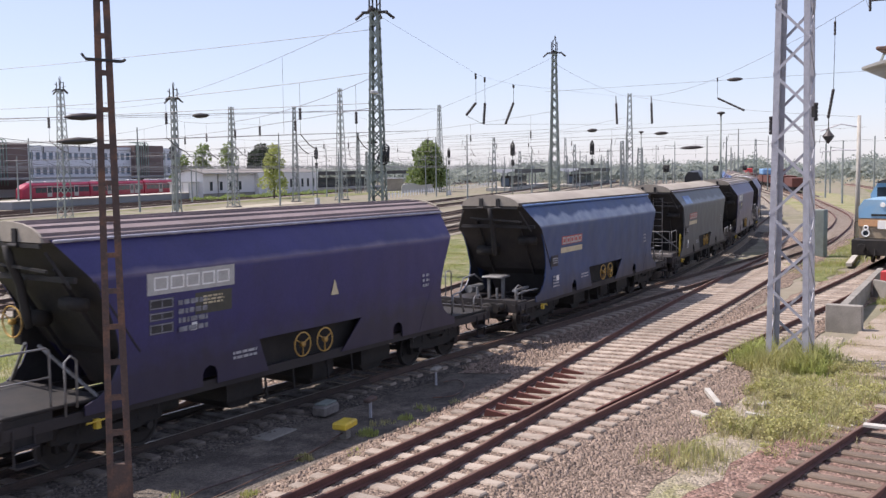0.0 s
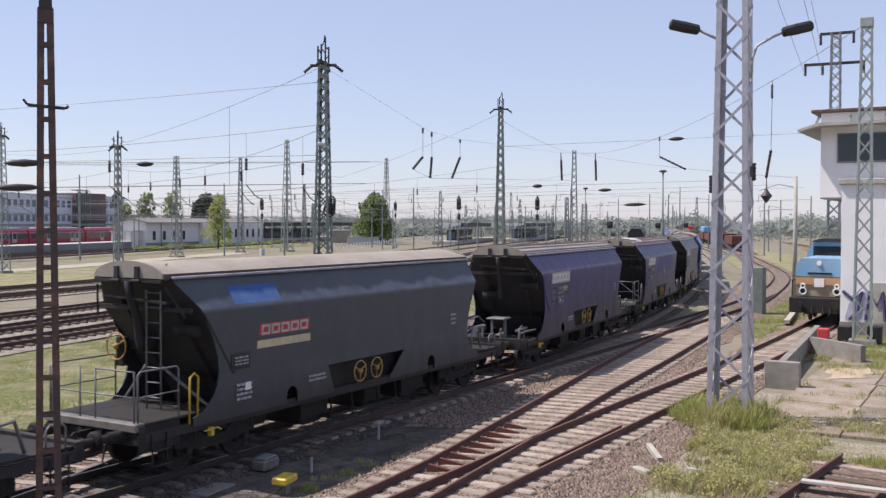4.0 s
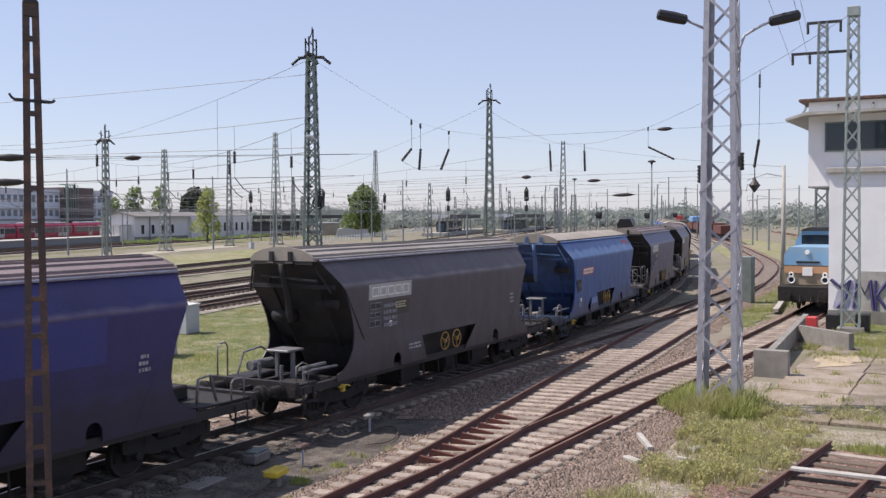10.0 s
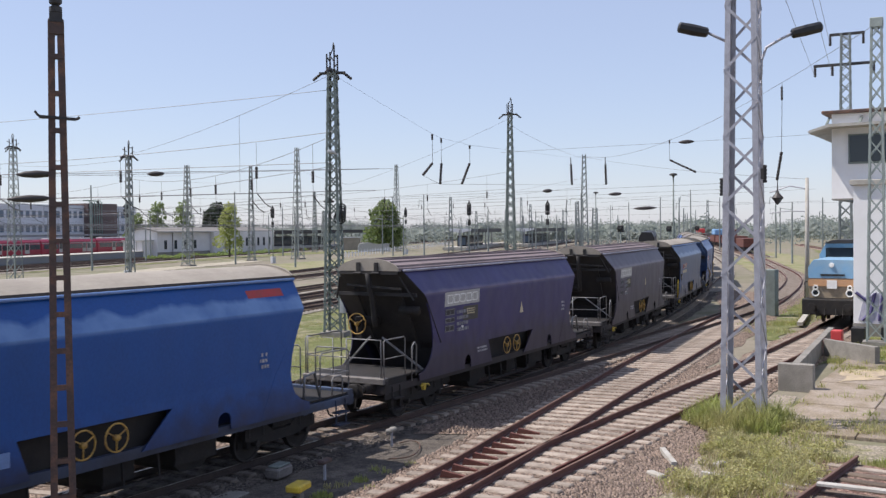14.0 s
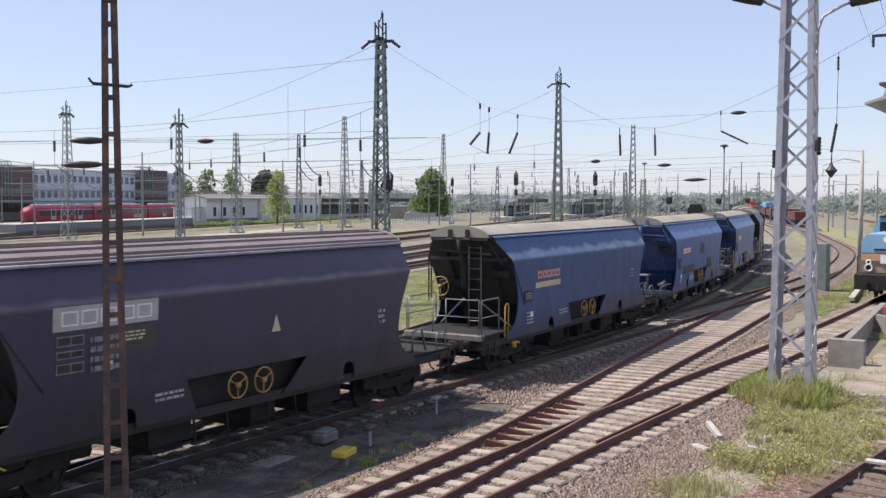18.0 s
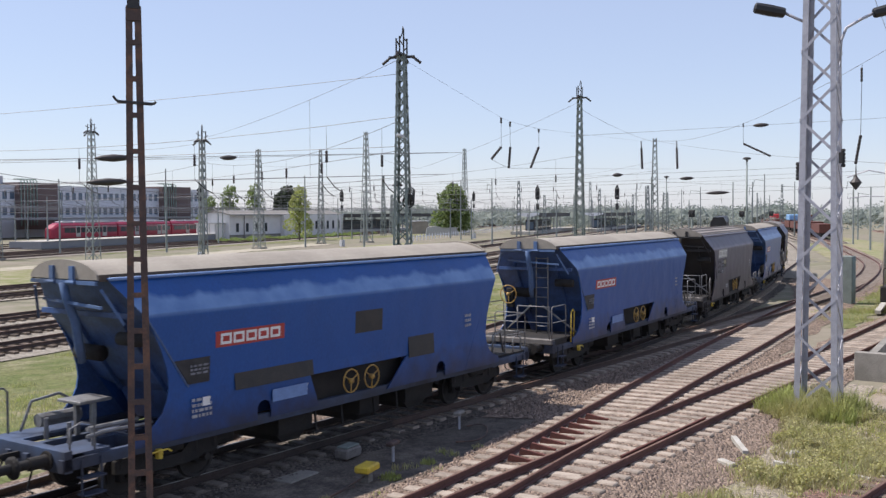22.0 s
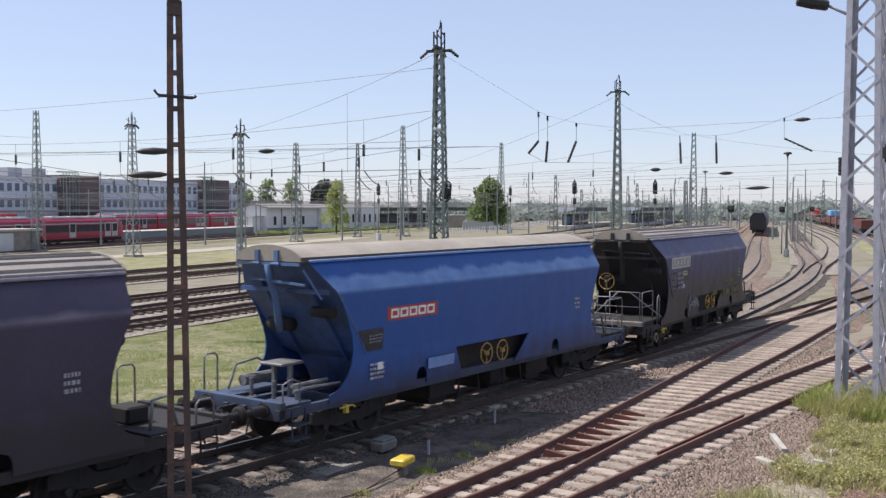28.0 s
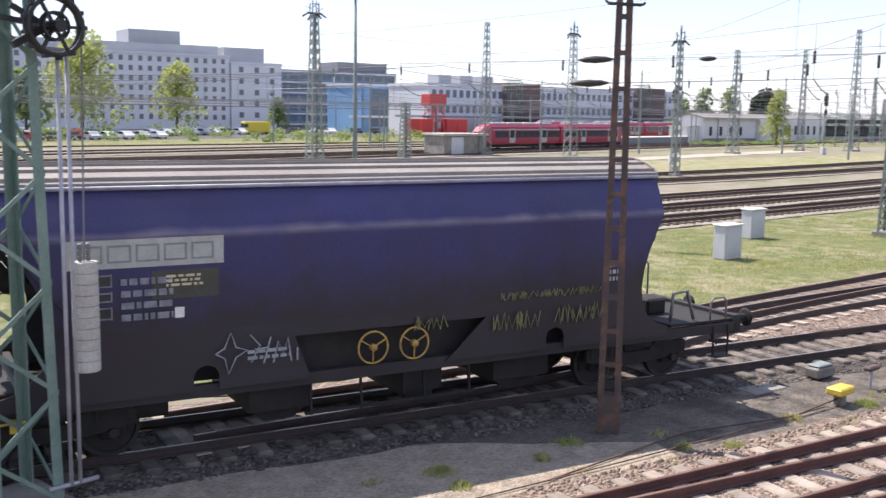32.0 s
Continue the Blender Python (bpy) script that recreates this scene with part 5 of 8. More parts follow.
    if "patches" in extras:
        for x0, x1, z0, z1 in ((-0.3, 0.72, 2.5, 3.02), (1.8, 2.9, 1.68, 2.2), (-4.1, -1.75, 1.74, 2.08)):
            part("dark_patch", on_side(x0, x1, z0, z1, 0.004), M["dark"], w, "painted-over dark patch")
    if "redmark" in extras:
        part("red_patch", on_side(4.2, 5.4, 3.78, 3.95, 0.004), M["sign_red"], w, "small red sprayed patch")
    if "repaint" in extras:
        part("repainted_panel", on_side(-1.55, 3.55, 2.5, 3.38, 0.004), PAINT["panel"], w, "panel of fresher violet-blue paint")
    if "powder" in extras:
        g = Geo()
        prnd = random.Random(6)
        for i in range(8):
            for j in range(6):
                x, a = -4.2 + i * 0.2, -0.72 + j * 0.17
                e = abs(i - 3.5) / 3.5 + abs(j - 2.5) / 2.5
                if e > 1.35:
                    continue
                z = 4.20 + 0.24 * (1 - a * a)
                g.box((x, a, z + 0.02), (0.22, 0.19, 0.05 + prnd.uniform(0, 0.03)), prnd.uniform(-0.3, 0.3), 0.8)
        o = part("powder_spill", g, M["white"], w, "white powder spilled on the roof")
        o["kind"] = "stuff"
    if "bluepatch" in extras:
        part("blue_patch", on_side(-5.3, -3.7, 3.5, 3.88, 0.004), PAINT["blue"], w, "patch of brighter blue paint")
    if "graffiti" in extras:
        g = Geo()
        y = -1.443
        star = [(-3.12, 1.58), (-2.98, 1.66), (-2.88, 1.9), (-2.8, 1.66), (-2.62, 1.6), (-2.8, 1.5), (-2.92, 1.25), (-2.98, 1.5), (-3.12, 1.58)]
        g.tube([(a, y, b) for a, b in star], 0.014, 4)
        for pts in ([(-2.58, 1.84), (-2.42, 1.66), (-2.56, 1.4)], [(-2.5, 1.6), (-2.28, 1.61)], [(-2.24, 1.78), (-2.36, 1.36)], [(-2.2, 1.36), (-2.12, 1.7), (-2.04, 1.48), (-1.96, 1.74), (-1.9, 1.36)], [(-1.8, 1.36), (-1.8, 1.56)]):
            g.tube([(a, y - 0.01, b) for a, b in pts], 0.014, 4)
        part("graffiti", g, M["graffiti"], w, "chalk-white scribble")
        part("axle_ring", Geo().torus((-6.58, -1.33, 0.62), 0.15, 0.017, "y", 20, 6), M["loco_orange"], w, "orange painted ring on the axle box")
        g = Geo()
        gr_rnd = random.Random(4)
        for z, x0, x1, h in ((2.07, 2.1, 4.3, 0.07), (1.62, 1.9, 2.9, 0.16), (1.66, 3.2, 4.35, 0.17), (1.74, 0.3, 0.95, 0.12)):
            line, x = [], x0
            y = -side_y(z) - 0.01
            while x < x1:
                line.append((x, y, z + (h if len(line) % 2 else -h) * gr_rnd.uniform(0.55, 1.1)))
                x += gr_rnd.uniform(-0.05, 0.1)
            g.tube(line, 0.011, 4)
        part("graffiti", g, M["graffiti_yellow"], w, "yellowish looped scribble")
    return w


TRAIN = [
    ("violet hopper wagon with a ribbed mauve roof and end platform", "violet", "dark", "roof_mauve", True, "platform", "plate", ("triangle",)),
    ("dirty blue hopper wagon with an open frame end", "dirty_blue", "dark", "roof_tan", False, "open", "red_tan", ()),
    ("greyed green hopper wagon with ladder and end platform", "olive", "dark", "roof_tan", False, "ladder", "red_tan", ("bluepatch",)),
    ("violet-grey hopper wagon with an open frame end", "violet", "dark", "roof_grey", True, "open", "plate", ()),
    ("violet hopper wagon with a yellow triangle and end platform", "violet", "dark", "roof_mauve", True, "platform", "plate", ("triangle_yellow", "repaint", "powder")),
    ("graphite grey hopper wagon with an open frame end", "graphite", "dark", "roof_grey", True, "open", "plate", ()),
    ("bright blue hopper wagon with an open frame end", "blue", "blue", "roof_tan", False, "open", "red", ("redmark",)),
    ("violet hopper wagon with a pale triangle and end platform", "violet", "dark", "roof_mauve", True, "platform", "plate", ("triangle",)),
    ("dull violet hopper wagon with a ribbed roof and end platform", "violet_dark", "dark", "roof_mauve", True, "platform", "plate", ("triangle",)),
    ("mid-blue hopper wagon with ladder and end platform", "blue_mid", "dark", "roof_tan", False, "ladder", "red_tan", ()),
    ("bright blue hopper wagon with dark painted-over patches", "blue", "blue", "roof_tan", False, "open", "red", ("patches",)),
    ("bright blue hopper wagon with ladder and end platform", "blue", "blue", "roof_tan", False, "ladder", "red", ()),
    ("graphite violet hopper wagon with a ribbed roof and end platform", "violet_dark", "dark", "roof_grey", True, "platform", "plate", ()),
    ("bright blue hopper wagon with an open frame end and red board", "blue", "blue", "roof_tan", False, "open", "red", ()),
    ("violet hopper wagon with graffiti at the end of the train", "violet_soot_shade", "dark", "roof_grey", True, "platform", "plate", ("graffiti",)),
]
WAGONS = [wagon("hopper_wagon", lab, p, f, r, rib, e, s, 10 + 7 * i, ex) for i, (lab, p, f, r, rib, e, s, ex) in enumerate(TRAIN)]

W_CUM = [0.0]
for a, b in zip(LINE_W[:-1], LINE_W[1:]):
    W_CUM.append(W_CUM[-1] + (b - a).length)
W_ZERO = next(W_CUM[i] - 0 + (0 - LINE_W[i].x) for i in range(len(LINE_W)) if LINE_W[i].x >= 0)


def on_line(s):
    """The point at s metres along the wagon track, counted from x = 0."""
    s += W_ZERO
    if s <= 0:
        return LINE_W[0] + (LINE_W[1] - LINE_W[0]).normalized() * s
    k = int(np.searchsorted(W_CUM, s)) - 1
    k = max(0, min(k, len(LINE_W) - 2))
    return LINE_W[k].lerp(LINE_W[k + 1], (s - W_CUM[k]) / (W_CUM[k + 1] - W_CUM[k]))


# the train slows and pulls a little: metres it lags or leads an even pace
RUN_FIX = ((0, 0.28), (2.5, 0.38), (5.5, 0.8), (7, 0.68), (9, 0.14), (12, -0.42), (15, -0.6), (19, -1.1), (22, -0.9), (24, -0.48), (25, -0.52), (28, -0.36), (31, 0.0), (31.5, -0.04), (32, -0.2))


def train_run(t):
    """How far the train has rolled by t seconds."""
    k = 0
    while k < len(RUN_FIX) - 2 and t > RUN_FIX[k + 1][0]:
        k += 1
    (t0, a), (t1, b) = RUN_FIX[k], RUN_FIX[k + 1]
    f = min(1, max(0, (t - t0) / (t1 - t0)))
    return 7.55 * t + 0.01 * t * t - (a + (b - a) * f * f * (3 - 2 * f))


def wagon_pose(i, t):
    """Pose of wagon i: both bogies on the rails."""
    s = 20.2 - LEN / 2 - (14 - i) * LEN + 247.75 - train_run(t)
    a, b = on_line(s - 5.5), on_line(s + 5.5)
    c = (a + b) / 2
    return pose(c.x, c.y, 0, 0, 0, math.degrees(math.atan2(b.y - a.y, b.x - a.x)))

# ------------------------------------------------------------------ masts, poles and wires


def lattice(parent, h, wb, wt, mat, leg=0.09, panels=10, bar=0.05, rz=0.0, z0=GZ, pattern="x", single_bars=False):
    """Four angle-iron legs with diagonal bracing; each leg a part, the bracing of each face a part."""
    def corner(k, z):
        f = (z - z0) / h
        w = (wb + (wt - wb) * f) / 2
        sx, sy = ((-1, -1), (1, -1), (1, 1), (-1, 1))[k % 4]
        x, y = sx * w, sy * w
        return Vector((x * math.cos(rz) - y * math.sin(rz), x * math.sin(rz) + y * math.cos(rz), z))
    for k in range(4):
        sx, sy = ((-1, -1), (1, -1), (1, 1), (-1, 1))[k]
        nx = Vector((-sx * math.cos(rz), -sx * math.sin(rz), 0))
        ny = Vector((sy * math.sin(rz), -sy * math.cos(rz), 0))
        part("leg", Geo().angle_bar(corner(k, z0), corner(k, z0 + h), leg, leg * 0.16, nx, ny), mat, parent)
    zs = [z0 + 0.25 + (h - 0.3) * (1 - (1 - i / panels) ** 1.15) for i in range(panels + 1)]
    for k in range(4):
        g = Geo()
        for i in range(panels):
            if single_bars:
                g = Geo()
            a, b = corner(k, zs[i]), corner(k + 1, zs[i + 1])
            c, d = corner(k + 1, zs[i]), corner(k, zs[i + 1])
            if pattern == "x":
                g.beam(a, b, bar * 0.3, bar)
                g.beam(c, d, bar * 0.3, bar)
            elif (i + k) % 2:
                g.beam(a, b, bar * 0.3, bar)
            else:
                g.beam(c, d, bar * 0.3, bar)
            if single_bars:
                part("brace", g, mat, parent)
        if not single_bars:
            part("bracing", g, mat, parent)["kind"] = "stuff"


def foot(parent, w, z0=GZ, rz=0.0):
    g = Geo().box((0, 0, z0 + 0.08), (w, w, 0.3), rz, 0.96)
    part("foundation", g, M["concrete"], parent, "concrete foundation block")


def insulator_geo(g, p, q, r=0.05, n=5):
    """A string of discs from p to q."""
    p, q = Vector(p), Vector(q)
    pts, rad = [], []
    for k in range(n):
        for f, rr in ((0.0, 0.6), (0.2, 1.0), (0.8, 1.0), (0.95, 0.6)):
            pts.append(p.lerp(q, (k + f) / n))
            rad.append(r * rr)
    g.tube(pts, rad, 8)


def wire(points, r, label, group="overhead wires", sag=0.0):
    """A span of overhead wire, sagging between its ends."""
    pts = []
    for a, b in zip(points[:-1], points[1:]):
        a, b = Vector(a), Vector(b)
        for k in range(10):
            f = k / 10
            p = a.lerp(b, f)
            p.z -= sag * 4 * f * (1 - f)
            pts.append(p)
    pts.append(Vector(points[-1]))
    return single("overhead_wire", Geo().tube(pts, r, 4), M["wire"], label, "wire", group=group)


# rusty channel pole beside the wagon track
rp = thing("signal_wire_pole", "old rust-brown pole of two channels with battens", "pole", pose(10.87, 13.635, 0, 0, 0, -38))
RPH = 8.72
for s in (-1, 1):
    g = Geo()
    ring = [(0, -0.052), (0, 0.052), (-s * 0.11, 0.052), (-s * 0.11, 0.038), (-s * 0.014, 0.038), (-s * 0.014, -0.038), (-s * 0.11, -0.038), (-s * 0.11, -0.052)]
    g.prism((s * 0.21, 0, GZ - 0.1), (s * 0.124, 0, RPH), ring)
    part("channel", g, M["rpole"], rp, "rust-streaked steel channel")
for k in range(14):
    z = 0.35 + k * 0.6
    w = 0.2 - 0.09 * (z / RPH)
    g = Geo()
    for y in (-0.056, 0.056):
        g.chamfer(-w, w, y - 0.005, y + 0.005, z - 0.04, z + 0.04, 0.003)
    part("batten", g, M["rpole"], rp)
g = Geo()
for y in (-0.08, 0.08):
    g.beam((-0.28, y, 7.17), (0.28, y, 7.14), 0.025, 0.035)
g.tube([(-0.26, 0, 7.17), (-0.3, 0, 7.2), (-0.34, 0, 7.26)], 0.022, 6)
g.tube([(0.26, 0, 7.14), (0.31, 0, 7.15), (0.34, 0, 7.18)], 0.026, 6)
part("crossarm", g, M["dark"], rp)
g = Geo()
g.box((0, 0, RPH + 0.06), (0.2, 0.16, 0.16))
insulator_geo(g, (0, 0, RPH + 0.12), (0, 0, RPH + 0.4), 0.1, 2)
g.lathe([(0.0, RPH + 0.42), (0.2, RPH + 0.43), (0.18, RPH + 0.47), (0.0, RPH + 0.5)], n=14)
part("head_plate", Geo().chamfer(-0.12, 0.12, -0.066, 0.066, RPH - 0.22, RPH + 0.03, 0.008), M["rpole"], rp)
part("cap", g, M["dark"], rp, "dark insulator cap")
g = Geo()
g.box((0, 0, 0.1), (0.36, 0.13, 0.6), 0, 0.95)
part("footing", g, M["rpole"], rp, "rusty footing")

# galvanised lattice mast with two floodlights
gm = thing("floodlight_mast", "pale galvanised lattice mast carrying two dark floodlights", "mast", pose(28.33, 6.9, 0))
lattice(gm, 17.0, 1.12, 0.70, M["galv"], 0.15, 19, 0.075, radians(4), pattern="z", single_bars=True)
foot(gm, 1.3, z0=GZ - 0.1, rz=radians(4))
RIGHT = Vector((math.sin(radians(26)), -math.cos(radians(26)), 0))
for s in (-1, 1):
    g = Geo()
    base = RIGHT * s * 0.46
    pts = [base + Vector((0, 0, 9.2)), base * 1.08 + Vector((0, 0, 9.9)), base * 1.35 + Vector((0, 0, 10.25)), base * 2.2 + Vector((0, 0, 10.48)), base * 2.85 + Vector((0, 0, 10.62))]
    if s < 0:
        pts = [base + Vector((0, 0, 10.45)), base * 1.5 + Vector((0, 0, 10.56)), base * 2.1 + Vector((0, 0, 10.7))]
    arm = part("lamp_arm", g.tube(pts, 0.04, 8), M["galv"], gm, smooth=True)
    tip = pts[-1]
    d = (RIGHT * s + Vector((0, 0, 0.22))).normalized()
    side = Vector((-RIGHT.y, RIGHT.x, 0))
    g = Geo()
    ring = []
    for k, (f, w, hgt) in enumerate(((0, 0.10, 0.10), (0.04, 0.15, 0.14), (0.4, 0.17, 0.16), (0.8, 0.16, 0.15), (0.84, 0.12, 0.1))):
        c = tip + d * f
        up = d.cross(side).normalized()
        for a in range(8):
            an = 6.28318 * a / 8 + 0.39
            ring.append(c + side * math.cos(an) * w + up * math.sin(an) * hgt)
    fs = [(i * 8 + k, i * 8 + (k + 1) % 8, (i + 1) * 8 + (k + 1) % 8, (i + 1) * 8 + k) for i in range(4) for k in range(8)]
    g.add(ring, fs + [tuple(range(8))[::-1], tuple(range(32, 40))])
    part("floodlight", g, M["black"], gm, "dark boxy floodlight")
g = Geo()
for q, z in ((RIGHT * 0.58, 6.75), (RIGHT * -0.6, 6.4)):
    g = Geo().box((q.x * 0.9, q.y * 0.9, z), (0.1, 0.1, 0.3))
    insulator_geo(g, (q.x, q.y, z - 0.25), (q.x, q.y, z + 0.25), 0.06, 5)
    part("junction_box", g, M["dark"], gm)

MAST_LIST = [
    # x, y, height, base width, top width, colour, head, yaw
    (42.1, 31.4, 13.9, 0.98, 0.44, "mast", "horns", 20),
    (82.6, 41.4, 16.2, 1.05, 0.40, "mast", "horns", 15),
    (69.3, 94.5, 14.8, 1.25, 0.55, "mast_far", "horns", 10),
    (31.6, 79.4, 13.6, 1.3, 0.5, "mast_far", "horns", 10),
    (70.4, 115.3, 17.6, 1.3, 0.5, "mast_far", "", 10),
    (115.1, 114.5, 15.9, 1.5, 0.6, "mast_far", "", 10),
    (139.3, 122.7, 17.4, 1.3, 0.5, "mast_far", "", 30),
    (149.9, 120.5, 21.2, 1.8, 0.6, "mast_far", "", 0),
    (234.9, 153.5, 23.6, 2.0, 0.7, "mast_far", "", 0),
    (125.9, 52.0, 15.4, 1.3, 0.5, "mast_far", "", 20),
    (132.2, 53.0, 8.3, 1.2, 0.7, "mast_far", "", 20),
    (43.0, 85.0, 6.5, 1.1, 0.6, "mast_far", "", 10),
    (65.0, 72.0, 12.6, 0.72, 0.42, "mast_far", "horns", 10),
]
for x, y, h, wb, wt, mat, head, yaw in MAST_LIST:
    m = thing("catenary_mast", "tall tapering steel lattice mast", "mast", pose(x, y, 0, 0, 0, yaw), "catenary masts")
    lattice(m, h, wb, wt, M[mat], 0.12 if h < 20 else 0.16, 20 if mat == "mast" else 16, 0.07, single_bars=mat == "mast")
    foot(m, wb + 0.35)
    if head == "horns":
        g = Geo()
        g.beam((-0.7, 0, h - 0.3), (0.7, 0, h - 0.3), 0.1, 0.14)
        g.beam((0, -0.7, h - 0.45), (0, 0.7, h - 0.45), 0.1, 0.14)
        for a, y, b in ((-0.3, -0.2, 0.95), (0.3, -0.2, 0.55), (-0.3, 0.2, 0.5), (0.3, 0.2, 0.7)):
            g.beam((a, y, h - 0.4), (a, y, h + b), 0.07)
        g.beam((-0.3, -0.2, h + 0.45), (0.3, -0.2, h + 0.42), 0.06)
        g.beam((-0.3, -0.2, h + 0.1), (0.3, 0.2, h + 0.5), 0.05)
        g.tube([(-0.3, -0.2, h + 0.9), (-0.1, -0.1, h + 1.1), (0.15, 0, h + 0.85), (0.3, 0.2, h + 0.5)], 0.03, 5)
        g.beam((-0.3, 0, h + 0.05), (-0.85, 0, h + 0.25), 0.05)
        g.beam((0.3, 0, h - 0.1), (0.85, 0, h + 0.15), 0.05)
        part("head_frame", g, M["dark"], m, "dark bracket frame with horns")
        for a in (-1, 1):
            g = Geo()
            insulator_geo(g, (a * 0.6, 0, h - 0.3), (a * 1.15, 0, h - 0.6), 0.08, 4)
            part("insulator", g, M["insul"], m)
            g = Geo()
            insulator_geo(g, (0, a * 0.6, h - 0.45), (0, a * 1.05, h - 0.8), 0.08, 4)
            part("insulator", g, M["insul"], m)
# night lamp and switch box on the nearest of them
near_mast = next(o for o in scene.objects if o.name == "catenary_mast")
g = Geo().chamfer(-0.95, -0.45, -0.75, -0.55, 1.0, 1.75, 0.02)
part("switch_box", g, M["cabinet"], near_mast, "grey switch box")
g = Geo()
g.beam((-0.3, -0.3, 9.2), (-1.3, -0.4, 9.25), 0.05)
g.chamfer(-2.0, -1.3, -0.52, -0.28, 9.15, 9.3, 0.03)
part("yard_lamp", g, M["cabinet"], near_mast)
g = Geo()
for k in range(5):
    g.torus((0.1 * k - 0.2, -0.38, 5.9 + 0.13 * k), 0.3 - 0.02 * k, 0.04, "x", 14, 5)
    g.box((0.14 * k - 0.28, -0.36, 5.9 + 0.2 * (k % 3)), (0.1, 0.2, 0.4))
part("tension_wheel", g, M["dark"], near_mast, "dark tension pulleys")

# green lattice mast with tension weights beside the wagon track
gl = thing("tension_mast", "green lattice mast with a pulley wheel and stacked weights", "mast", pose(1.14, 14.2, 0, 0, 0, 20))
lattice(gl, 11.0, 1.0, 0.62, M["mast_green"], 0.14, 16, 0.06, pattern="z", single_bars=True)
foot(gl, 1.4)
g = Geo()
PX, PY, PZ = 0.47, -0.72, 6.3
for dy in (-0.05, 0.05):
    g.torus((PX, PY + dy, PZ), 0.36, 0.032, "y", 26, 6)
    g.torus((PX, PY + dy, PZ), 0.17, 0.022, "y", 18, 5)
for k in range(6):
    a = k * 1.0472
    g.beam((PX, PY, PZ), (PX + 0.36 * math.cos(a), PY, PZ + 0.36 * math.sin(a)), 0.04)
g.cyl((PX, PY - 0.18, PZ), (PX, PY + 0.35, PZ), 0.08, 10)
for k in range(13):
    a = k * 0.4833
    g.box((PX + 0.4 * math.cos(a), PY, PZ + 0.4 * math.sin(a)), (0.05, 0.1, 0.05), 0)
g.beam((0.05, -0.45, PZ - 0.25), (PX, PY + 0.2, PZ), 0.09)
g.beam((0.05, -0.42, PZ + 0.25), (PX, PY + 0.2, PZ), 0.07)
g.beam((-0.45, -0.45, PZ + 0.12), (PX, PY + 0.25, PZ + 0.02), 0.07)
part("pulley_wheel", g, M["black"], gl, "dark toothed pulley wheel")
WX, WY = 0.862, -0.552
for k in range(10):
    g = Geo().lathe([(0.0, 0.0), (0.17, 0.0), (0.178, 0.012), (0.178, 0.135), (0.17, 0.146), (0.0, 0.146)], (WX, WY, 1.75 + k * 0.15), 18)
    part("weight", g, M["concrete_light"], gl, "round concrete tension weight")
g = Geo()
for dx in (-0.30, -0.17):
    g.cyl((WX + dx, WY - 0.02, 0.2), (WX + dx, WY - 0.02, 6.0), 0.028, 8)
g.beam((WX - 0.6, WY, 6.02), (WX - 0.1, WY - 0.02, 6.02), 0.05)
g.beam((WX - 0.6, WY, 0.22), (WX + 0.1, WY - 0.02, 0.22), 0.05)
part("guide_rod", g, M["galv"], gl, smooth=True)
g = Geo()
g.cyl((WX, WY, 3.25), (PX + 0.36, PY, PZ), 0.012, 6)
for s in (-0.06, 0.06):
    insulator_geo(g, (WX + s, WY, 3.25), (WX + s, WY, 3.5), 0.035, 3)
part("weight_cable", g, M["wire"], gl)

# lamp post among the back tracks
def lamp_post(x, y, h, wide=True):
    lp = thing("lamp_post", "slim steel lamp post with a mushroom head", "lamp post", pose(x, y, 0), "yard lamps")
    part("post", Geo().tube([(0, 0, GZ), (0, 0, h * 0.35), (0, 0, h - 0.5)], [0.16, 0.13, 0.075], 10), M["mast"], lp, smooth=True)
    part("base", Geo().chamfer(-0.24, 0.24, -0.24, 0.24, GZ, 1.5 if wide else 0.6, 0.03), M["mast"], lp)
    part("lamp_head", Geo().lathe([(0.05, h - 0.5), (0.12, h - 0.42), (0.14, h - 0.25), (0.48, h - 0.18), (0.42, h - 0.03), (0.2, h + 0.05), (0.0, h + 0.06)], n=16), M["dark"], lp, smooth=True)


lamp_post(23.7, 53.4, 12.3)
lamp_post(112.6, 35.5, 11.4, False)
lamp_post(165, 66, 11.5, False)


def light_signal(x, y, h, yaw, twin=False, base=True, small=False):
    s = thing("light_signal", "colour light signal with a black head on a grey post", "signal", pose(x, y, 0, 0, 0, yaw), "light signals")
    part("post", Geo().tube([(0, 0, GZ), (0, 0, h)], 0.075, 8), M["mast"], s, smooth=True)
    if small:
        g = Geo().chamfer(-0.14, 0.14, -0.32, 0.32, h - 0.72, h, 0.05)
        for k in (-0.15, 0.15):
            g.cyl((-0.14, k, h - 0.36), (-0.36, k, h - 0.33), 0.11, 10)
        part("signal_head", g, M["black"], s)
        return
    g = Geo().chamfer(-0.16, 0.16, -0.34, 0.34, h - 1.7, h - 0.1, 0.06)
    for k in range(3):
        g.cyl((-0.16, 0, h - 0.4 - k * 0.45), (-0.42, 0, h - 0.36 - k * 0.45), 0.12, 10)
    part("signal_head", g, M["black"], s)
    g = Geo().chamfer(-0.14, 0.14, -0.22, 0.22, h - 3.2, h - 2.3, 0.05)
    part("sub_signal", g, M["black"], s)
    g = Geo().slab([(-0.34, h - 0.1), (0.34, h - 0.1), (0, h + 0.5)], -0.02, 0.02, "x")
    part("top_board", g, M["black"], s)
    if base:
        part("cabinet", Geo().chamfer(-0.35, 0.35, -0.3, 0.3, GZ, 0.85, 0.03), M["cabinet"], s)


light_signal(80.5, 89.6, 8.5, -10)
light_signal(127.9, 70.9, 8.9, -10)
light_signal(134.6, 61.4, 8.9, -10)
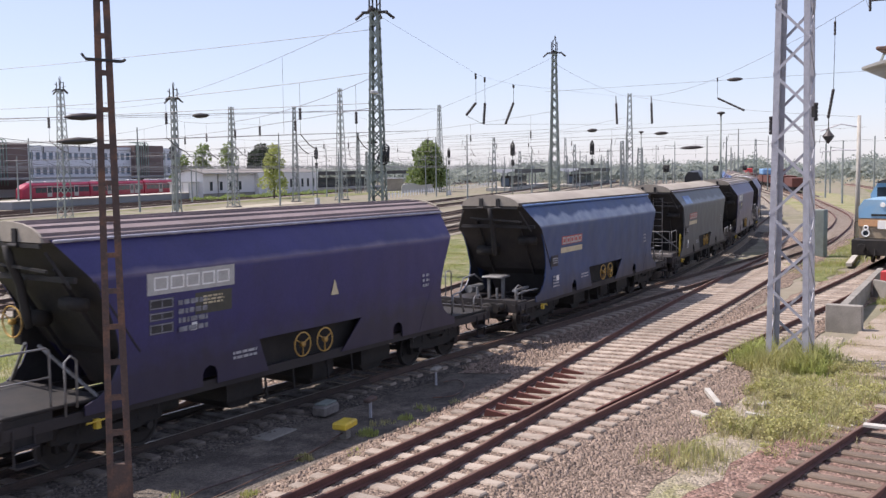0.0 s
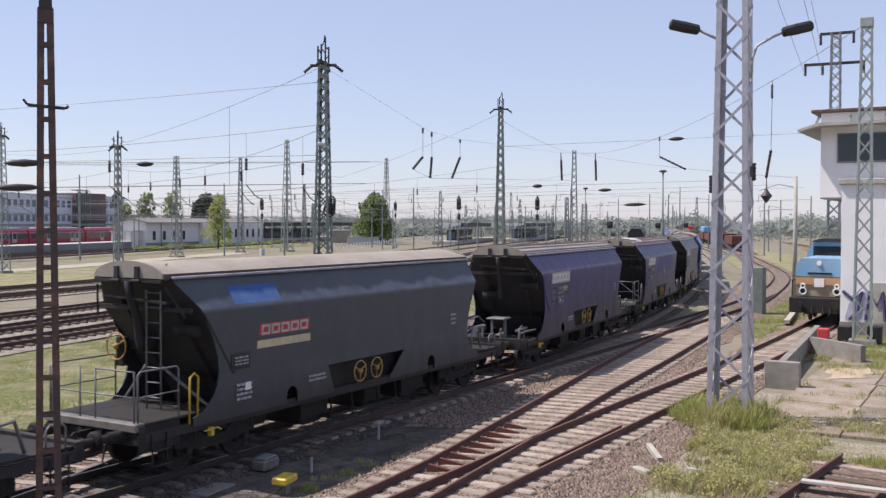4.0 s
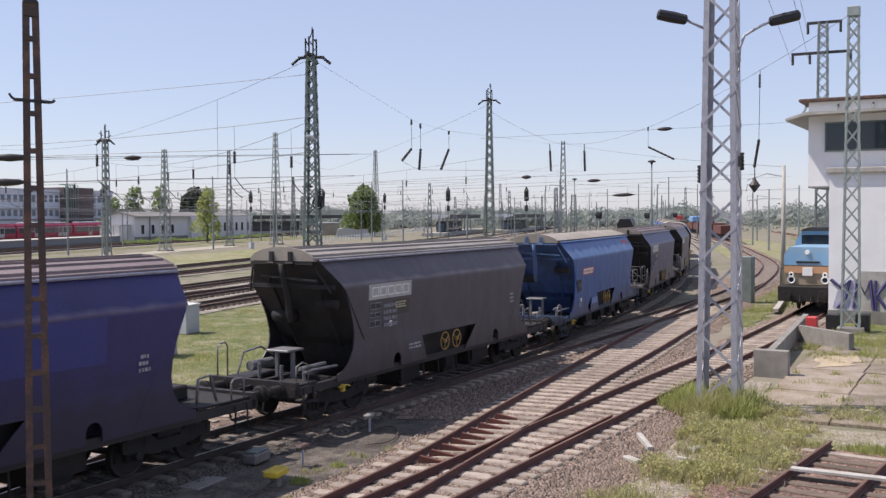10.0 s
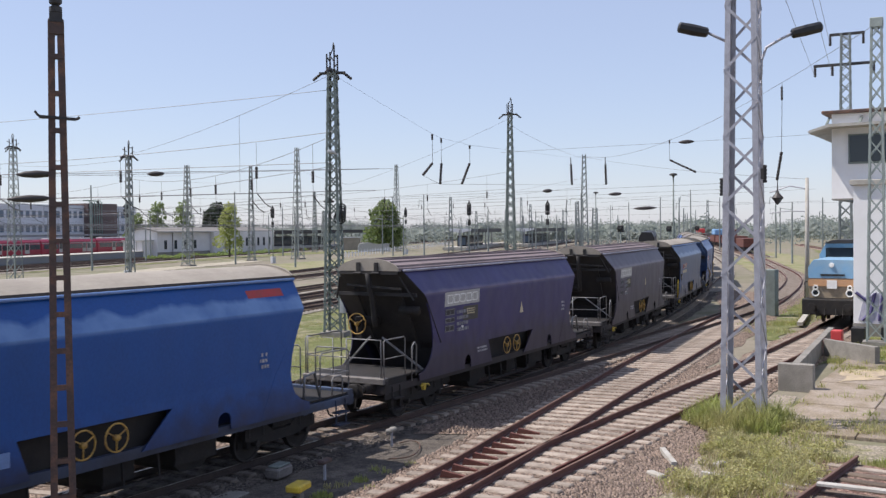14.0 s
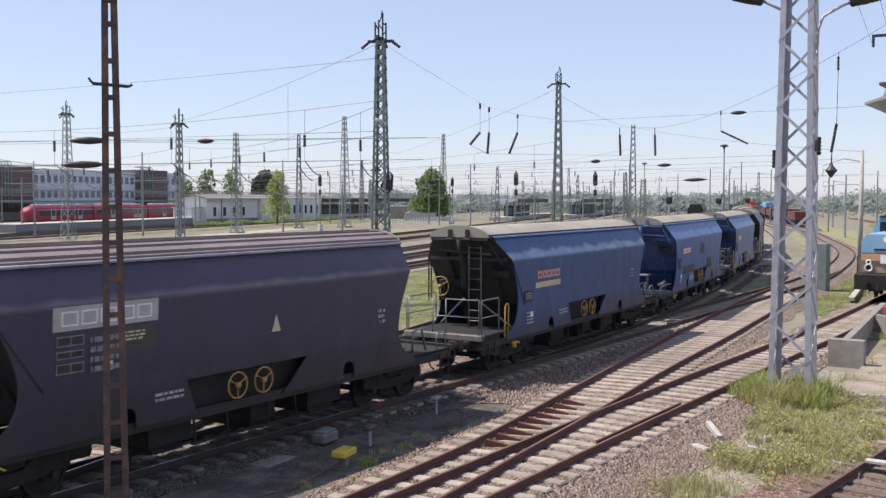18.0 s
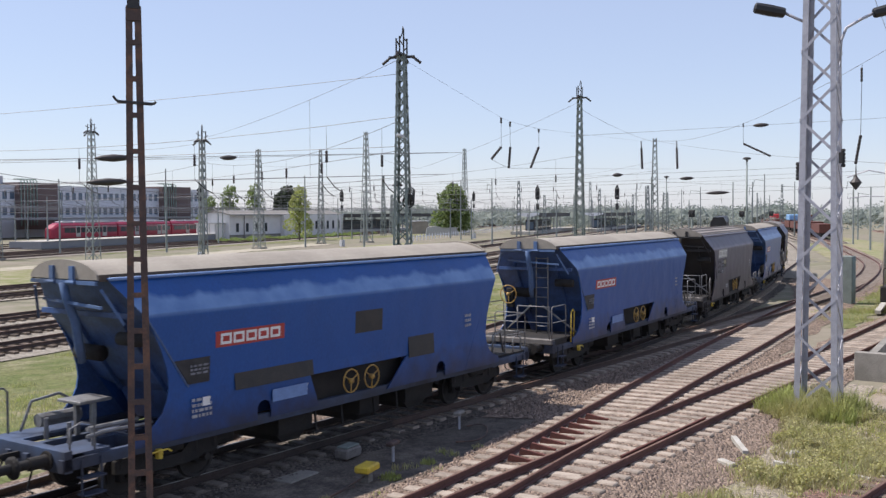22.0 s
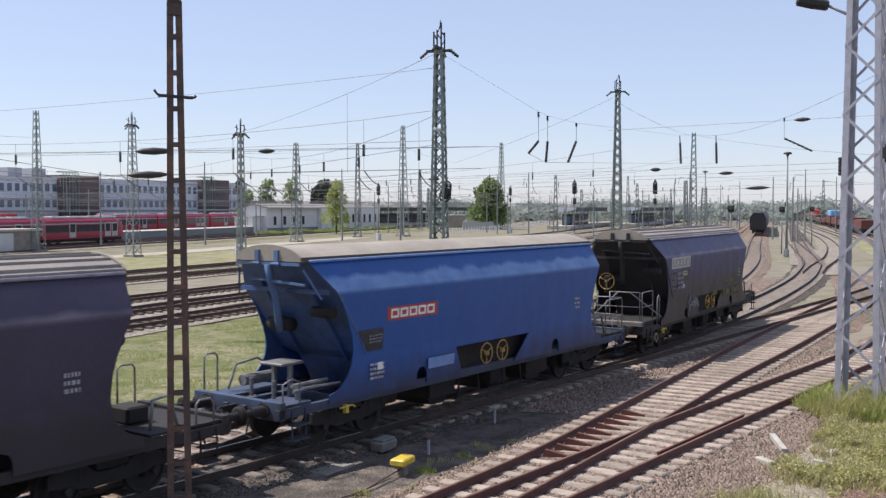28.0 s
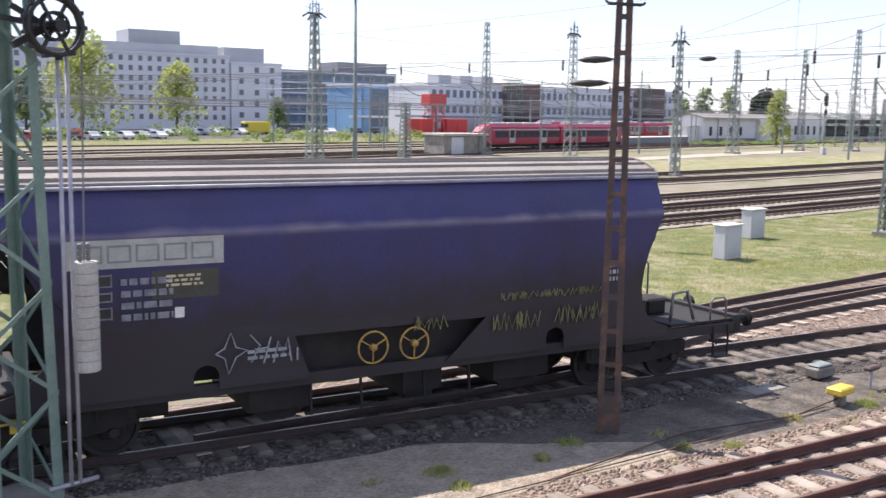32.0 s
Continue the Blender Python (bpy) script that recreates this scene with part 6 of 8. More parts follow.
light_signal(97, 36.1, 5.5, -10, base=False, small=True)
light_signal(129.4, 109.3, 9.0, -10)
light_signal(183.9, 117.8, 9.6, -10)
light_signal(190, 60, 6.2, -10, base=False, small=True)
light_signal(148.2, 43.1, 5.4, -10, base=False, small=True)
light_signal(120, 38.4, 5.4, -10, base=False, small=True)

# small things of the yard
for x, y in ((29.0, 29.0), (35.2, 33.6)):
    c = thing("cable_cabinet", "pale grey cable cabinet standing in the grass", "cabinet", pose(x, y, 0, 0, 0, 10), "cable cabinets")
    part("body", Geo().chamfer(-0.55, 0.55, -0.28, 0.28, GZ, 1.05, 0.02), M["cabinet"], c)
    part("lid", Geo().chamfer(-0.6, 0.6, -0.33, 0.33, 1.05, 1.12, 0.02), M["white"], c)
    part("door", Geo().bbox(-0.5, 0.5, -0.3, -0.28, -0.1, 0.98), M["cabinet"], c)

# ------------------------------------------------------------------ buildings and far things


def spot(az, el, d):
    """A place seen from the bridge at an azimuth, an elevation and a distance."""
    a = radians(az)
    return Vector((d * math.cos(a), d * math.sin(a), CAM_H + d * math.tan(radians(el))))


def window_row(parent, x0, x1, n, z0, z1, y, mat="glass", w=None, depth=0.06, surround=None):
    """Separate windows along a wall that faces -y."""
    step = (x1 - x0) / n
    w = w or step * 0.55
    for k in range(n):
        c = x0 + (k + 0.5) * step
        o = part("window", Geo().bbox(c - w / 2, c + w / 2, y - depth, y + 0.02, z0, z1), M[surround or "white"], parent)
        part("pane", Geo().bbox(c - w / 2 + 0.06, c + w / 2 - 0.06, y - depth - 0.015, y - depth + 0.005, z0 + 0.06, z1 - 0.06), M[mat], o)


# signal tower with its overhanging cabin
tw = thing("signal_tower", "white rendered signal tower with an overhanging glazed cabin", "building", pose(0, 0, 0))
part("shaft", Geo().bbox(54.0, 66, -6, 7.72, GZ - 0.1, 7.3), M["whitewall"], tw)
part("ledge", Geo().chamfer(53.8, 66.2, -6.2, 7.88, 7.3, 7.58, 0.03), M["concrete_light"], tw, "flaking concrete ledge")
part("cabin", Geo().slab([(9.08, 7.05), (9.08, 11.15), (-5, 11.15), (-5, 7.56), (7.75, 7.56), (7.75, 6.7), (9.08, 6.7)], 56.0, 66.0, "x"), M["whitewall"], tw)
part("cabin_underside", Geo().bbox(56.0, 66, 7.72, 9.08, 6.62, 6.7), M["concrete"], tw)
part("cabin_roof", Geo().chamfer(55.7, 66.4, -5.2, 9.55, 11.15, 11.33, 0.04), M["rpole"], tw, "dark brown roof edge")
part("canopy", Geo().slab([(10.05, 10.12), (9.05, 10.38), (4.1, 10.46), (4.1, 10.56), (9.05, 10.54), (10.05, 10.24)], 54.8, 66.5, "x"), M["concrete_light"], tw, "thin projecting sun canopy")
for y in (9.2, 7.6, 5.9, 4.3):
    part("canopy_bracket", Geo().slab([(55.0, 10.5), (56.0, 11.0), (56.0, 10.9), (55.2, 10.5)], y - 0.05, y + 0.05, "y"), M["mast"], tw)
wf = part("window", Geo().bbox(55.93, 56.05, 4.95, 8.25, 8.5, 10.05), M["mast"], tw, "dark strip window")
for y0, y1 in ((5.05, 6.6), (6.68, 8.17)):
    part("pane", Geo().bbox(55.9, 55.94, y0, y1, 8.6, 9.97), M["glass"], wf)
part("doorway", Geo().bbox(53.97, 54.1, 4.25, 6.35, GZ, 2.35), M["concrete_light"], tw, "blocked grey doorway")
g = Geo()
for pts in ([(7.6, 1.9), (7.1, 1.5), (6.7, 1.9), (6.9, 0.9), (7.3, 0.5)], [(6.5, 0.5), (6.35, 1.9), (6.0, 1.2), (5.75, 1.9), (5.6, 0.45)], [(5.45, 0.4), (5.5, 1.9)], [(5.45, 1.15), (4.95, 1.9)], [(5.4, 1.1), (4.9, 0.4)],
            [(4.75, 1.8), (4.2, 1.9), (4.1, 1.4), (4.6, 1.1), (4.5, 0.5), (4.0, 0.45)], [(3.8, 1.9), (3.75, 0.5)], [(3.8, 1.9), (3.2, 1.7), (3.3, 1.2), (3.75, 1.1)]):
    g.tube([(53.965, y, z) for y, z in pts], 0.085, 5)
part("graffiti_fill", Geo().slab([(7.5, 0.5), (7.2, 1.7), (6.2, 2.0), (5.0, 1.75), (4.0, 2.0), (3.1, 1.8), (3.2, 0.6), (4.4, 0.35), (5.8, 0.6), (6.6, 0.35)], 53.972, 53.998, "x"), make_mat("graffiti_fill", (0.40, 0.39, 0.50), 0.7, 0, (0.6, 0.6, 0.62), 2.0, 0.7, 20, 0.1, 0.0), tw, "pale violet sprayed fill")
part("graffiti", g, make_mat("graffiti_violet", (0.06, 0.05, 0.15), 0.6, 0, (0.1, 0.085, 0.2), 3.0, 0.6, 20, 0.1, 0.0), tw, "violet sprayed scribble with no readable word")
part("wall_base", Geo().bbox(53.9, 54.02, -6, 7.74, GZ - 0.1, 0.35), M["concrete"], tw)

ch = thing("brick_stack", "brown brick stack with a small railing beside the tower", "chimney", pose(0, 0, 0))
part("stack", Geo().bbox(55.0, 58, 1.4, 4.35, 7.58, 13.5), M["brick"], ch)
part("cap", Geo().chamfer(54.9, 58.1, 1.3, 4.45, 13.5, 13.75, 0.03), M["rpole"], ch)
g = Geo()
for y in (1.5, 2.9, 4.3):
    g.beam((54.98, y, 14.2), (54.98, y, 15.2), 0.04)
g.beam((54.98, 1.5, 15.2), (54.98, 4.3, 15.2), 0.04)
g.beam((54.98, 1.5, 14.7), (54.98, 4.3, 14.7), 0.03)
part("roof_railing", g, M["galv"], ch)
for k in range(22):
    part("brick_course", Geo().bbox(54.985, 55.0, 1.4, 4.35, 7.7 + k * 0.26, 7.9 + k * 0.26), M["brick"], ch)

tm = thing("catenary_mast", "slender galvanised lattice mast before the tower", "mast", pose(49.6, 6.1, 0, 0, 0, 4), "catenary masts")
lattice(tm, 14.8, 0.86, 0.5, M["mast_light"], 0.09, 17, 0.05)
part("top_box", Geo().chamfer(-0.28, 0.28, -0.28, 0.28, 14.3, 14.75, 0.03), M["mast_light"], tm)
foot(tm, 1.2)
for dy, zz in ((0.55, 0.5), (-0.75, 0.55)):
    single("black_bin", Geo().chamfer(-0.35, 0.35, -0.3, 0.3, GZ, zz, 0.03), M["black"], "black box at the foot of the mast", "box", pose(50.3, 6.4 + dy, 0))
tm2 = thing("power_line_mast", "lattice power line mast with two crossarms behind the tower", "mast", pose(78.0, 11.7, 0, 0, 0, 4))
lattice(tm2, 19.55, 1.0, 0.7, M["mast_far"], 0.12, 22, 0.06)
for y0, y1, z in ((-1.3, 1.1, 19.25), (-2.0, 2.2, 17.05)):
    part("crossarm", Geo().beam((0, y0, z), (0, y1, z), 0.14, 0.2), M["dark"], tm2)
for y, z in ((1.05, 19.25), (-1.2, 19.25), (2.1, 17.05), (0.9, 17.05), (-1.9, 17.05)):
    g = Geo()
    insulator_geo(g, (0, y, z), (0, y, z - 0.8), 0.1, 5)
    part("insulator", g, M["insul"], tm2)
for y, z in ((2.1, 15.9), (0.9, 15.9), (1.05, 18.1)):
    wire([(78, 11.7 + y, z + 0.35), (49, 8.0 + y, z + 0.35), (0, 1.7 + y, z + 0.6), (-50, -4.7 + y, z + 1)], 0.013, "thin power line towards the bridge")

# concrete retaining walls, buffer end and slabs
single("retaining_wall", Geo().slab([(35.6, 7.2), (50.5, 8.35), (50.5, 8.1), (35.6, 6.95)], GZ - 0.2, 0.42, "z"), M["concrete"], "weathered concrete retaining wall beside the track", "wall")
single("retaining_wall", Geo().slab([(45.2, 7.6), (44.85, 7.6), (42.65, 5.3), (42.95, 5.15)], GZ - 0.2, 0.45, "z"), M["concrete"], "weathered concrete return wall", "wall")
single("concrete_block", Geo().chamfer(35.0, 35.35, 6.25, 7.4, GZ - 0.1, 0.62, 0.02), M["concrete"], "upright concrete end block", "block")
single("red_box", Geo().chamfer(45.7, 46.2, 7.0, 7.45, GZ, 0.75, 0.03), M["container_red"], "red plastic box behind the wall", "box")
slab_rnd = random.Random(3)
ps = thing("paved_pad", "old cracked concrete pad with weeds in its joints", "pavement", kind="structure")
for i in range(7):
    for j in range(4):
        u0, v0 = 27.8 + i * 2.3, 6.2 - j * 2.3 + i * 0.05
        if slab_rnd.random() < 0.1:
            continue
        d = slab_rnd.uniform(-0.02, 0.03)
        g = Geo().chamfer(u0 + 0.01, u0 + 2.28, v0 - 2.28, v0 - 0.01, GZ - 0.25, GZ + 0.045 + d, 0.02)
        part("paving_slab", g, M["pad"], ps)
patch("sand_spill", [(37.2, 6.0), (40, 6.1), (41, 5.2), (39.5, 4.1), (37.4, 4.9)], GZ + 0.085, ground_mat("yellow_sand", [(0.40, 0.33, 0.23), (0.33, 0.27, 0.2), (0.46, 0.37, 0.25)], (0.6, 3), 0.4, 20), "spilled yellow sand on the pad", 1.3, 0.25)
patch("verge", [(14, 8.2), (26, 7.9), (34, 7.3), (34, 6.5), (27.6, 6.0), (27.0, 1.0), (25.2, -3), (14, -3), (8, 5), (8, 8)], GZ - 0.03, M["verge"], "dry weedy verge beside the siding", 0.4)
patch("verge", [(38, 7.6), (54, 8.3), (54, 3), (46, 2), (43, 4.5), (44.2, 7)], GZ - 0.02, M["grass"], "weedy ground before the tower", 0.4)
patch("verge", [(50, 10.6), (74, 12.4), (90, 16), (78, 15), (62, 13.2), (50, 11.8)], GZ - 0.02, M["grass"], "weedy strip between two tracks", 0.4)
patch("verge", [(6, 8.1), (20, 8.0), (34, 7.9), (52, 7.65), (52, 7.2), (34, 7.4), (27, 7.2), (20, 6.6), (14, 6.0), (6, 6.2)], GZ - 0.022, M["ballast"], "stony edge of the shunting track", 0.3)
patch("verge", [(86, 19.2), (100, 22.6), (130, 31), (170, 44), (215, 58), (230, 52), (190, 36), (140, 22), (105, 14.5), (84, 14)], GZ - 0.025, M["drygrass"], "thin dry grass between the far curves", 1.0, 2.0)
patch("verge", [(100, 12.5), (150, 22), (260, 48), (300, 40), (200, 6), (110, 4)], GZ - 0.024, M["grass"], "rough grass beyond the curve", 1.2, 2.5)
single("kerb_beam", Geo().beam((57, 10.9, -0.1), (75, 13.2, -0.1), 0.3, 0.18), M["concrete_light"], "long pale concrete edge beam", "kerb")
for x, y, r in ((25.2, 6.6, 30), (23.4, 6.2, -10), (22.0, 5.2, 70), (24.3, 4.4, 20), (21.6, 7.2, 45), (22.5, 4.0, 160)):
    single("concrete_rubble", Geo().chamfer(-0.35, 0.35, -0.09, 0.09, GZ - 0.1, GZ + 0.07, 0.03), M["concrete_light"], "broken pale concrete piece in the weeds", "rubble", pose(x, y, 0, 0, 4, r), "rubble")

gb = thing("relay_box", "grey upright relay box beside the crossing track", "cabinet", pose(63.5, 13.95, 0))
part("body", Geo().chamfer(-0.5, 0.5, -0.45, 0.45, GZ, 2.6, 0.03), M["mast"], gb)
wp = thing("catenary_post", "white concrete catenary post with a bracket arm", "post", pose(74.5, 13.75, 0))
part("post", Geo().tube([(0, 0, GZ), (0, 0, 8.7)], [0.19, 0.12], 10), M["concrete_light"], wp, smooth=True)
part("bracket", Geo().tube([(0, 0, 7.9), (0, 1.2, 8.15), (0, 2.6, 7.7)], 0.05, 6), M["galv"], wp)
part("bracket", Geo().tube([(0, 0, 6.3), (0, 1.4, 6.35), (0, 2.6, 6.2)], 0.04, 6), M["galv"], wp)

# point machine, yellow box and posts beside the wagon track
yb = thing("point_lamp_box", "yellow box on a short stand beside the track", "track box", pose(16.15, 13.0, 0, 0, 0, 12))
part("lid", Geo().chamfer(-0.28, 0.28, -0.17, 0.17, -0.08, 0.07, 0.03), M["yellow"], yb)
part("stand", Geo().box((0, 0, -0.2), (0.2, 0.16, 0.28)), M["concrete"], yb)
pm = thing("point_machine", "grey cast point machine beside the sleepers", "track box", pose(17.45, 14.6, 0, 0, 0, 8))
part("body", Geo().chamfer(-0.32, 0.32, -0.18, 0.18, GZ, -0.03, 0.04), M["worn_edge"], pm)
part("cover", Geo().chamfer(-0.26, 0.26, -0.15, 0.15, -0.03, 0.02, 0.02), M["mast"], pm)
for x, y in ((21.3, 14.1), (17.7, 13.5)):
    mp_ = thing("marker_stub", "small pale marker stub beside the track", "marker", pose(x, y, 0, 0, 0, 10), "marker stubs")
    part("post", Geo().cyl((0, 0, GZ), (0, 0, 0.1), 0.035, 8), M["galv"], mp_)
    part("head", Geo().chamfer(-0.2, 0.2, -0.09, 0.09, 0.1, 0.2, 0.03), M["concrete"] if y > 14 else M["rpole"], mp_)
for pts in ([(p.x, p.y, GZ + 0.03) for p in smooth_line([(19.95, 13.3), (20.4, 13.0), (21.36, 13.29), (22.0, 13.88), (21.6, 14.06)], 0.12)], [(8.5, 12.1, GZ + 0.01), (12.0, 12.9, GZ + 0.03), (14.5, 12.7, GZ + 0.04), (16.1, 13.0, GZ + 0.1)]):
    single("ground_cable", Geo().tube(pts, 0.016, 6), M["rpole"], "dark cable lying on the dirt", "cable", smooth=True)
single("ground_pipe", Geo().tube([(6, 11.9, GZ), (10, 12.2, GZ + 0.03), (13.2, 12.55, GZ + 0.03), (15.6, 12.9, GZ + 0.02)], 0.012, 8), M["rpole"], "dark buried conduit along the dirt", "pipe", smooth=True)
for u, v in ((15.6, 14.55),):
    single("duct_cover", Geo().chamfer(-0.5, 0.5, -0.3, 0.3, GZ - 0.1, GZ + 0.0, 0.02), M["concrete"], "concrete duct cover beside the track", "cover", pose(u, v, 0, 0, 0, 6), "duct covers")
# rail chairs and check rail at the frog of the crossing tracks
for k in range(9):
    u = 18.8 + k * 0.62
    v = 11.22 + (u - 18.8) * 0.115
    g = Geo().slab([(0, -0.16), (0.62, -0.16), (0.62, -0.12), (0.05, -0.01)], -0.05, 0.05, "y")
    single("rail_brace", g, M["rust"], "red-rusted cast rail brace on a sleeper", "rail brace", pose(u, v - 0.05, 0, 0, 0, -75), "rail braces")
for line, d0, d1 in ((LINE_B, 19.5, 25.5),):
    pts = [p + Vector((0, -G + 0.16, 0)) for p in line if d0 <= p.x <= d1]
    single("check_rail", rail_geo(pts, 0.06), M["rust"], "red-rusted short check rail beside the frog", "rail")
frame_ladder = thing("wire_frame_post", "rusty twin post frame in the grass", "post", pose(45.4, 30.5, 0, 0, 0, 20))
for s in (-0.28, 0.28):
    part("upright", Geo().beam((s, 0, GZ), (s, 0, 1.9), 0.07), M["rpole"], frame_ladder)
for z in (0.5, 1.2, 1.75):
    part("rung", Geo().beam((-0.28, 0, z), (0.28, 0, z), 0.05), M["rpole"], frame_ladder)

single("white_plank", Geo().beam((21.5, 3.75, -0.005), (21.52, 1.7, -0.005), 0.22, 0.05), M["concrete_light"], "pale plank lying across the siding", "plank")

# concrete hut by the far tracks
hut = thing("relay_hut", "grey concrete relay hut with a pale door", "hut", pose(64, 115, 0, 0, 0, 8))
part("wall", Geo().bbox(0, 7.2, 0, 4.5, GZ, 2.3), M["concrete"], hut)
part("roof", Geo().chamfer(-0.25, 7.45, -0.25, 4.75, 2.3, 2.6, 0.04), M["concrete_light"], hut)
part("door", Geo().bbox(1.2, 3.2, -0.06, 0.02, GZ, 2.1), M["cabinet"], hut)

# long low house behind the yard
hs = thing("low_house", "long single-storey white house with a shallow brown roof", "house", pose(156.0, 164.3, GZ, 0, 0, 9))
part("wall", Geo().slab([(0, 0), (0, 5.3), (3.9, 6.15), (7.8, 5.3), (7.8, 0)], 0, 46.5, "x"), M["house_wall"], hs)
part("roof", Geo().slab([(-0.7, 5.22), (-0.7, 5.5), (3.9, 6.45), (8.5, 5.5), (8.5, 5.22), (3.9, 6.17)], -0.5, 47.0, "x"), M["house_roof"], hs)
part("gutter", Geo().tube([(-0.5, -0.76, 5.3), (47.0, -0.76, 5.3)], 0.11, 6), M["plate"], hs)
window_row(hs, 1.0, 15.5, 4, 1.5, 3.5, 0, w=1.0, surround="house_roof")
part("plinth", Geo().bbox(-0.05, 46.55, -0.08, 0, 0, 0.9), M["concrete"], hs)
part("return_wall", Geo().bbox(19.6, 46.5, -1.2, -0.02, 0, 5.25), M["house_wall"], hs)
window_row(hs, 27.0, 45.5, 7, 1.7, 3.8, -1.2, w=0.95, surround="house_roof")
for x in (5.2, 12.5, 24, 36):
    part("downpipe", Geo().cyl((x, -1.35 if x > 19 else -0.15, 0), (x, -1.35 if x > 19 else -0.15, 5.3), 0.1, 6), M["house_roof"], hs)
po = part("porch", Geo().bbox(-3.2, -0.02, 1.2, 6.6, 0, 3.4), M["house_wall"], hs, "low white porch at the end of the house")
part("porch_roof", Geo().slab([(0.9, 3.4), (0.9, 3.6), (6.9, 3.6), (6.9, 3.4)], -3.5, -0.02, "x"), M["plate"], po)
for k in range(4):
    part("porch_post", Geo().bbox(-3.28, -3.2, 1.3 + k * 1.65, 1.5 + k * 1.65, 0, 3.4), M["plate"], po)

# platform, canopies
pf = thing("station_platform", "long station platform with a dark wall", "platform", pose(100, 146, 0, 0, 0, 20), kind="structure")
part("wall", Geo().bbox(-4, 60, 0, 6, GZ, 0.9), M["town_dark"], pf)
part("deck", Geo().bbox(-4, 60, -0.15, 6, 0.9, 1.0), M["concrete_light"], pf)


def canopy(x, y, yaw, L, W, h, label):
    c = thing("platform_canopy", label, "canopy", pose(x, y, 0, 0, 0, yaw), "platform canopies")
    part("roof", Geo().slab([(0, h), (W / 2, h - 0.35), (W, h), (W, h + 0.3), (0, h + 0.3)], 0, L, "x"), M["town_white"], c)
    part("fascia", Geo().bbox(0, L, -0.08, 0, h - 0.75, h + 0.32), M["dark"], c)
    n = max(2, int(L / 6))
    for k in range(n + 1):
        part("column", Geo().beam((L * k / n, W / 2, 0), (L * k / n, W / 2, h), 0.28), M["town_dark"], c)
    part("soffit", Geo().slab([(0.1, h - 0.02), (W / 2, h - 0.38), (W - 0.1, h - 0.02), (W / 2, h - 0.45)], 0.2, L - 0.2, "x"), M["town_dark"], c)
    part("end_fascia", Geo().slab([(0, h - 0.2), (W / 2, h - 0.75), (W, h - 0.2), (W, h + 0.34), (0, h + 0.34)], -0.1, -0.02, "x"), M["town_white"], c, "white butterfly-shaped end board")
    sh = part("shelter", Geo().bbox(L * 0.05, L * 0.55, W * 0.3, W * 0.7, 0.55, 3.4), M["dark"], c, "dark glazed waiting shelter")
    for k in range(6):
        a = L * (0.06 + 0.08 * k)
        part("pane", Geo().bbox(a, a + L * 0.07, W * 0.3 - 0.05, W * 0.3 + 0.02, 1.2, 2.9), M["glass"], sh)
    part("end_pane", Geo().bbox(L * 0.05 - 0.05, L * 0.05 + 0.02, W * 0.33, W * 0.67, 0.9, 2.9), M["glass_blue"], sh)
    part("platform", Geo().bbox(-8, L + 14, 0, W, GZ, 0.55), M["concrete_light"], c)


canopy(222, 187, 8, 60, 7, 4.9, "long dark-edged platform canopy by the house")
canopy(228.4, 126.1, 19, 55, 6, 4.9, "short platform canopy with dark fascia")
canopy(271.5, 128.3, 16.5, 80, 6, 4.9, "short platform canopy with dark fascia")


ki = thing("kiosk", "beige box-shaped kiosk behind a low fence", "kiosk", pose(221.6, 160, GZ, 0, 0, -53))
part("wall", Geo().bbox(-2.6, 2.6, 0, 3.0, 0, 3.3), M["roof_tan"], ki)
part("roof", Geo().chamfer(-2.8, 2.8, -0.2, 3.2, 3.3, 3.5, 0.03), M["town_white"], ki)
single("site_tarpaulin", Geo().slab([(-4.2, 0), (-3.8, 1.9), (-1.5, 2.3), (1.0, 1.8), (3.6, 2.0), (4.2, 0)], -1.0, 1.0, "y"), M["plate"], "pale blue-grey tarpaulin over a stack", "tarpaulin", pose(208.5, 143.2, GZ, 0, 0, -53))
fe = thing("picket_fence", "low white picket fence beside the far tracks", "fence", pose(0, 0, 0))
f0, f1 = Vector((160, 117.5, 0)), Vector((296, 170.8, 0))
for k in range(56):
    q = f0.lerp(f1, k / 55)
    part("picket", Geo().box((q.x, q.y, GZ + 0.6), (0.18, 0.12, 1.2)), M["town_white"], fe)
part("rail", Geo().beam((160, 117.5, 0.5), (296, 170.8, 0.5), 0.06, 0.1), M["town_white"], fe)


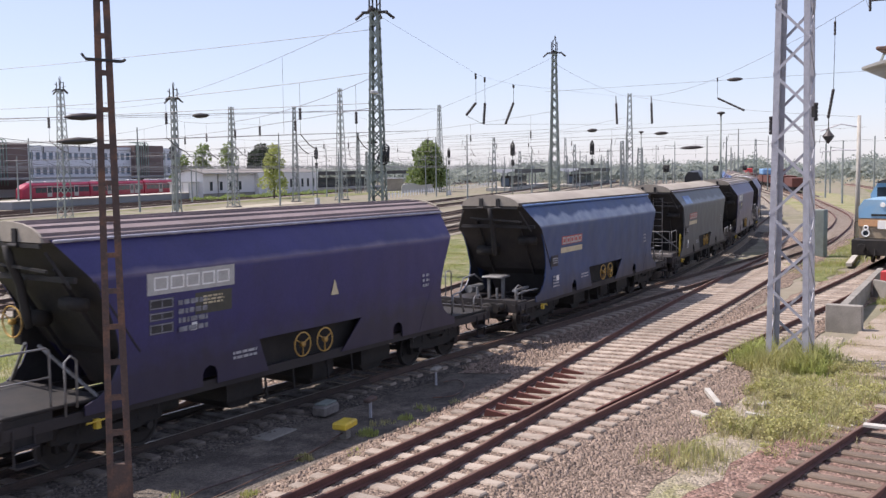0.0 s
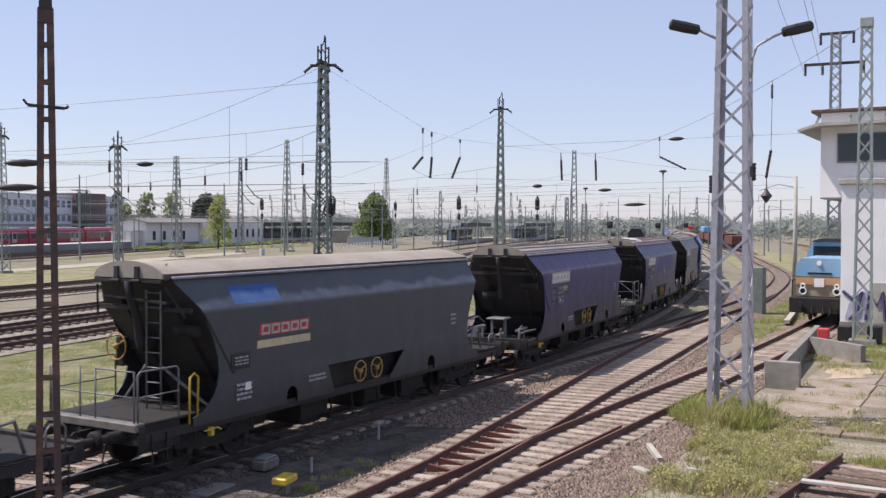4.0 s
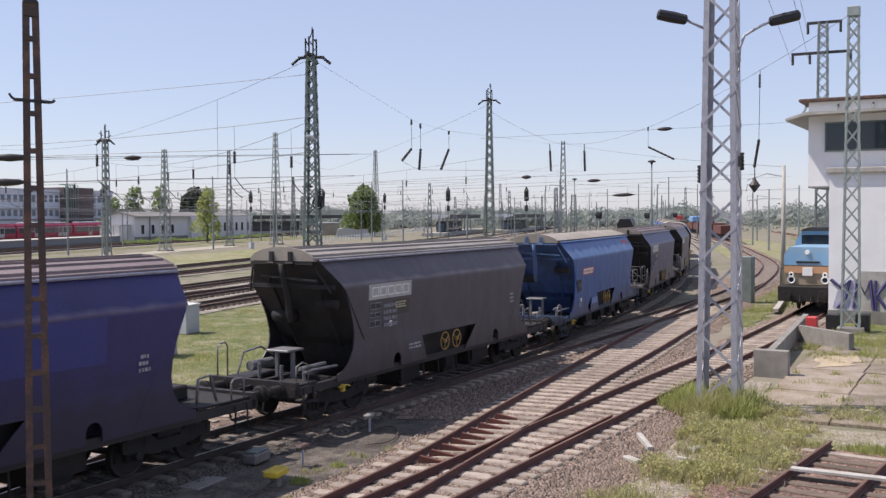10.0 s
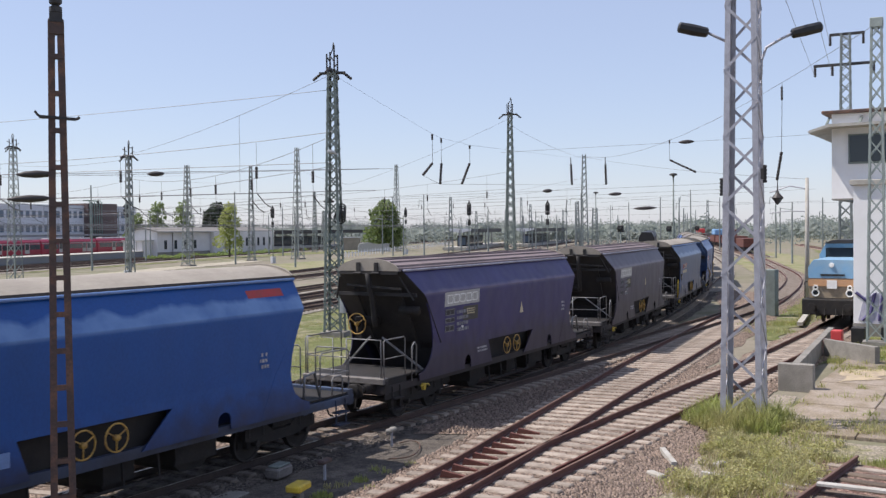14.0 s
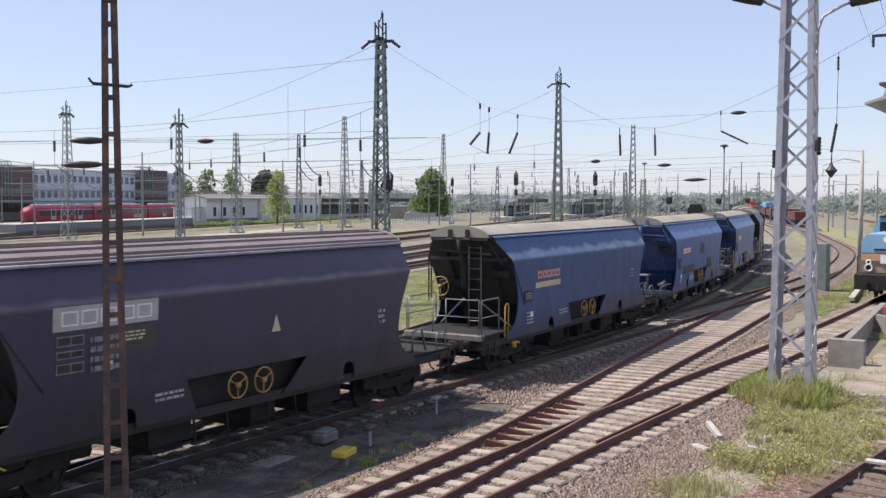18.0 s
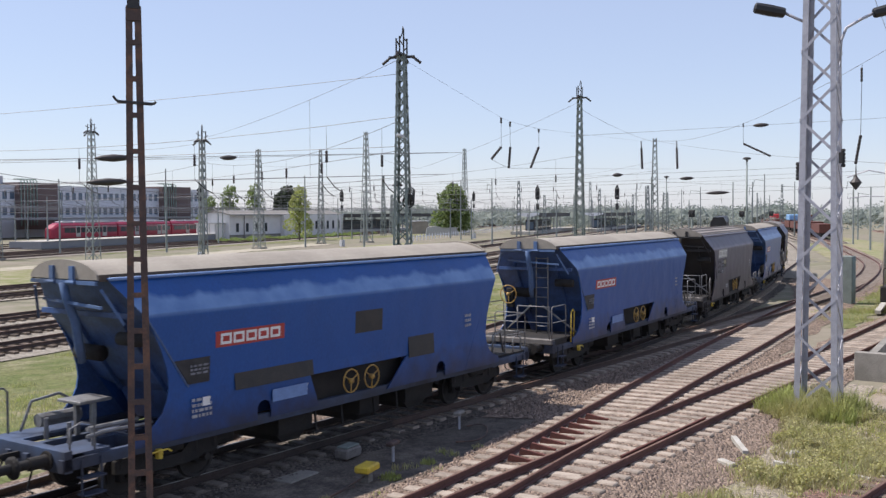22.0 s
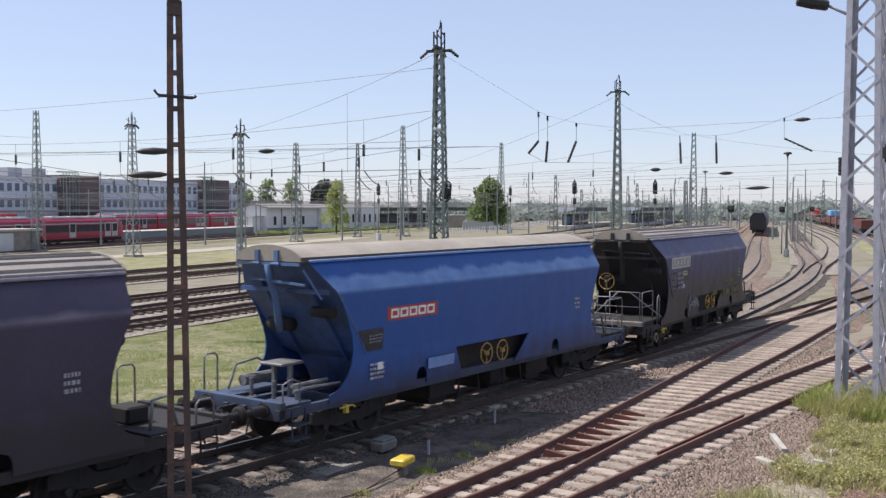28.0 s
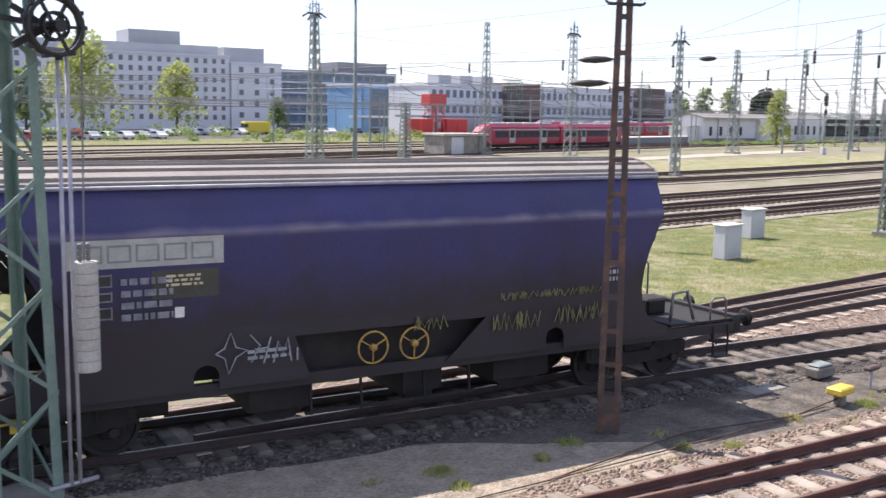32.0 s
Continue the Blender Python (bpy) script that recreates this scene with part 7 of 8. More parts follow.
# ------------------------------------------------------------------ rail vehicles that stand
def railcar(name, label, m, cars, group=""):
    """A red regional railcar: raked glazed noses, window bands, doors, grey roof boxes. Length along +x."""
    t = thing(name, label, "railcar", m, group)
    L = 19.6
    for c in range(cars):
        x0 = c * L
        nose_l, nose_r = c == 0, c == cars - 1
        a = 2.3 if nose_l else 0.25
        b = 2.3 if nose_r else 0.25
        g = Geo()
        sec = [(-1.36, 0.75), (-1.42, 1.3), (-1.42, 2.6), (-1.3, 3.35), (-0.85, 3.72), (0.85, 3.72), (1.3, 3.35), (1.42, 2.6), (1.42, 1.3), (1.36, 0.75)]
        stations = [(x0 + 0.05, 0.55, 0.62, 0.0)] if nose_l else [(x0 + 0.2, 1, 1, 0)]
        if nose_l:
            stations += [(x0 + 0.55, 0.8, 0.72, 0), (x0 + 1.3, 0.93, 0.88, 0), (x0 + 2.5, 1, 1, 0)]
        if nose_r:
            stations += [(x0 + L - 2.5, 1, 1, 0), (x0 + L - 1.3, 0.93, 0.88, 0), (x0 + L - 0.55, 0.8, 0.72, 0), (x0 + L - 0.05, 0.55, 0.62, 0)]
        else:
            stations += [(x0 + L - 0.2, 1, 1, 0)]
        m_ = len(sec)
        for x, sy, sz, _ in stations:
            g.v += [(x, y * sy, 0.75 + (z - 0.75) * sz) for y, z in sec]
        for i in range(len(stations) - 1):
            for k in range(m_):
                k2 = (k + 1) % m_
                g.f.append((i * m_ + k, i * m_ + k2, (i + 1) * m_ + k2, (i + 1) * m_ + k))
        g.f += [tuple(range(m_))[::-1], tuple((len(stations) - 1) * m_ + k for k in range(m_))]
        body = part("car_body", g, M["train_red"], t, "glossy red car body")
        for s in (-1, 1):
            y0, y1 = (1.40, 1.44) if s > 0 else (-1.44, -1.40)
            xw = x0 + (3.0 if nose_l else 1.0)
            while xw < x0 + L - (3.2 if nose_r else 1.2):
                if abs((xw - x0) % 9.0 - 6.0) < 1.0:
                    d = part("door", Geo().bbox(xw + 0.1, xw + 1.5, y0 - 0.005, y1 + 0.005, 0.95, 3.05), M["plate"], body, "pale entrance door")
                    part("door_pane", Geo().bbox(xw + 0.25, xw + 1.35, y0 - 0.012, y1 + 0.012, 1.7, 2.85), M["glass"], d)
                    xw += 1.7
                else:
                    part("window", Geo().bbox(xw, xw + 1.55, y0, y1, 1.75, 2.72), M["glass"], body)
                    xw += 1.62
            part("stripe", Geo().bbox(x0 + a, x0 + L - b, y0 + 0.004, y1 - 0.004, 2.86, 2.98), M["plate"], body)
        for k in range(4):
            part("roof_box", Geo().chamfer(x0 + 3.0 + k * 3.9, x0 + 6.2 + k * 3.9, -0.8, 0.8, 3.68, 4.0, 0.06), M["cabinet"], body)
        part("underframe", Geo().bbox(x0 + 1.0, x0 + L - 1.0, -1.2, 1.2, 0.3, 0.78), M["gear"], body)
        for xb in (x0 + 3.4, x0 + L - 3.4):
            for d in (-0.95, 0.95):
                part("wheelset", WHEEL_ME, None, body, pos=pose(xb + d, 0, 0.46))
    for x, s in ((0.0, 1), (cars * L, -1)):
        g = Geo().slab([(x + s * 0.55, 1.75), (x + s * 0.85, 2.3), (x + s * 1.75, 3.15), (x + s * 1.98, 3.12), (x + s * 1.0, 1.75)], -0.98, 0.98, "y")
        part("windscreen", g, M["glass"], t, "raked dark windscreen")
        for y in (-0.7, 0.7):
            part("headlight", Geo().lathe([(0, 0.0), (0.13, 0.0), (0.13, 0.12)], (x + s * 0.22, y, 1.35), 10, "x"), M["white"], t)
        part("coupler", Geo().beam((x + s * 0.3, 0, 0.85), (x - s * 0.5, 0, 0.85), 0.25, 0.3), M["gear"], t)
    return t


railcar("railcar", "red regional railcar standing at the far platform", pose(115.3, 171.0, 0, 0, 0, 16), 4)
DMU = railcar("railcar", "red regional railcar rolling towards the platform", pose(60, 121, 0, 0, 0, 19.3), 2)
DMU_LINE = smooth_line([(-160, 44), (80, 128), (460, 261)], 8.0)
single("trackbed", ribbon(DMU_LINE, -2.2, 2.2, GZ + 0.03, 1, 0.4), M["ballast_far"], "old brown trackbed", "ballast", kind="structure")
track("far_track", "distant track of the railcar", offset_line(DMU_LINE, G), offset_line(DMU_LINE, -G), None, None, "rail_top_rust")
st_line = smooth_line([(-60, 121), (115, 171), (420, 258)], 10.0)
track("far_track", "distant platform track", offset_line(st_line, G), offset_line(st_line, -G), None, None, "rail_top_rust")

# dark standing hopper train far up the curve
far_h = thing("standing_hopper_wagon", "dark closed hopper wagons standing far up the curve", "hopper wagon", pose(186, 64.0, 0, 0, 0, 18.2))
part("body", Geo().slab([(-1.45, 1.0), (-1.5, 3.2), (-0.95, 4.25), (0.95, 4.25), (1.5, 3.2), (1.45, 1.0)], 0, 15, "x"), M["black"], far_h)
part("bogie", BOGIE_ME, None, far_h, pos=pose(2.5, 0, 0))
part("bogie", BOGIE_ME, None, far_h, pos=pose(12.5, 0, 0))
for y in (-0.875, 0.875):
    part("buffer", BUFFER_ME, None, far_h, pos=pose(-0.65, y, 1.05))
for k in range(1, 6):
    copy_thing(far_h, pose(186 + 16.2 * k * 0.95, 64 + 16.2 * k * 0.312, 0, 0, 0, 18.2))

for i, pts in enumerate(([(180, 40.3), (208, 50.3), (400, 118.7), (680, 218.4)], [(190, 49.5), (240, 67), (400, 123.6), (680, 223)],
            [(84, 24.3), (92, 26.2), (108, 29.5), (122, 33), (134, 36.2), (150, 40.8), (180, 50.3), (240, 71), (633, 202)], [(97, 28.2), (112, 33), (152, 46.8), (216, 67.8), (380, 122), (640, 208)],
            [(150, 60), (207, 80.0), (430, 153.6)], [(165, 69.5), (207, 85), (440, 161)], [(180, 44), (260, 70), (430, 124)])):
    line = smooth_line(pts, 5.0)
    single("trackbed", ribbon(line, -1.9, 1.9, GZ + 0.03 + 0.007 * i, 1, 0.4), M["ballast_far"], "old brown trackbed", "ballast", kind="structure")
    track("far_track", "distant yard track with rusty rails", offset_line(line, G), offset_line(line, -G), None, None, "rail_top_rust")

# far freight cars on the right-hand tracks
fr_rnd = random.Random(8)
for k in range(27):
    u = 208 + k * 17.5
    fw = thing("open_freight_wagon", "brown-red open freight wagon standing far off", "freight wagon", pose(u, 50.3 + (u - 208) * 0.356, 0, 0, 0, 19.6), "standing freight wagons")
    part("body", Geo().bbox(-7.6, 7.6, -1.4, 1.4, 1.1, 1.1 + fr_rnd.choice((0.9, 1.7, 2.0, 1.4))), M["rust"], fw)
    part("underframe", Geo().bbox(-7.6, 7.6, -1.1, 1.1, 0.5, 1.1), M["gear"], fw)
    for xb in (-5, 5):
        part("bogie", BOGIE_ME, None, fw, pos=pose(xb, 0, 0))
for k, (u, c) in enumerate(((243, "rust"), (348, "container_red"), (278, "town_blue"))):
    tb = thing("tank_container", "container standing on a freight wagon far off", "container", pose(u, 50.3 + (u - 208) * 0.356, 0, 0, 0, 19.6))
    part("body", Geo().chamfer(-5.5, 5.5, -1.2, 1.2, 2.9, 4.5, 0.2), M[c], tb)


# blue shunting locomotive beside the tower
lo = thing("shunting_locomotive", "worn blue and beige diesel locomotive with an orange band", "locomotive", pose(55.6, 9.0, 0, 0, 0, 1.5))
part("hood", Geo().slab([(-1.18, 1.45), (-1.2, 3.05), (-0.95, 3.42), (0.95, 3.42), (1.2, 3.05), (1.18, 1.45)], 0.25, 5.5, "x"), M["loco_tan"], lo, "dirty beige lower hood")
part("hood_cover", Geo().slab([(-1.22, 2.5), (-1.23, 3.08), (-0.97, 3.47), (0.97, 3.47), (1.23, 3.08), (1.22, 2.5)], 0.2, 5.6, "x"), M["loco_blue"], lo, "faded light blue hood")
part("band", Geo().bbox(0.17, 5.6, -1.225, 1.225, 2.08, 2.44), M["loco_orange"], lo)
part("number_plate", Geo().bbox(0.14, 0.2, -0.22, 0.28, 1.95, 2.4), M["white"], lo)
part("grille", Geo().bbox(0.15, 0.2, -0.6, 0.6, 2.62, 2.72), M["black"], lo)
part("lamp", Geo().lathe([(0, -0.02), (0.12, -0.02), (0.14, 0.1)], (0.14, 0.05, 3.2), 12, "x"), M["white"], lo)
for y in (-0.85, 0.85):
    for z, r in ((1.72, 0.17), (2.0, 0.1)):
        part("headlight", Geo().torus((0.16, y, z), r, 0.045, "x", 14, 5), M["white"], lo, "pale-rimmed headlight")
        part("lens", Geo().lathe([(0, 0), (r * 0.85, 0.0)], (0.17, y, z), 12, "x"), M["glass"], lo)
part("cab", Geo().slab([(-1.45, 1.4), (-1.45, 3.6), (-1.1, 4.25), (1.1, 4.25), (1.45, 3.6), (1.45, 1.4)], 5.6, 8.2, "x"), M["loco_blue"], lo)
part("cab_window", Geo().bbox(5.55, 5.62, -1.1, 1.1, 3.35, 4.0), M["glass"], lo)
part("cab_roof", Geo().slab([(-1.2, 4.25), (-0.7, 4.45), (0.7, 4.45), (1.2, 4.25)], 5.2, 8.4, "x"), M["dark"], lo)
part("rear_hood", Geo().bbox(8.2, 14, -1.15, 1.15, 1.4, 3.3), M["loco_blue"], lo)
part("frame", Geo().chamfer(-0.3, 14.4, -1.45, 1.45, 0.95, 1.42, 0.03), M["gear"], lo)
part("bufferbeam", Geo().chamfer(-0.42, -0.2, -1.45, 1.45, 0.6, 1.4, 0.03), M["gear"], lo)
for y in (-0.875, 0.875):
    part("buffer", BUFFER_ME, None, lo, pos=pose(-1.05, y, 1.05))
for xb in (3.2, 10.8):
    b = part("bogie", BOGIE_ME, None, lo, pos=pose(xb, 0, 0))
    for d in (-0.9, 0.9):
        part("wheelset", WHEEL_ME, None, b, pos=pose(d, 0, 0.46))
g = Geo()
for y in (-1.35, 1.35):
    g.tube([(-0.1, y, 1.42), (-0.1, y, 2.3), (1.2, y, 2.3)], 0.025, 6)
for y in (-0.6, -0.25, 0.3, 0.65):
    g.tube([(-0.45, y, 0.95), (-0.6, y, 0.6), (-0.5, y + 0.08, 0.45)], 0.03, 5)
part("handrail", g, M["gear"], lo)


# ------------------------------------------------------------------ the town
def block(name, label, u, v, yaw, L, D, h, mat, rows=0, cols=0, z0=GZ, win="glass_far", wz=0.5, ww=0.5, first=1.2, roof=None):
    b = thing(name, label, "building", pose(u, v, z0, 0, 0, yaw), "town buildings")
    part("wall", Geo().bbox(0, L, 0, D, 0, h), M[mat], b)
    part("roof", Geo().bbox(-0.25, L + 0.25, -0.25, D + 0.25, h, h + 0.5), M[roof or mat], b)
    if rows:
        fh = (h - first) / rows
        for r in range(rows):
            z = first + r * fh + fh * 0.25
            window_row(b, 0.6, L - 0.6, cols, z, z + fh * wz, 0, win, (L - 1.2) / cols * ww, 0.05, "town_grey")
    return b


hotel = block("hotel", "large pale grey hotel with regular rows of windows", -8, 264, 5, 92, 20, 19.6, "town_white", 7, 36, first=2.0, wz=0.55, ww=0.45)
part("top_storey", Geo().bbox(30, 90, 3, 18, 19.6, 22.6), M["town_grey"], hotel, "set-back grey top storey")
part("lift_house", Geo().bbox(66, 80, 5, 16, 22.6, 26.2), M["town_grey"], hotel)
wing = block("hotel_wing", "pale hotel wing with few windows", 84, 271.5, 5, 15, 16, 18, "town_white", 5, 3, first=2.5, ww=0.3)
part("top_storey", Geo().bbox(-1, 11, 3, 12, 18.5, 22.5), M["town_grey"], wing)
off = block("office_block", "dark office block with pale balcony bands", 97, 283, 7, 46, 16, 17, "town_dark", 5, 12, first=1.5, wz=0.55, ww=0.8, win="glass_blue")
for k in range(6):
    part("balcony_band", Geo().bbox(0, 46, -0.6, 0, 1.2 + k * 3.1, 1.7 + k * 3.1), M["town_white"], off)
for x in (0, 23, 45.4):
    part("pier", Geo().bbox(x, x + 0.6, -0.6, 0, 1.2, 17), M["town_white"], off)
part("top_storey", Geo().bbox(26, 44, 2, 14, 17, 20.5), M["town_dark"], off)
glz = block("glass_hall", "blue glazed hall with a white roof edge", 112, 247, 12, 24, 16, 12.5, "town_blue", 0, 0, roof="town_white")
for k in range(8):
    part("pane", Geo().bbox(0.6 + k * 2.9, 3.2 + k * 2.9, -0.06, 0.0, 1.5, 11.6), M["glass_blue" if k % 3 else "town_blue"], glz)
for k in range(9):
    part("mullion", Geo().bbox(0.3 + k * 2.9, 0.5 + k * 2.9, -0.14, 0.0, 0.8, 12.2), M["town_dark"], glz)
part("base_band", Geo().bbox(-4, 30, -0.8, 0, 3.9, 4.5), M["town_white"], glz)
stn = block("station_building", "long pale station building with window bands", 119, 222, 7.5, 96, 18, 12.3, "town_white", 2, 44, first=4.6, wz=0.5, ww=0.62, win="glass_blue")
part("parapet", Geo().bbox(0, 96, -0.1, 18, 12.6, 13.0), M["town_grey"], stn)
for x0 in (24, 74):
    tb = part("stair_tower", Geo().bbox(x0, x0 + 12, -1.5, 10, 2, 13.6), M["town_brown"], stn, "brown stair tower with green pipes")
    for k in range(6):
        part("pipe_bow", Geo().tube([(x0 + 0.3 + k * 0.95, -2.0, 3), (x0 + 0.3 + k * 0.95, -2.0, 13.9), (x0 + 0.3 + k * 0.95, -1.4, 14.4), (x0 + 0.3 + k * 0.95, 0.5, 14.4)], 0.14, 6), M["mast_green"], tb)
part("platform_roof", Geo().bbox(-12, 100, -14, -3, 4.4, 4.9), M["town_dark"], stn)
for k in range(3):
    part("roof_house", Geo().bbox(6 + 7 * k, 10 + 7 * k, 4, 9, 12.8, 15.2), M["town_grey"], stn)
for k, (u, v) in enumerate(((104.0, 203.0), (107.6, 203.5), (114.5, 204.4), (117.6, 204.8))):
    cn = thing("red_container", "red site container beside the tracks", "container", pose(u, v, GZ, 0, 0, 7), "site containers")
    part("body", Geo().chamfer(0, 2.9, 0, 2.4, 0, 4.1, 0.05), M["container_red"], cn)
    for j in range(5):
        part("rib", Geo().bbox(0.25 + j * 0.55, 0.4 + j * 0.55, -0.05, 0.0, 0.2, 3.9), M["container_red"], cn)
rs = thing("red_tower_sign", "red lattice tower with a red box sign", "sign", pose(112, 206, GZ, 0, 0, 7))
lattice(rs, 9.0, 3.6, 3.2, M["container_red"], 0.25, 4, 0.14, z0=0)
part("sign_box", Geo().chamfer(-2.6, 2.2, -1.8, 1.8, 7.0, 9.8, 0.08), M["container_red"], rs)

# parked cars
CAR_COL = [make_mat("car_" + n, c, 0.3, 0.0, c, 1, 0.1, 10, 0.02, 0.0) for n, c in
           (("white", (0.7, 0.7, 0.7)), ("silver", (0.45, 0.46, 0.48)), ("black", (0.03, 0.03, 0.035)), ("blue", (0.06, 0.12, 0.3)), ("red", (0.35, 0.03, 0.03)), ("yellow", (0.65, 0.5, 0.05)))]


def car(u, v, yaw, col):
    c = thing("parked_car", "parked %s car on the asphalt" % col.name.split("_")[1], "car", pose(u, v, GZ, 0, 0, yaw), "parked cars")
    part("body", Geo().slab([(-2.1, 0.35), (-2.15, 0.75), (-1.2, 0.92), (-0.75, 1.4), (0.95, 1.42), (1.6, 0.95), (2.1, 0.85), (2.1, 0.35)], -0.85, 0.85, "y"), col, c)
    part("window_band", Geo().slab([(-1.1, 0.95), (-0.7, 1.34), (0.88, 1.35), (1.42, 0.97)], -0.87, 0.87, "y"), M["glass"], c)
    for x in (-1.3, 1.3):
        for y in (-0.75, 0.75):
            part("wheel", Geo().lathe([(0, -0.1), (0.31, -0.1), (0.31, 0.1), (0, 0.1)], (x, y, 0.31), 10, "y"), M["black"], c)


car_rnd = random.Random(12)
for (x0, y0), (x1, y1), n in (((-10, 158.5), (44, 187), 17), ((-14, 168), (38, 194), 14), ((46, 203), (72, 220), 9), ((-10, 200), (40, 214), 10), ((60, 222), (108, 230), 9)):
    for k in range(n):
        f = (k + car_rnd.uniform(-0.15, 0.15)) / (n - 1)
        car(x0 + (x1 - x0) * f, y0 + (y1 - y0) * f, math.degrees(math.atan2(y1 - y0, x1 - x0)) + 75 + car_rnd.uniform(-4, 4), CAR_COL[car_rnd.choice((0, 0, 1, 1, 1, 2, 2, 3, 0, 1, 4))])
p = spot(71.5, 0, 232)
van = thing("yellow_van", "yellow delivery van parked by the road", "van", pose(p.x, p.y, GZ, 0, 0, 8))
part("body", Geo().chamfer(-3.2, 3.2, -1, 1, 0.4, 2.9, 0.15), CAR_COL[5], van)
for x in (-2.1, 2.1):
    for y in (-0.88, 0.88):
        part("wheel", Geo().lathe([(0, -0.1), (0.36, -0.1), (0.36, 0.1), (0, 0.1)], (x, y, 0.36), 10, "y"), M["black"], van)
part("cab_window", Geo().bbox(-3.25, -2.4, -1.02, 1.02, 1.6, 2.4), M["glass"], van)
patch("car_park", [(-40, 152), (0, 160), (45, 183), (75, 195), (112, 212), (112, 240), (40, 262), (-30, 255)], GZ + 0.0, ground_mat("asphalt", [(0.1, 0.1, 0.1), (0.13, 0.125, 0.12), (0.085, 0.085, 0.085)], (0.1, 1), 0.2, 10), "asphalt car park", 0.5, 3)
patch("town_lawn", [(-40, 128), (0, 142), (60, 160), (104, 172), (110, 210), (75, 194), (45, 182), (0, 159), (-40, 151)], GZ + 0.005, M["grass"], "green verge beside the car park", 1.0, 3)


# ------------------------------------------------------------------ trees
def crown_geo(g, c, r, n, rnd, leaf=0.5, squash=0.85):
    """Many small leaf clumps filling an uneven crown."""
    for _ in range(n):
        d = Vector((rnd.gauss(0, 1), rnd.gauss(0, 1), rnd.gauss(0, 1))).normalized()
        rr = r * (0.45 + 0.55 * rnd.random() ** 0.5) * (1 + 0.35 * noise.noise(d * 2.1 + c * 0.05))
        p = c + Vector((d.x * rr, d.y * rr, d.z * rr * squash))
        s = leaf * rnd.uniform(0.6, 1.4)
        a = Vector((rnd.uniform(-1, 1), rnd.uniform(-1, 1), rnd.uniform(-1, 1))).normalized() * s
        b = a.cross(Vector((rnd.uniform(-1, 1), rnd.uniform(-1, 1), rnd.uniform(-1, 1)))).normalized() * s * 0.8
        k = len(g.v)
        q = a.cross(b).normalized() * s * 0.25
        g.v += [tuple(p - a - b), tuple(p + a - b * 0.6 + q), tuple(p + a * 0.7 + b), tuple(p - a * 0.8 + b * 0.9 - q)]
        g.f.append((k, k + 1, k + 2, k + 3))


def dome_geo(g, c, r, squash, n=14, m=7):
    """A lumpy closed dome, the inner mass of a far crown."""
    k = len(g.v)
    for i in range(m + 1):
        e = -0.5 + 2.07 * i / m
        for j in range(n):
            d = Vector((math.cos(e) * math.cos(6.28318 * j / n), math.cos(e) * math.sin(6.28318 * j / n), math.sin(e)))
            q = r * (0.9 + 0.34 * noise.noise(d * 2.3 + c * 0.11))
            g.v.append((c.x + d.x * q, c.y + d.y * q, c.z + d.z * q * squash))
    for i in range(m):
        for j in range(n):
            j2 = (j + 1) % n
            g.f.append((k + i * n + j, k + i * n + j2, k + (i + 1) * n + j2, k + (i + 1) * n + j))


def tree(u, v, h, r, mat, label, seed, n=900, trunk=0.32, low=0.25, leaf=0.0):
    rnd = random.Random(seed)
    t = thing("tree", label, "tree", pose(u, v, GZ))
    g = Geo().tube([(0, 0, -0.2), (0.1, 0, h * 0.25), (0, 0.1, h * 0.55), (0.1, 0, h * 0.85)], [trunk, trunk * 0.75, trunk * 0.45, trunk * 0.12], 8)
    for k in range(7):
        a = k * 0.9 + rnd.random()
        z = h * (0.28 + 0.07 * k)
        g.tube([(0, 0, z), (math.cos(a) * r * 0.4, math.sin(a) * r * 0.4, z + h * 0.1), (math.cos(a) * r * 0.8, math.sin(a) * r * 0.8, z + h * 0.22)], [trunk * 0.35, trunk * 0.22, trunk * 0.06], 5)
    part("trunk", g, M["bark"], t)
    g = Geo()
    for k in range(9):
        f = k / 8
        a = k * 2.4
        c = Vector((math.cos(a) * r * 0.45 * (1 - f * 0.6), math.sin(a) * r * 0.45 * (1 - f * 0.6), h * (low + 0.1 + (0.86 - low) * f)))
        crown_geo(g, c, r * (0.62 - 0.22 * f), n // 9, rnd, leaf or max(0.28, r * 0.075))
    part("crown", g.mesh("crown", M[mat], fix=False), None, t)
    return t


p = spot(33.85, 0, 255)
tree(p.x, p.y, 11.6, 5.6, "foliage", "round dense green tree", 1, 5200, 0.32, 0.14, 0.3)
p = spot(42.6, 0, 212)
tree(p.x, p.y, 10.6, 3.4, "foliage_light", "slim light green tree before the house", 2, 1500, 0.2, 0.12, 0.22)
p = spot(43.3, 0, 262)
tree(p.x, p.y, 11.5, 5.0, "foliage_dark", "dark evergreen behind the house", 3, 1800)
for az, hh, sd in ((46.5, 12.8, 4), (45.1, 13.0, 5), (47.6, 9.5, 15)):
    p = spot(az, 0, 275)
    tree(p.x, p.y, hh, 3.6, "foliage", "loose young tree behind the house", sd, 700)
p = spot(80.7, 0, 215)
tree(p.x, p.y, 18.4, 9.2, "foliage_light", "tall spring-green tree in the car park", 6, 3600, 0.4, 0.2, 0.27)
p = spot(75.8, 0, 225)
tree(p.x, p.y, 14.2, 6.2, "foliage_light", "spring-green tree in the car park", 7, 2200, 0.35, 0.25, 0.26)
p = spot(70.3, 0, 250)
tree(p.x, p.y, 8.0, 2.8, "foliage", "small green tree by the road", 8, 700)
for az, d, h, r, sd in ((83.5, 200, 12, 5, 9),):
    p = spot(az, 0, d)
    tree(p.x, p.y, h, r, "foliage", "leafy tree beside the tracks", sd, 1000)

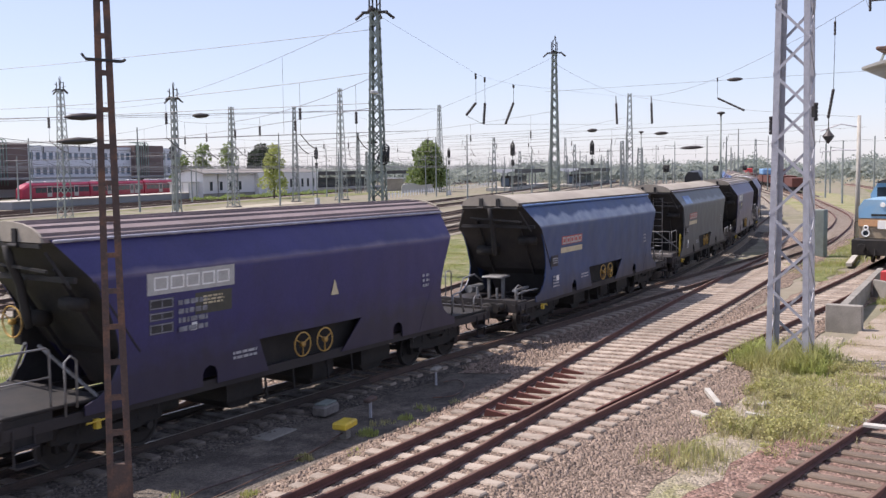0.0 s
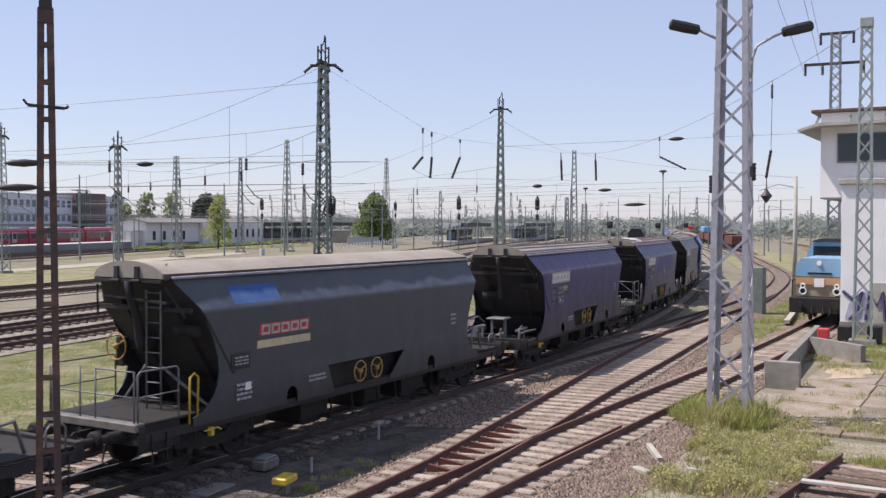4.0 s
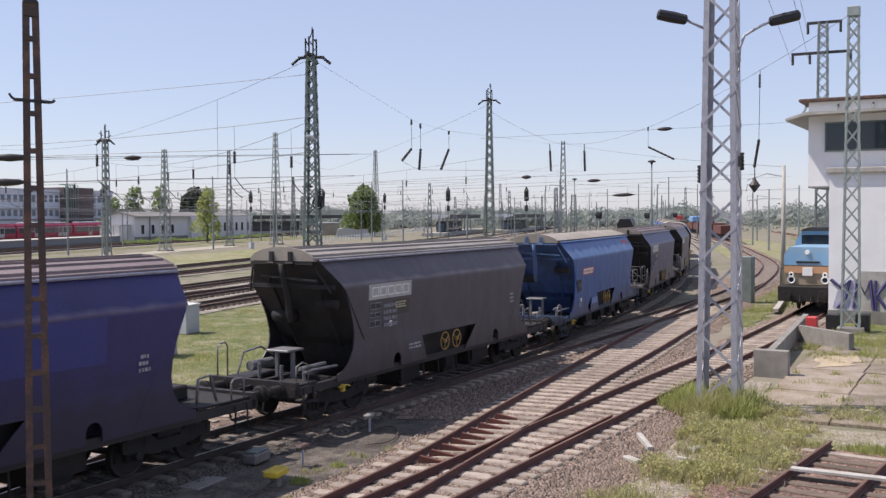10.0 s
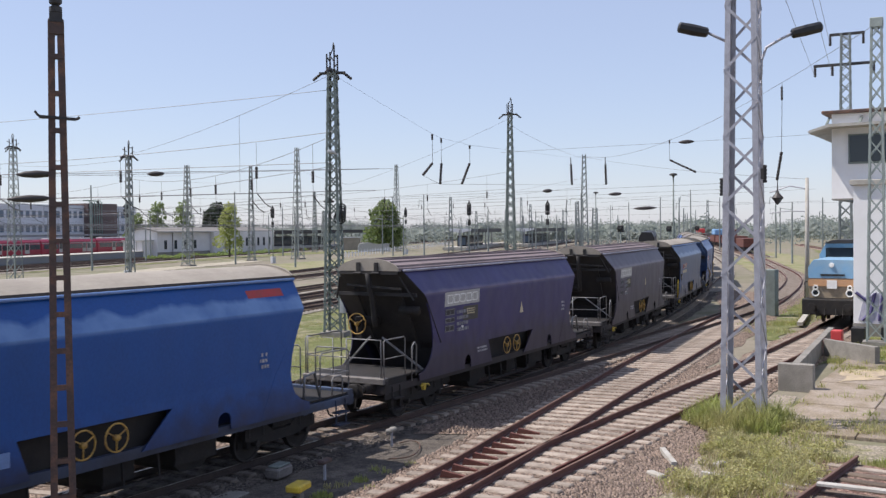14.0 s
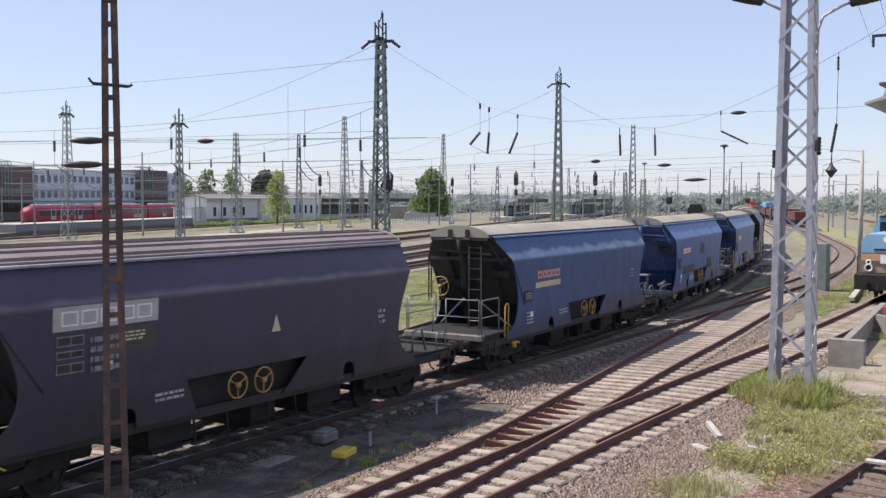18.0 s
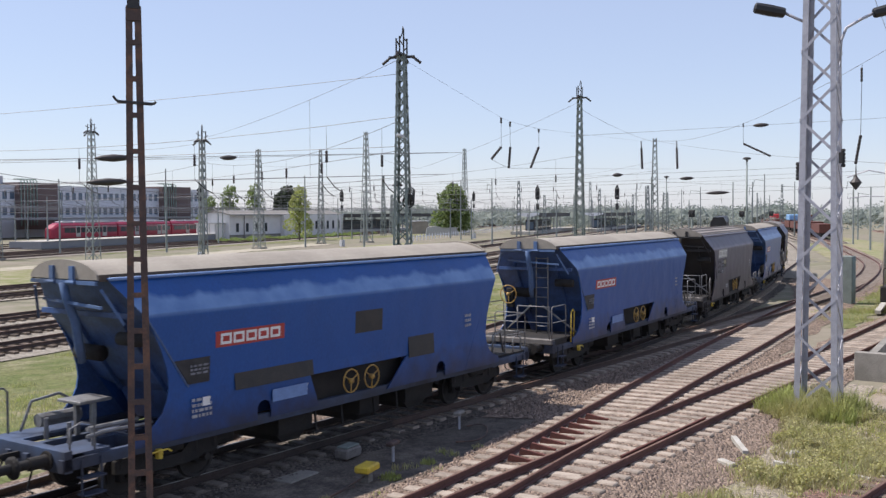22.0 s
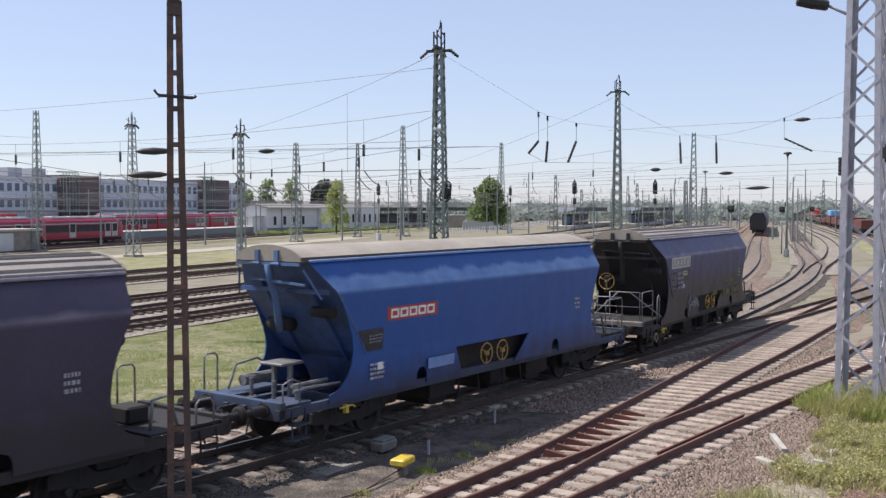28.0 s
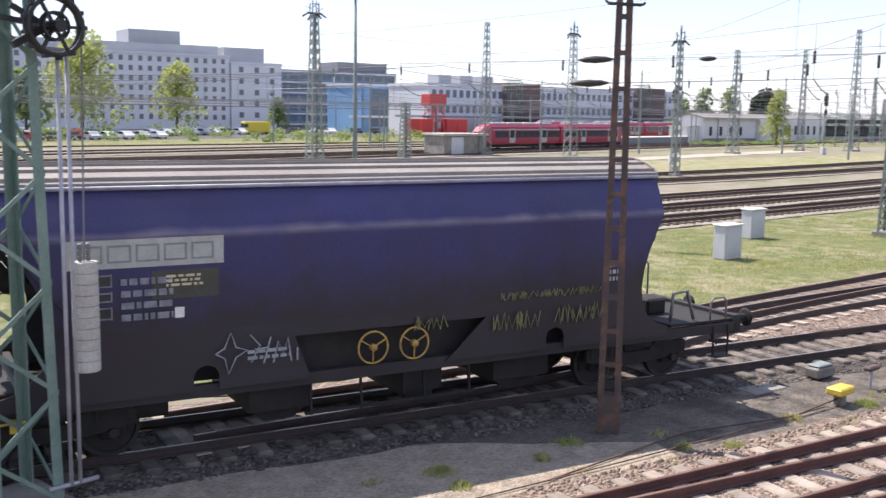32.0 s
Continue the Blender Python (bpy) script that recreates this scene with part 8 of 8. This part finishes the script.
wood_rnd = random.Random(21)
g = Geo()
for k in range(640):
    az = wood_rnd.uniform(4, 50)
    d = wood_rnd.uniform(420, 760)
    p = spot(az, 0, d)
    h = wood_rnd.uniform(4.5, 12.5) * (0.75 + 0.45 * noise.noise(Vector((az * 0.35, 0, 3))))
    dome_geo(g, Vector((p.x, p.y, h * 0.3)), h * 0.62, 0.8)
    crown_geo(g, Vector((p.x, p.y, h * 0.36)), h * 0.8, 380, wood_rnd, h * 0.034, 0.85)
single("far_wood", g, M["foliage_far_haze"], "line of woods behind the yard, haze painted into its leaves", "wood", kind="stuff")
g = Geo()
for k in range(150):
    az = wood_rnd.uniform(3, 62)
    d = wood_rnd.uniform(300, 420)
    p = spot(az, 0, d)
    h = wood_rnd.uniform(2.5, 6.0)
    crown_geo(g, Vector((p.x, p.y, h * 0.4)), h * 0.7, 130, wood_rnd, h * 0.05, 0.7)
single("far_bushes", g, M["foliage_far_haze"], "scattered bushes along the far tracks", "bushes", kind="stuff")

g = Geo()
for k in range(60):
    az = wood_rnd.uniform(62, 86)
    p = spot(az, 0, wood_rnd.uniform(172, 232))
    h = wood_rnd.uniform(0.9, 2.6)
    crown_geo(g, Vector((p.x, p.y, GZ + h * 0.4)), h, 70, wood_rnd, 0.2, 0.6)
single("car_park_shrubs", g, M["foliage_mid"], "low green shrubs along the car park", "bushes", kind="stuff")
g = Geo()
for k in range(70):
    f = wood_rnd.random()
    p = Vector((140, 148, 0)).lerp(Vector((206, 166, 0)), f) + Vector((wood_rnd.uniform(-3, 3), wood_rnd.uniform(-3, 3), 0))
    h = wood_rnd.uniform(0.4, 1.1)
    crown_geo(g, Vector((p.x, p.y, GZ + h * 0.3)), h, 60, wood_rnd, 0.14, 0.6)
single("bank_weeds", g, M["foliage_mid"], "rough weeds on the bank before the house", "weeds", kind="stuff")

# ------------------------------------------------------------------ overhead wires
for i, line in enumerate(BACK + FAR + [DMU_LINE]):
    pts = [p for p in line if -70 < p.x < 420]
    step = max(1, len(pts) // 12)
    pts = pts[::step]
    r = 0.012 if i < 5 else 0.016
    g = Geo().tube([(p.x, p.y, 5.65) for p in pts], r, 4)
    cat = []
    for a, b in zip(pts[:-1], pts[1:]):
        for k in range(8):
            f = k / 8
            q = a.lerp(b, f)
            cat.append((q.x, q.y, 7.25 - 4 * 1.0 * f * (1 - f)))
    g.tube(cat, r, 4)
    for k, c in enumerate(cat[::2]):
        g.beam((c[0], c[1], 5.65), c, 0.012)
    single("contact_line", g, M["wire"], "contact wire with its catenary and droppers", "wire", group="overhead wires")
M1, M2, M0, M3 = (42.1, 31.4), (82.6, 41.4), (69.3, 94.5), (31.6, 79.4)
spans = [
    [(*M1, 13.4), (65, 72, 12.4)], [(49.4, 44.4, 12.75), (49.4, 44.41, 7.6)], [(*M0, 12.5), (65, 72, 12)], [(*M1, 12.6), (*M3, 11.5)],
    [(*M2, 15.4), (104, 75, 11.0), (149.9, 120.5, 17)], [(*M2, 14.8), (125.9, 52, 14.6)],
    [(*M3, 12), (70.4, 115.3, 14)], [(*M0, 12), (115.1, 114.5, 14)], [(115.1, 114.5, 13), (139.3, 122.7, 14.5)],
    [(125.9, 52.0, 14.8), (74.5, 13.75, 8.6)], [(125.9, 52.0, 12), (183.9, 117.8, 10)],
    [(125.9, 52, 9.4), (190, 30, 9.4)], [(112.6, 20, 9.2), (129.4, 109.3, 9.2)],
]
for s in spans:
    wire(s, 0.014, "thin steel cross-span wire", sag=0.35 if s[0][0] != s[-1][0] else 0)



def headspan(a, b, zs, n, seed):
    """Cross-span wires between two masts with droppers and small insulators over the tracks."""
    rnd = random.Random(seed)
    a, b = Vector(a), Vector(b)
    o = thing("headspan", "cross-span wires with droppers and small insulators", "wire", group="headspans")
    for z in zs:
        part("span_wire", Geo().tube([(*a, z), (*a.lerp(b, 0.5), z - 0.12), (*b, z)], 0.016, 4), M["wire"], o)
    top = max(zs)
    pts = []
    for k in range(13):
        f = k / 12
        pts.append((*a.lerp(b, f), top + 1.6 - 4 * 1.1 * f * (1 - f)))
    part("bearer_wire", Geo().tube(pts, 0.016, 4), M["wire"], o)
    for k in range(n):
        f = (k + rnd.uniform(0.3, 0.7)) / n
        q = a.lerp(b, f)
        zt = top + 1.6 - 4 * 1.1 * f * (1 - f)
        part("dropper", Geo().tube([(*q, zt), (*q, min(zs) - 0.05)], 0.013, 4), M["wire"], o)
        g = Geo()
        insulator_geo(g, (*q, top - 0.1), (*q, top - 0.75), 0.08, 4)
        part("insulator", g, M["insul"], o)
        g = Geo().tube([(*q, min(zs)), (q.x + 1.1, q.y + 0.35, min(zs) - 0.55), (q.x + 1.9, q.y + 0.6, min(zs) - 0.75)], 0.03, 5)
        part("steady_arm", g, M["insul"], o)


headspan((42.1, 31.4), (65, 72), (8.6, 7.2), 6, 1)
headspan((65, 72), (70.4, 115.3), (8.4, 7.0), 6, 2)
headspan((82.6, 41.4), (115.1, 114.5), (8.9, 7.4), 9, 3)
headspan((125.9, 52), (149.9, 120.5), (9.2, 7.6), 9, 4)
headspan((42.1, 31.4), (31.6, 79.4), (8.8, 7.3), 6, 5)
headspan((190, 60), (234.9, 153.5), (9.6, 7.8), 10, 6)

# hanging insulators and section insulators, seen against the sky
HANGS = []
INS = [
    ((31.06, 5.41), (31.05, 3.76), (31.63, 3.05), 62), ((30.55, 5.18), (30.54, 3.75), (30.63, 2.54), 62), ((28.92, 4.75), (28.92, 3.74), (29.39, 2.53), 62),
    ((23.2, 3.98), None, (23.13, 2.42), 134), ((21.26, 3.95), None, (21.21, 2.4), 134), ((17.7, 4.83), (17.69, 3.72), (16.24, 3.0), 87),
]
for a, b, c, d in INS:
    o = thing("hanging_insulator", "dark insulator string hanging from the cross-span", "insulator", group="insulators")
    pa, pc = spot(*a, d), spot(*c, d)
    g = Geo()
    if b:
        pb = spot(*b, d)
        g.tube([pa, pb], 0.014, 4)
        insulator_geo(g, pa, pa.lerp(pb, 0.2), 0.07, 3)
        insulator_geo(g, pb, pb.lerp(pc, 1.0), 0.085, 7)
    else:
        insulator_geo(g, pa, pa.lerp(pc, 0.25), 0.07, 3)
        insulator_geo(g, pa.lerp(pc, 0.25), pc, 0.17, 9)
    part("string", g, M["insul"], o)
    HANGS.append((pa, pc))
wire([(*M1, 13.4)] + [HANGS[k][0] for k in (0, 1, 2)] + [HANGS[3][0], (125.9, 52, 14.9), HANGS[4][0]], 0.007, "thin steel cross-span wire")
wire([HANGS[k][1] for k in (0, 1, 2)] + [HANGS[3][1], HANGS[4][1]], 0.011, "thin steel cross-span wire")
wire([(49.6, 6.1, 14.5), (125.9, 52, 14.8)], 0.014, "long sagging cross-span wire", sag=1.95)
o = thing("hanging_insulator", "dark insulator string with a diamond weight on the cross-span", "insulator", group="insulators")
g = Geo().tube([(60.2, 12.48, 13.63), (60.3, 12.54, 9.6)], 0.016, 4)
insulator_geo(g, (60.2, 12.5, 13.4), (60.22, 12.5, 12.6), 0.07, 4)
part("rod", g, M["insul"], o)
g = Geo()
insulator_geo(g, (60.3, 12.54, 9.6), (61.0, 12.95, 8.0), 0.09, 8)
part("string", g, M["insul"], o)
g = Geo().lathe([(0.0, 6.5), (0.1, 6.62), (0.34, 6.95), (0.1, 7.25), (0.04, 7.4), (0.02, 8.05)], (60.9, 12.9, 0), 10)
part("diamond_weight", g, M["insul"], o)
LENS = [((46.49, 3.15), 62, 0.5), ((52.62, 3.07), 44, 0.75), ((52.93, 1.77), 44, 0.85), ((16.78, 4.7), 80, 0.6), ((19.05, 1.05), 90, 1.0), ((20.7, 1.87), 90, 0.6), ((24.5, 2.1), 80, 0.4), ((37, 1.6), 90, 0.5)]
for (az, el), d, half in LENS:
    p = spot(az, el, d)
    side = Vector((math.sin(radians(az)), -math.cos(radians(az)), 0.03))
    o = thing("section_insulator", "dark lens-shaped section insulator on a wire", "insulator", group="insulators")
    part("body", Geo().tube([p - side * half, p - side * half * 0.6, p, p + side * half * 0.6, p + side * half], [0.03, 0.12, 0.16, 0.12, 0.03], 8), M["insul"], o, smooth=True)
    part("line", Geo().tube([p - side * (half + 14), p, p + side * (half + 14)], 0.012, 4), M["wire"], o)
# slender poles that fill the skyline
sk = random.Random(33)
for k in range(104):
    az = sk.uniform(3, 72)
    d = sk.uniform(150, 330)
    p = spot(az, 0, d)
    h = sk.uniform(7.5, 12.5)
    o = thing("far_pole", "slender steel pole far across the yard", "pole", pose(p.x, p.y, GZ, 0, 0, sk.uniform(0, 90)), "far poles")
    part("post", Geo().tube([(0, 0, 0), (0, 0, h)], [0.16, 0.09], 6), M["mast_far"], o)
    if sk.random() < 0.6:
        part("bracket", Geo().tube([(0, 0, h - 1.2), (2.6, 0, h - 0.9), (3.0, 0, h - 2.2)], 0.05, 5), M["mast_far"], o)
for k in range(12):
    az = sk.uniform(14, 40)
    p = spot(az, 0, sk.uniform(200, 360))
    o = thing("catenary_mast", "far steel lattice mast", "mast", pose(p.x, p.y, 0, 0, 0, sk.uniform(0, 40)), "catenary masts")
    lattice(o, sk.uniform(10, 15), 1.2, 0.5, M["mast_far"], 0.16, 8, 0.08)

# ------------------------------------------------------------------ weeds and loose stones


def tuft_field(name, label, spots, n, hmin, hmax, mat, seed, lean=0.5):
    """Blades of grass: each a bent, tapering strip. spots: (x, y, radius, weight)."""
    rnd = random.Random(seed)
    g = Geo()
    tot = sum(s[3] for s in spots)
    for x, y, r, w in spots:
        for _ in range(int(n * w / tot)):
            a, d = rnd.uniform(0, 6.283), r * rnd.random() ** 0.6
            px, py = x + math.cos(a) * d, y + math.sin(a) * d
            h = rnd.uniform(hmin, hmax) * (1.15 - 0.6 * d / r)
            t = rnd.uniform(0, 6.283)
            dx, dy = math.cos(t), math.sin(t)
            wd = rnd.uniform(0.006, 0.014)
            ln = lean * h * rnd.random()
            lx, ly = ln * math.cos(t + 1.3), ln * math.sin(t + 1.3)
            k = len(g.v)
            z = GZ - 0.05
            g.v += [(px - dx * wd, py - dy * wd, z), (px + dx * wd, py + dy * wd, z), (px + dx * wd * 0.8 + lx * 0.4, py + dy * wd * 0.8 + ly * 0.4, z + h * 0.6),
                    (px - dx * wd * 0.8 + lx * 0.4, py - dy * wd * 0.8 + ly * 0.4, z + h * 0.6), (px + lx, py + ly, z + h)]
            g.f += [(k, k + 1, k + 2, k + 3), (k + 3, k + 2, k + 4)]
    ob = new(name, g.mesh(name, M[mat], fix=False))
    return tagged(ob, label, "weeds", kind="stuff")


near_spots = []
wr = random.Random(5)
for k in range(170):
    u, v = wr.uniform(18, 29), wr.uniform(3.4, 7.4)
    if v > 6.3 + (u - 18) * 0.11 or noise.noise(Vector((u * 0.6, v * 0.6, 1.7))) < 0.02:
        continue
    if abs(v - (3.2 - 0.117 * (u - 20))) < 1.2:
        continue
    near_spots.append((u, v, wr.uniform(0.2, 0.75), wr.uniform(0.2, 1.0) ** 2 * 2))
mast_spots = [(28.3 + 0.9 * math.cos(a), 7.0 + 0.9 * math.sin(a), 0.7, 1.0) for a in (0, 1, 2, 3, 4, 5)]
tuft_field("tall_weeds", "tall green and straw-coloured weeds beside the siding", near_spots, 8000, 0.12, 0.42, "weed", 2, 0.9)
tuft_field("dry_weeds", "dry straw-coloured grass beside the siding", [(x, y, r * 1.5, w) for x, y, r, w in near_spots], 13000, 0.1, 0.42, "weed_dry", 3, 0.9)
tuft_field("mast_weeds", "long grass round the foot of the floodlight mast", mast_spots, 5500, 0.35, 0.95, "weed", 4, 0.9)
g = Geo()
clump_rnd = random.Random(41)
for x, y, r, w in near_spots + mast_spots:
    for _ in range(1 if w < 0.8 else 3):
        a = clump_rnd.uniform(0, 6.28)
        c = Vector((x + math.cos(a) * r * 0.8, y + math.sin(a) * r * 0.8, GZ + 0.02))
        rr = clump_rnd.uniform(0.12, 0.3)
        crown_geo(g, c + Vector((0, 0, rr * 0.5)), rr, int(620 * rr), clump_rnd, 0.02, 0.95)
tagged(new("leafy_weeds", g.mesh("leafy_weeds", M["weed_leaf"], fix=False)), "yellow-green leafy weeds in loose clumps on the stony verge", "weeds", kind="stuff")
for a, b in (((24.0, 7.84), (22.75, 7.15)), ((22.05, 6.3), (21.98, 5.6)), ((21.85, 4.75), (21.78, 4.2))):
    single("kerb_piece", Geo().beam((*a, GZ + 0.03), (*b, GZ + 0.0), 0.13, 0.14), M["concrete_light"], "broken pale kerb piece in the weeds", "kerb", group="kerb pieces")
pad_spots = [(wr.uniform(28, 46), wr.uniform(-2, 6.3), wr.uniform(0.15, 0.6), 1) for _ in range(120)] + [(wr.uniform(41, 53), wr.uniform(3, 7), wr.uniform(0.4, 1.0), 2) for _ in range(40)] + [(24.9, wr.uniform(0, 5), 0.5, 2) for _ in range(14)]
tuft_field("pad_weeds", "weeds in the joints of the concrete pad", pad_spots, 20000, 0.08, 0.34, "weed", 6)
dirt_spots = [(7.2, 13.2, 0.28, 2.0), (9.9, 13.4, 0.25, 1.0), (14.5, 12.7, 0.2, 1.5), (16.6, 12.75, 0.25, 2), (12.3, 12.0, 0.22, 2), (7.2, 12.5, 0.2, 1.5), (9.0, 13.0, 0.2, 1), (11.5, 12.4, 0.15, 1), (18.1, 12.8, 0.2, 1)] + [(wr.uniform(5, 22), wr.uniform(11.6, 14), 0.2, 0.3) for _ in range(20)]
tuft_field("dirt_weeds", "small green weeds in the packed dirt", dirt_spots, 2400, 0.05, 0.2, "weed", 7)
lawn_spots = []
for k in range(420):
    u = wr.uniform(2, 62)
    v0, v1 = np.interp(u, (0, 18, 30, 45, 60), (18.9, 20.8, 23.4, 26.6, 30)), np.interp(u, (0, 14, 30, 60), (31.6, 33.4, 36.6, 42.2))
    v = wr.uniform(v0 + 0.6, v1 - 0.6)
    if noise.noise(Vector((u * 0.25, v * 0.25, 4.1))) > -0.12:
        lawn_spots.append((u, v, wr.uniform(0.5, 1.6), wr.uniform(0.2, 1)))
tuft_field("lawn_tufts", "uneven tufts in the yard grass", lawn_spots, 34000, 0.05, 0.2, "weed", 9, 0.8)
far_spots = [(wr.uniform(52, 80), wr.uniform(10.8, 14.5), 0.8, 1) for _ in range(40)]
tuft_field("strip_weeds", "weeds between the far tracks", far_spots, 6000, 0.1, 0.4, "weed", 8)


def stones(name, label, area, n, mat, seed, smin=0.025, smax=0.06, z=GZ):
    """Loose crushed stones: small irregular wedges."""
    rnd = random.Random(seed)
    g = Geo()
    for _ in range(n):
        u, v, zz = area(rnd)
        s = rnd.uniform(smin, smax)
        k = len(g.v)
        for dx, dy, dz in ((-1, -1, -0.5), (1, -0.8, -0.5), (0.9, 1, -0.5), (-0.9, 0.8, -0.5), (-0.5, -0.4, 0.6), (0.6, -0.3, 0.5), (0.1, 0.6, 0.7)):
            g.v.append((u + dx * s * rnd.uniform(0.6, 1.2), v + dy * s * rnd.uniform(0.6, 1.2), zz + dz * s * rnd.uniform(0.7, 1.2)))
        g.f += [(k, k + 1, k + 5, k + 4), (k + 1, k + 2, k + 6, k + 5), (k + 2, k + 3, k + 6), (k + 3, k, k + 4, k + 6), (k + 4, k + 5, k + 6)]
    ob = new(name, g.mesh(name, M[mat], fix=False))
    return tagged(ob, label, "stones", kind="stuff")


def isl_mat(name, a, b):
    """Stones that differ from piece to piece."""
    m = make_mat(name, a, 0.9, 0, b, 6.0, 0.6, 40, 0.2, 0.0)
    n, l = m.node_tree.nodes, m.node_tree.links
    bs = n["Principled BSDF"]
    src = bs.inputs["Base Color"].links[0].from_socket
    gm_ = n.new("ShaderNodeNewGeometry")
    mr = n.new("ShaderNodeMapRange")
    mr.inputs[3].default_value, mr.inputs[4].default_value = 0.5, 1.5
    l.new(gm_.outputs["Random Per Island"], mr.inputs[0])
    hs_ = n.new("ShaderNodeHueSaturation")
    l.new(src, hs_.inputs["Color"])
    l.new(mr.outputs[0], hs_.inputs["Value"])
    l.new(hs_.outputs[0], bs.inputs["Base Color"])
    return m


# darker stones for under the train, shade included in the colour
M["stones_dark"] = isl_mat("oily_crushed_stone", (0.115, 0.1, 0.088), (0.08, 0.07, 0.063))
M["stones"] = isl_mat("crushed_stone", (0.232, 0.174, 0.136), (0.16, 0.122, 0.1))


def by_track(line, spread, u0, u1):
    pts = [p for p in line if u0 <= p.x <= u1]

    def area(rnd):
        i = min(int(rnd.random() ** 1.4 * (len(pts) - 1)), len(pts) - 2)
        p = pts[i].lerp(pts[i + 1], rnd.random())
        d = rnd.uniform(-spread, spread)
        return p.x, p.y + d, -0.196 - 0.08 * max(0, abs(d) - spread * 0.6) / (spread * 0.4)
    return area


stones("loose_ballast", "loose crushed stones between the sleepers", by_track(LINE_A, 1.9, 7, 40), 9000, "stones", 1)
stones("loose_ballast", "loose crushed stones between the sleepers", by_track(LINE_B, 1.8, 8, 40), 9000, "stones", 2)
stones("loose_ballast", "oily crushed stones between the sleepers, train shade in their colour", by_track(LINE_W, 1.7, -2, 40), 9000, "stones_dark", 3, 0.015, 0.038)
stones("loose_ballast", "loose brown stones on the shoulder of the shunting track", lambda r: (lambda u: (u, r.uniform(6.6 + (u - 16) * 0.04, 8.2), -0.285))(r.uniform(12, 32)), 7000, "stones", 9, 0.02, 0.045)
stones("stone_heap", "loose brown stones between two tracks", lambda r: (lambda u: (u, r.uniform(11.9 + (u - 24) * 0.12, 15.0), -0.262))(r.uniform(23.5, 40)), 6000, "stones", 4)

# ------------------------------------------------------------------ motions of the trains
DMU_DIR = Vector((1, 0.35, 0)).normalized()


RAILCAR_FRONT = ((0, -156), (20, -36.5), (24, -10), (25, -3.5), (26, 3.3), (27.5, 12.9), (28, 16), (29, 21.5), (30, 26.6), (31, 30.6), (32, 34.5))


def railcar_pose(t):
    front = float(np.interp(t, *zip(*RAILCAR_FRONT)))
    p = Vector((80, 128, 0)) + DMU_DIR * (front - 39.2)
    return pose(p.x, p.y, 0, 0, 0, 19.29)


def motions():
    ticks = [k * 1.0 for k in range(33)]
    for i, w in enumerate(WAGONS):
        walk(w, [(t, wagon_pose(i, t)) for t in ticks])
    steps = [0.08 * k for k in range(401)]
    for o, a in WHEELSETS:
        walk(o, [(t, pose(a, 0, 0.46, 0, -math.degrees(train_run(t) / 0.46) % 360, 0)) for t in steps])
    walk(DMU, [(t, railcar_pose(t)) for t in ticks])


# ------------------------------------------------------------------ sleepers
for ob, line, near, me, step, z in LATER:
    if line is None:
        continue
    rest = Geo()
    for p, a in along(line, -20, 240, step if near else 0.7):
        if near and near[0] <= p.x <= near[1]:
            s = new("sleeper", me)
            s.parent = ob
            s.matrix_basis = pose(p.x, p.y, z + random.uniform(-0.008, 0.008), 0, 0, math.degrees(a) + random.uniform(-0.8, 0.8))
        elif p.x < 160:
            rest.box((p.x, p.y, z - 0.23), (0.26, 2.5, 0.14), a)
    if rest.v:
        old = ob.name.split(".")[0] in ("yard_track", "outer_track")
        o = part("sleepers", rest.mesh("sleepers", M["sleeper_wood" if old else "sleeper"], fix=False), None, ob)
        o["kind"] = "stuff"

motions()
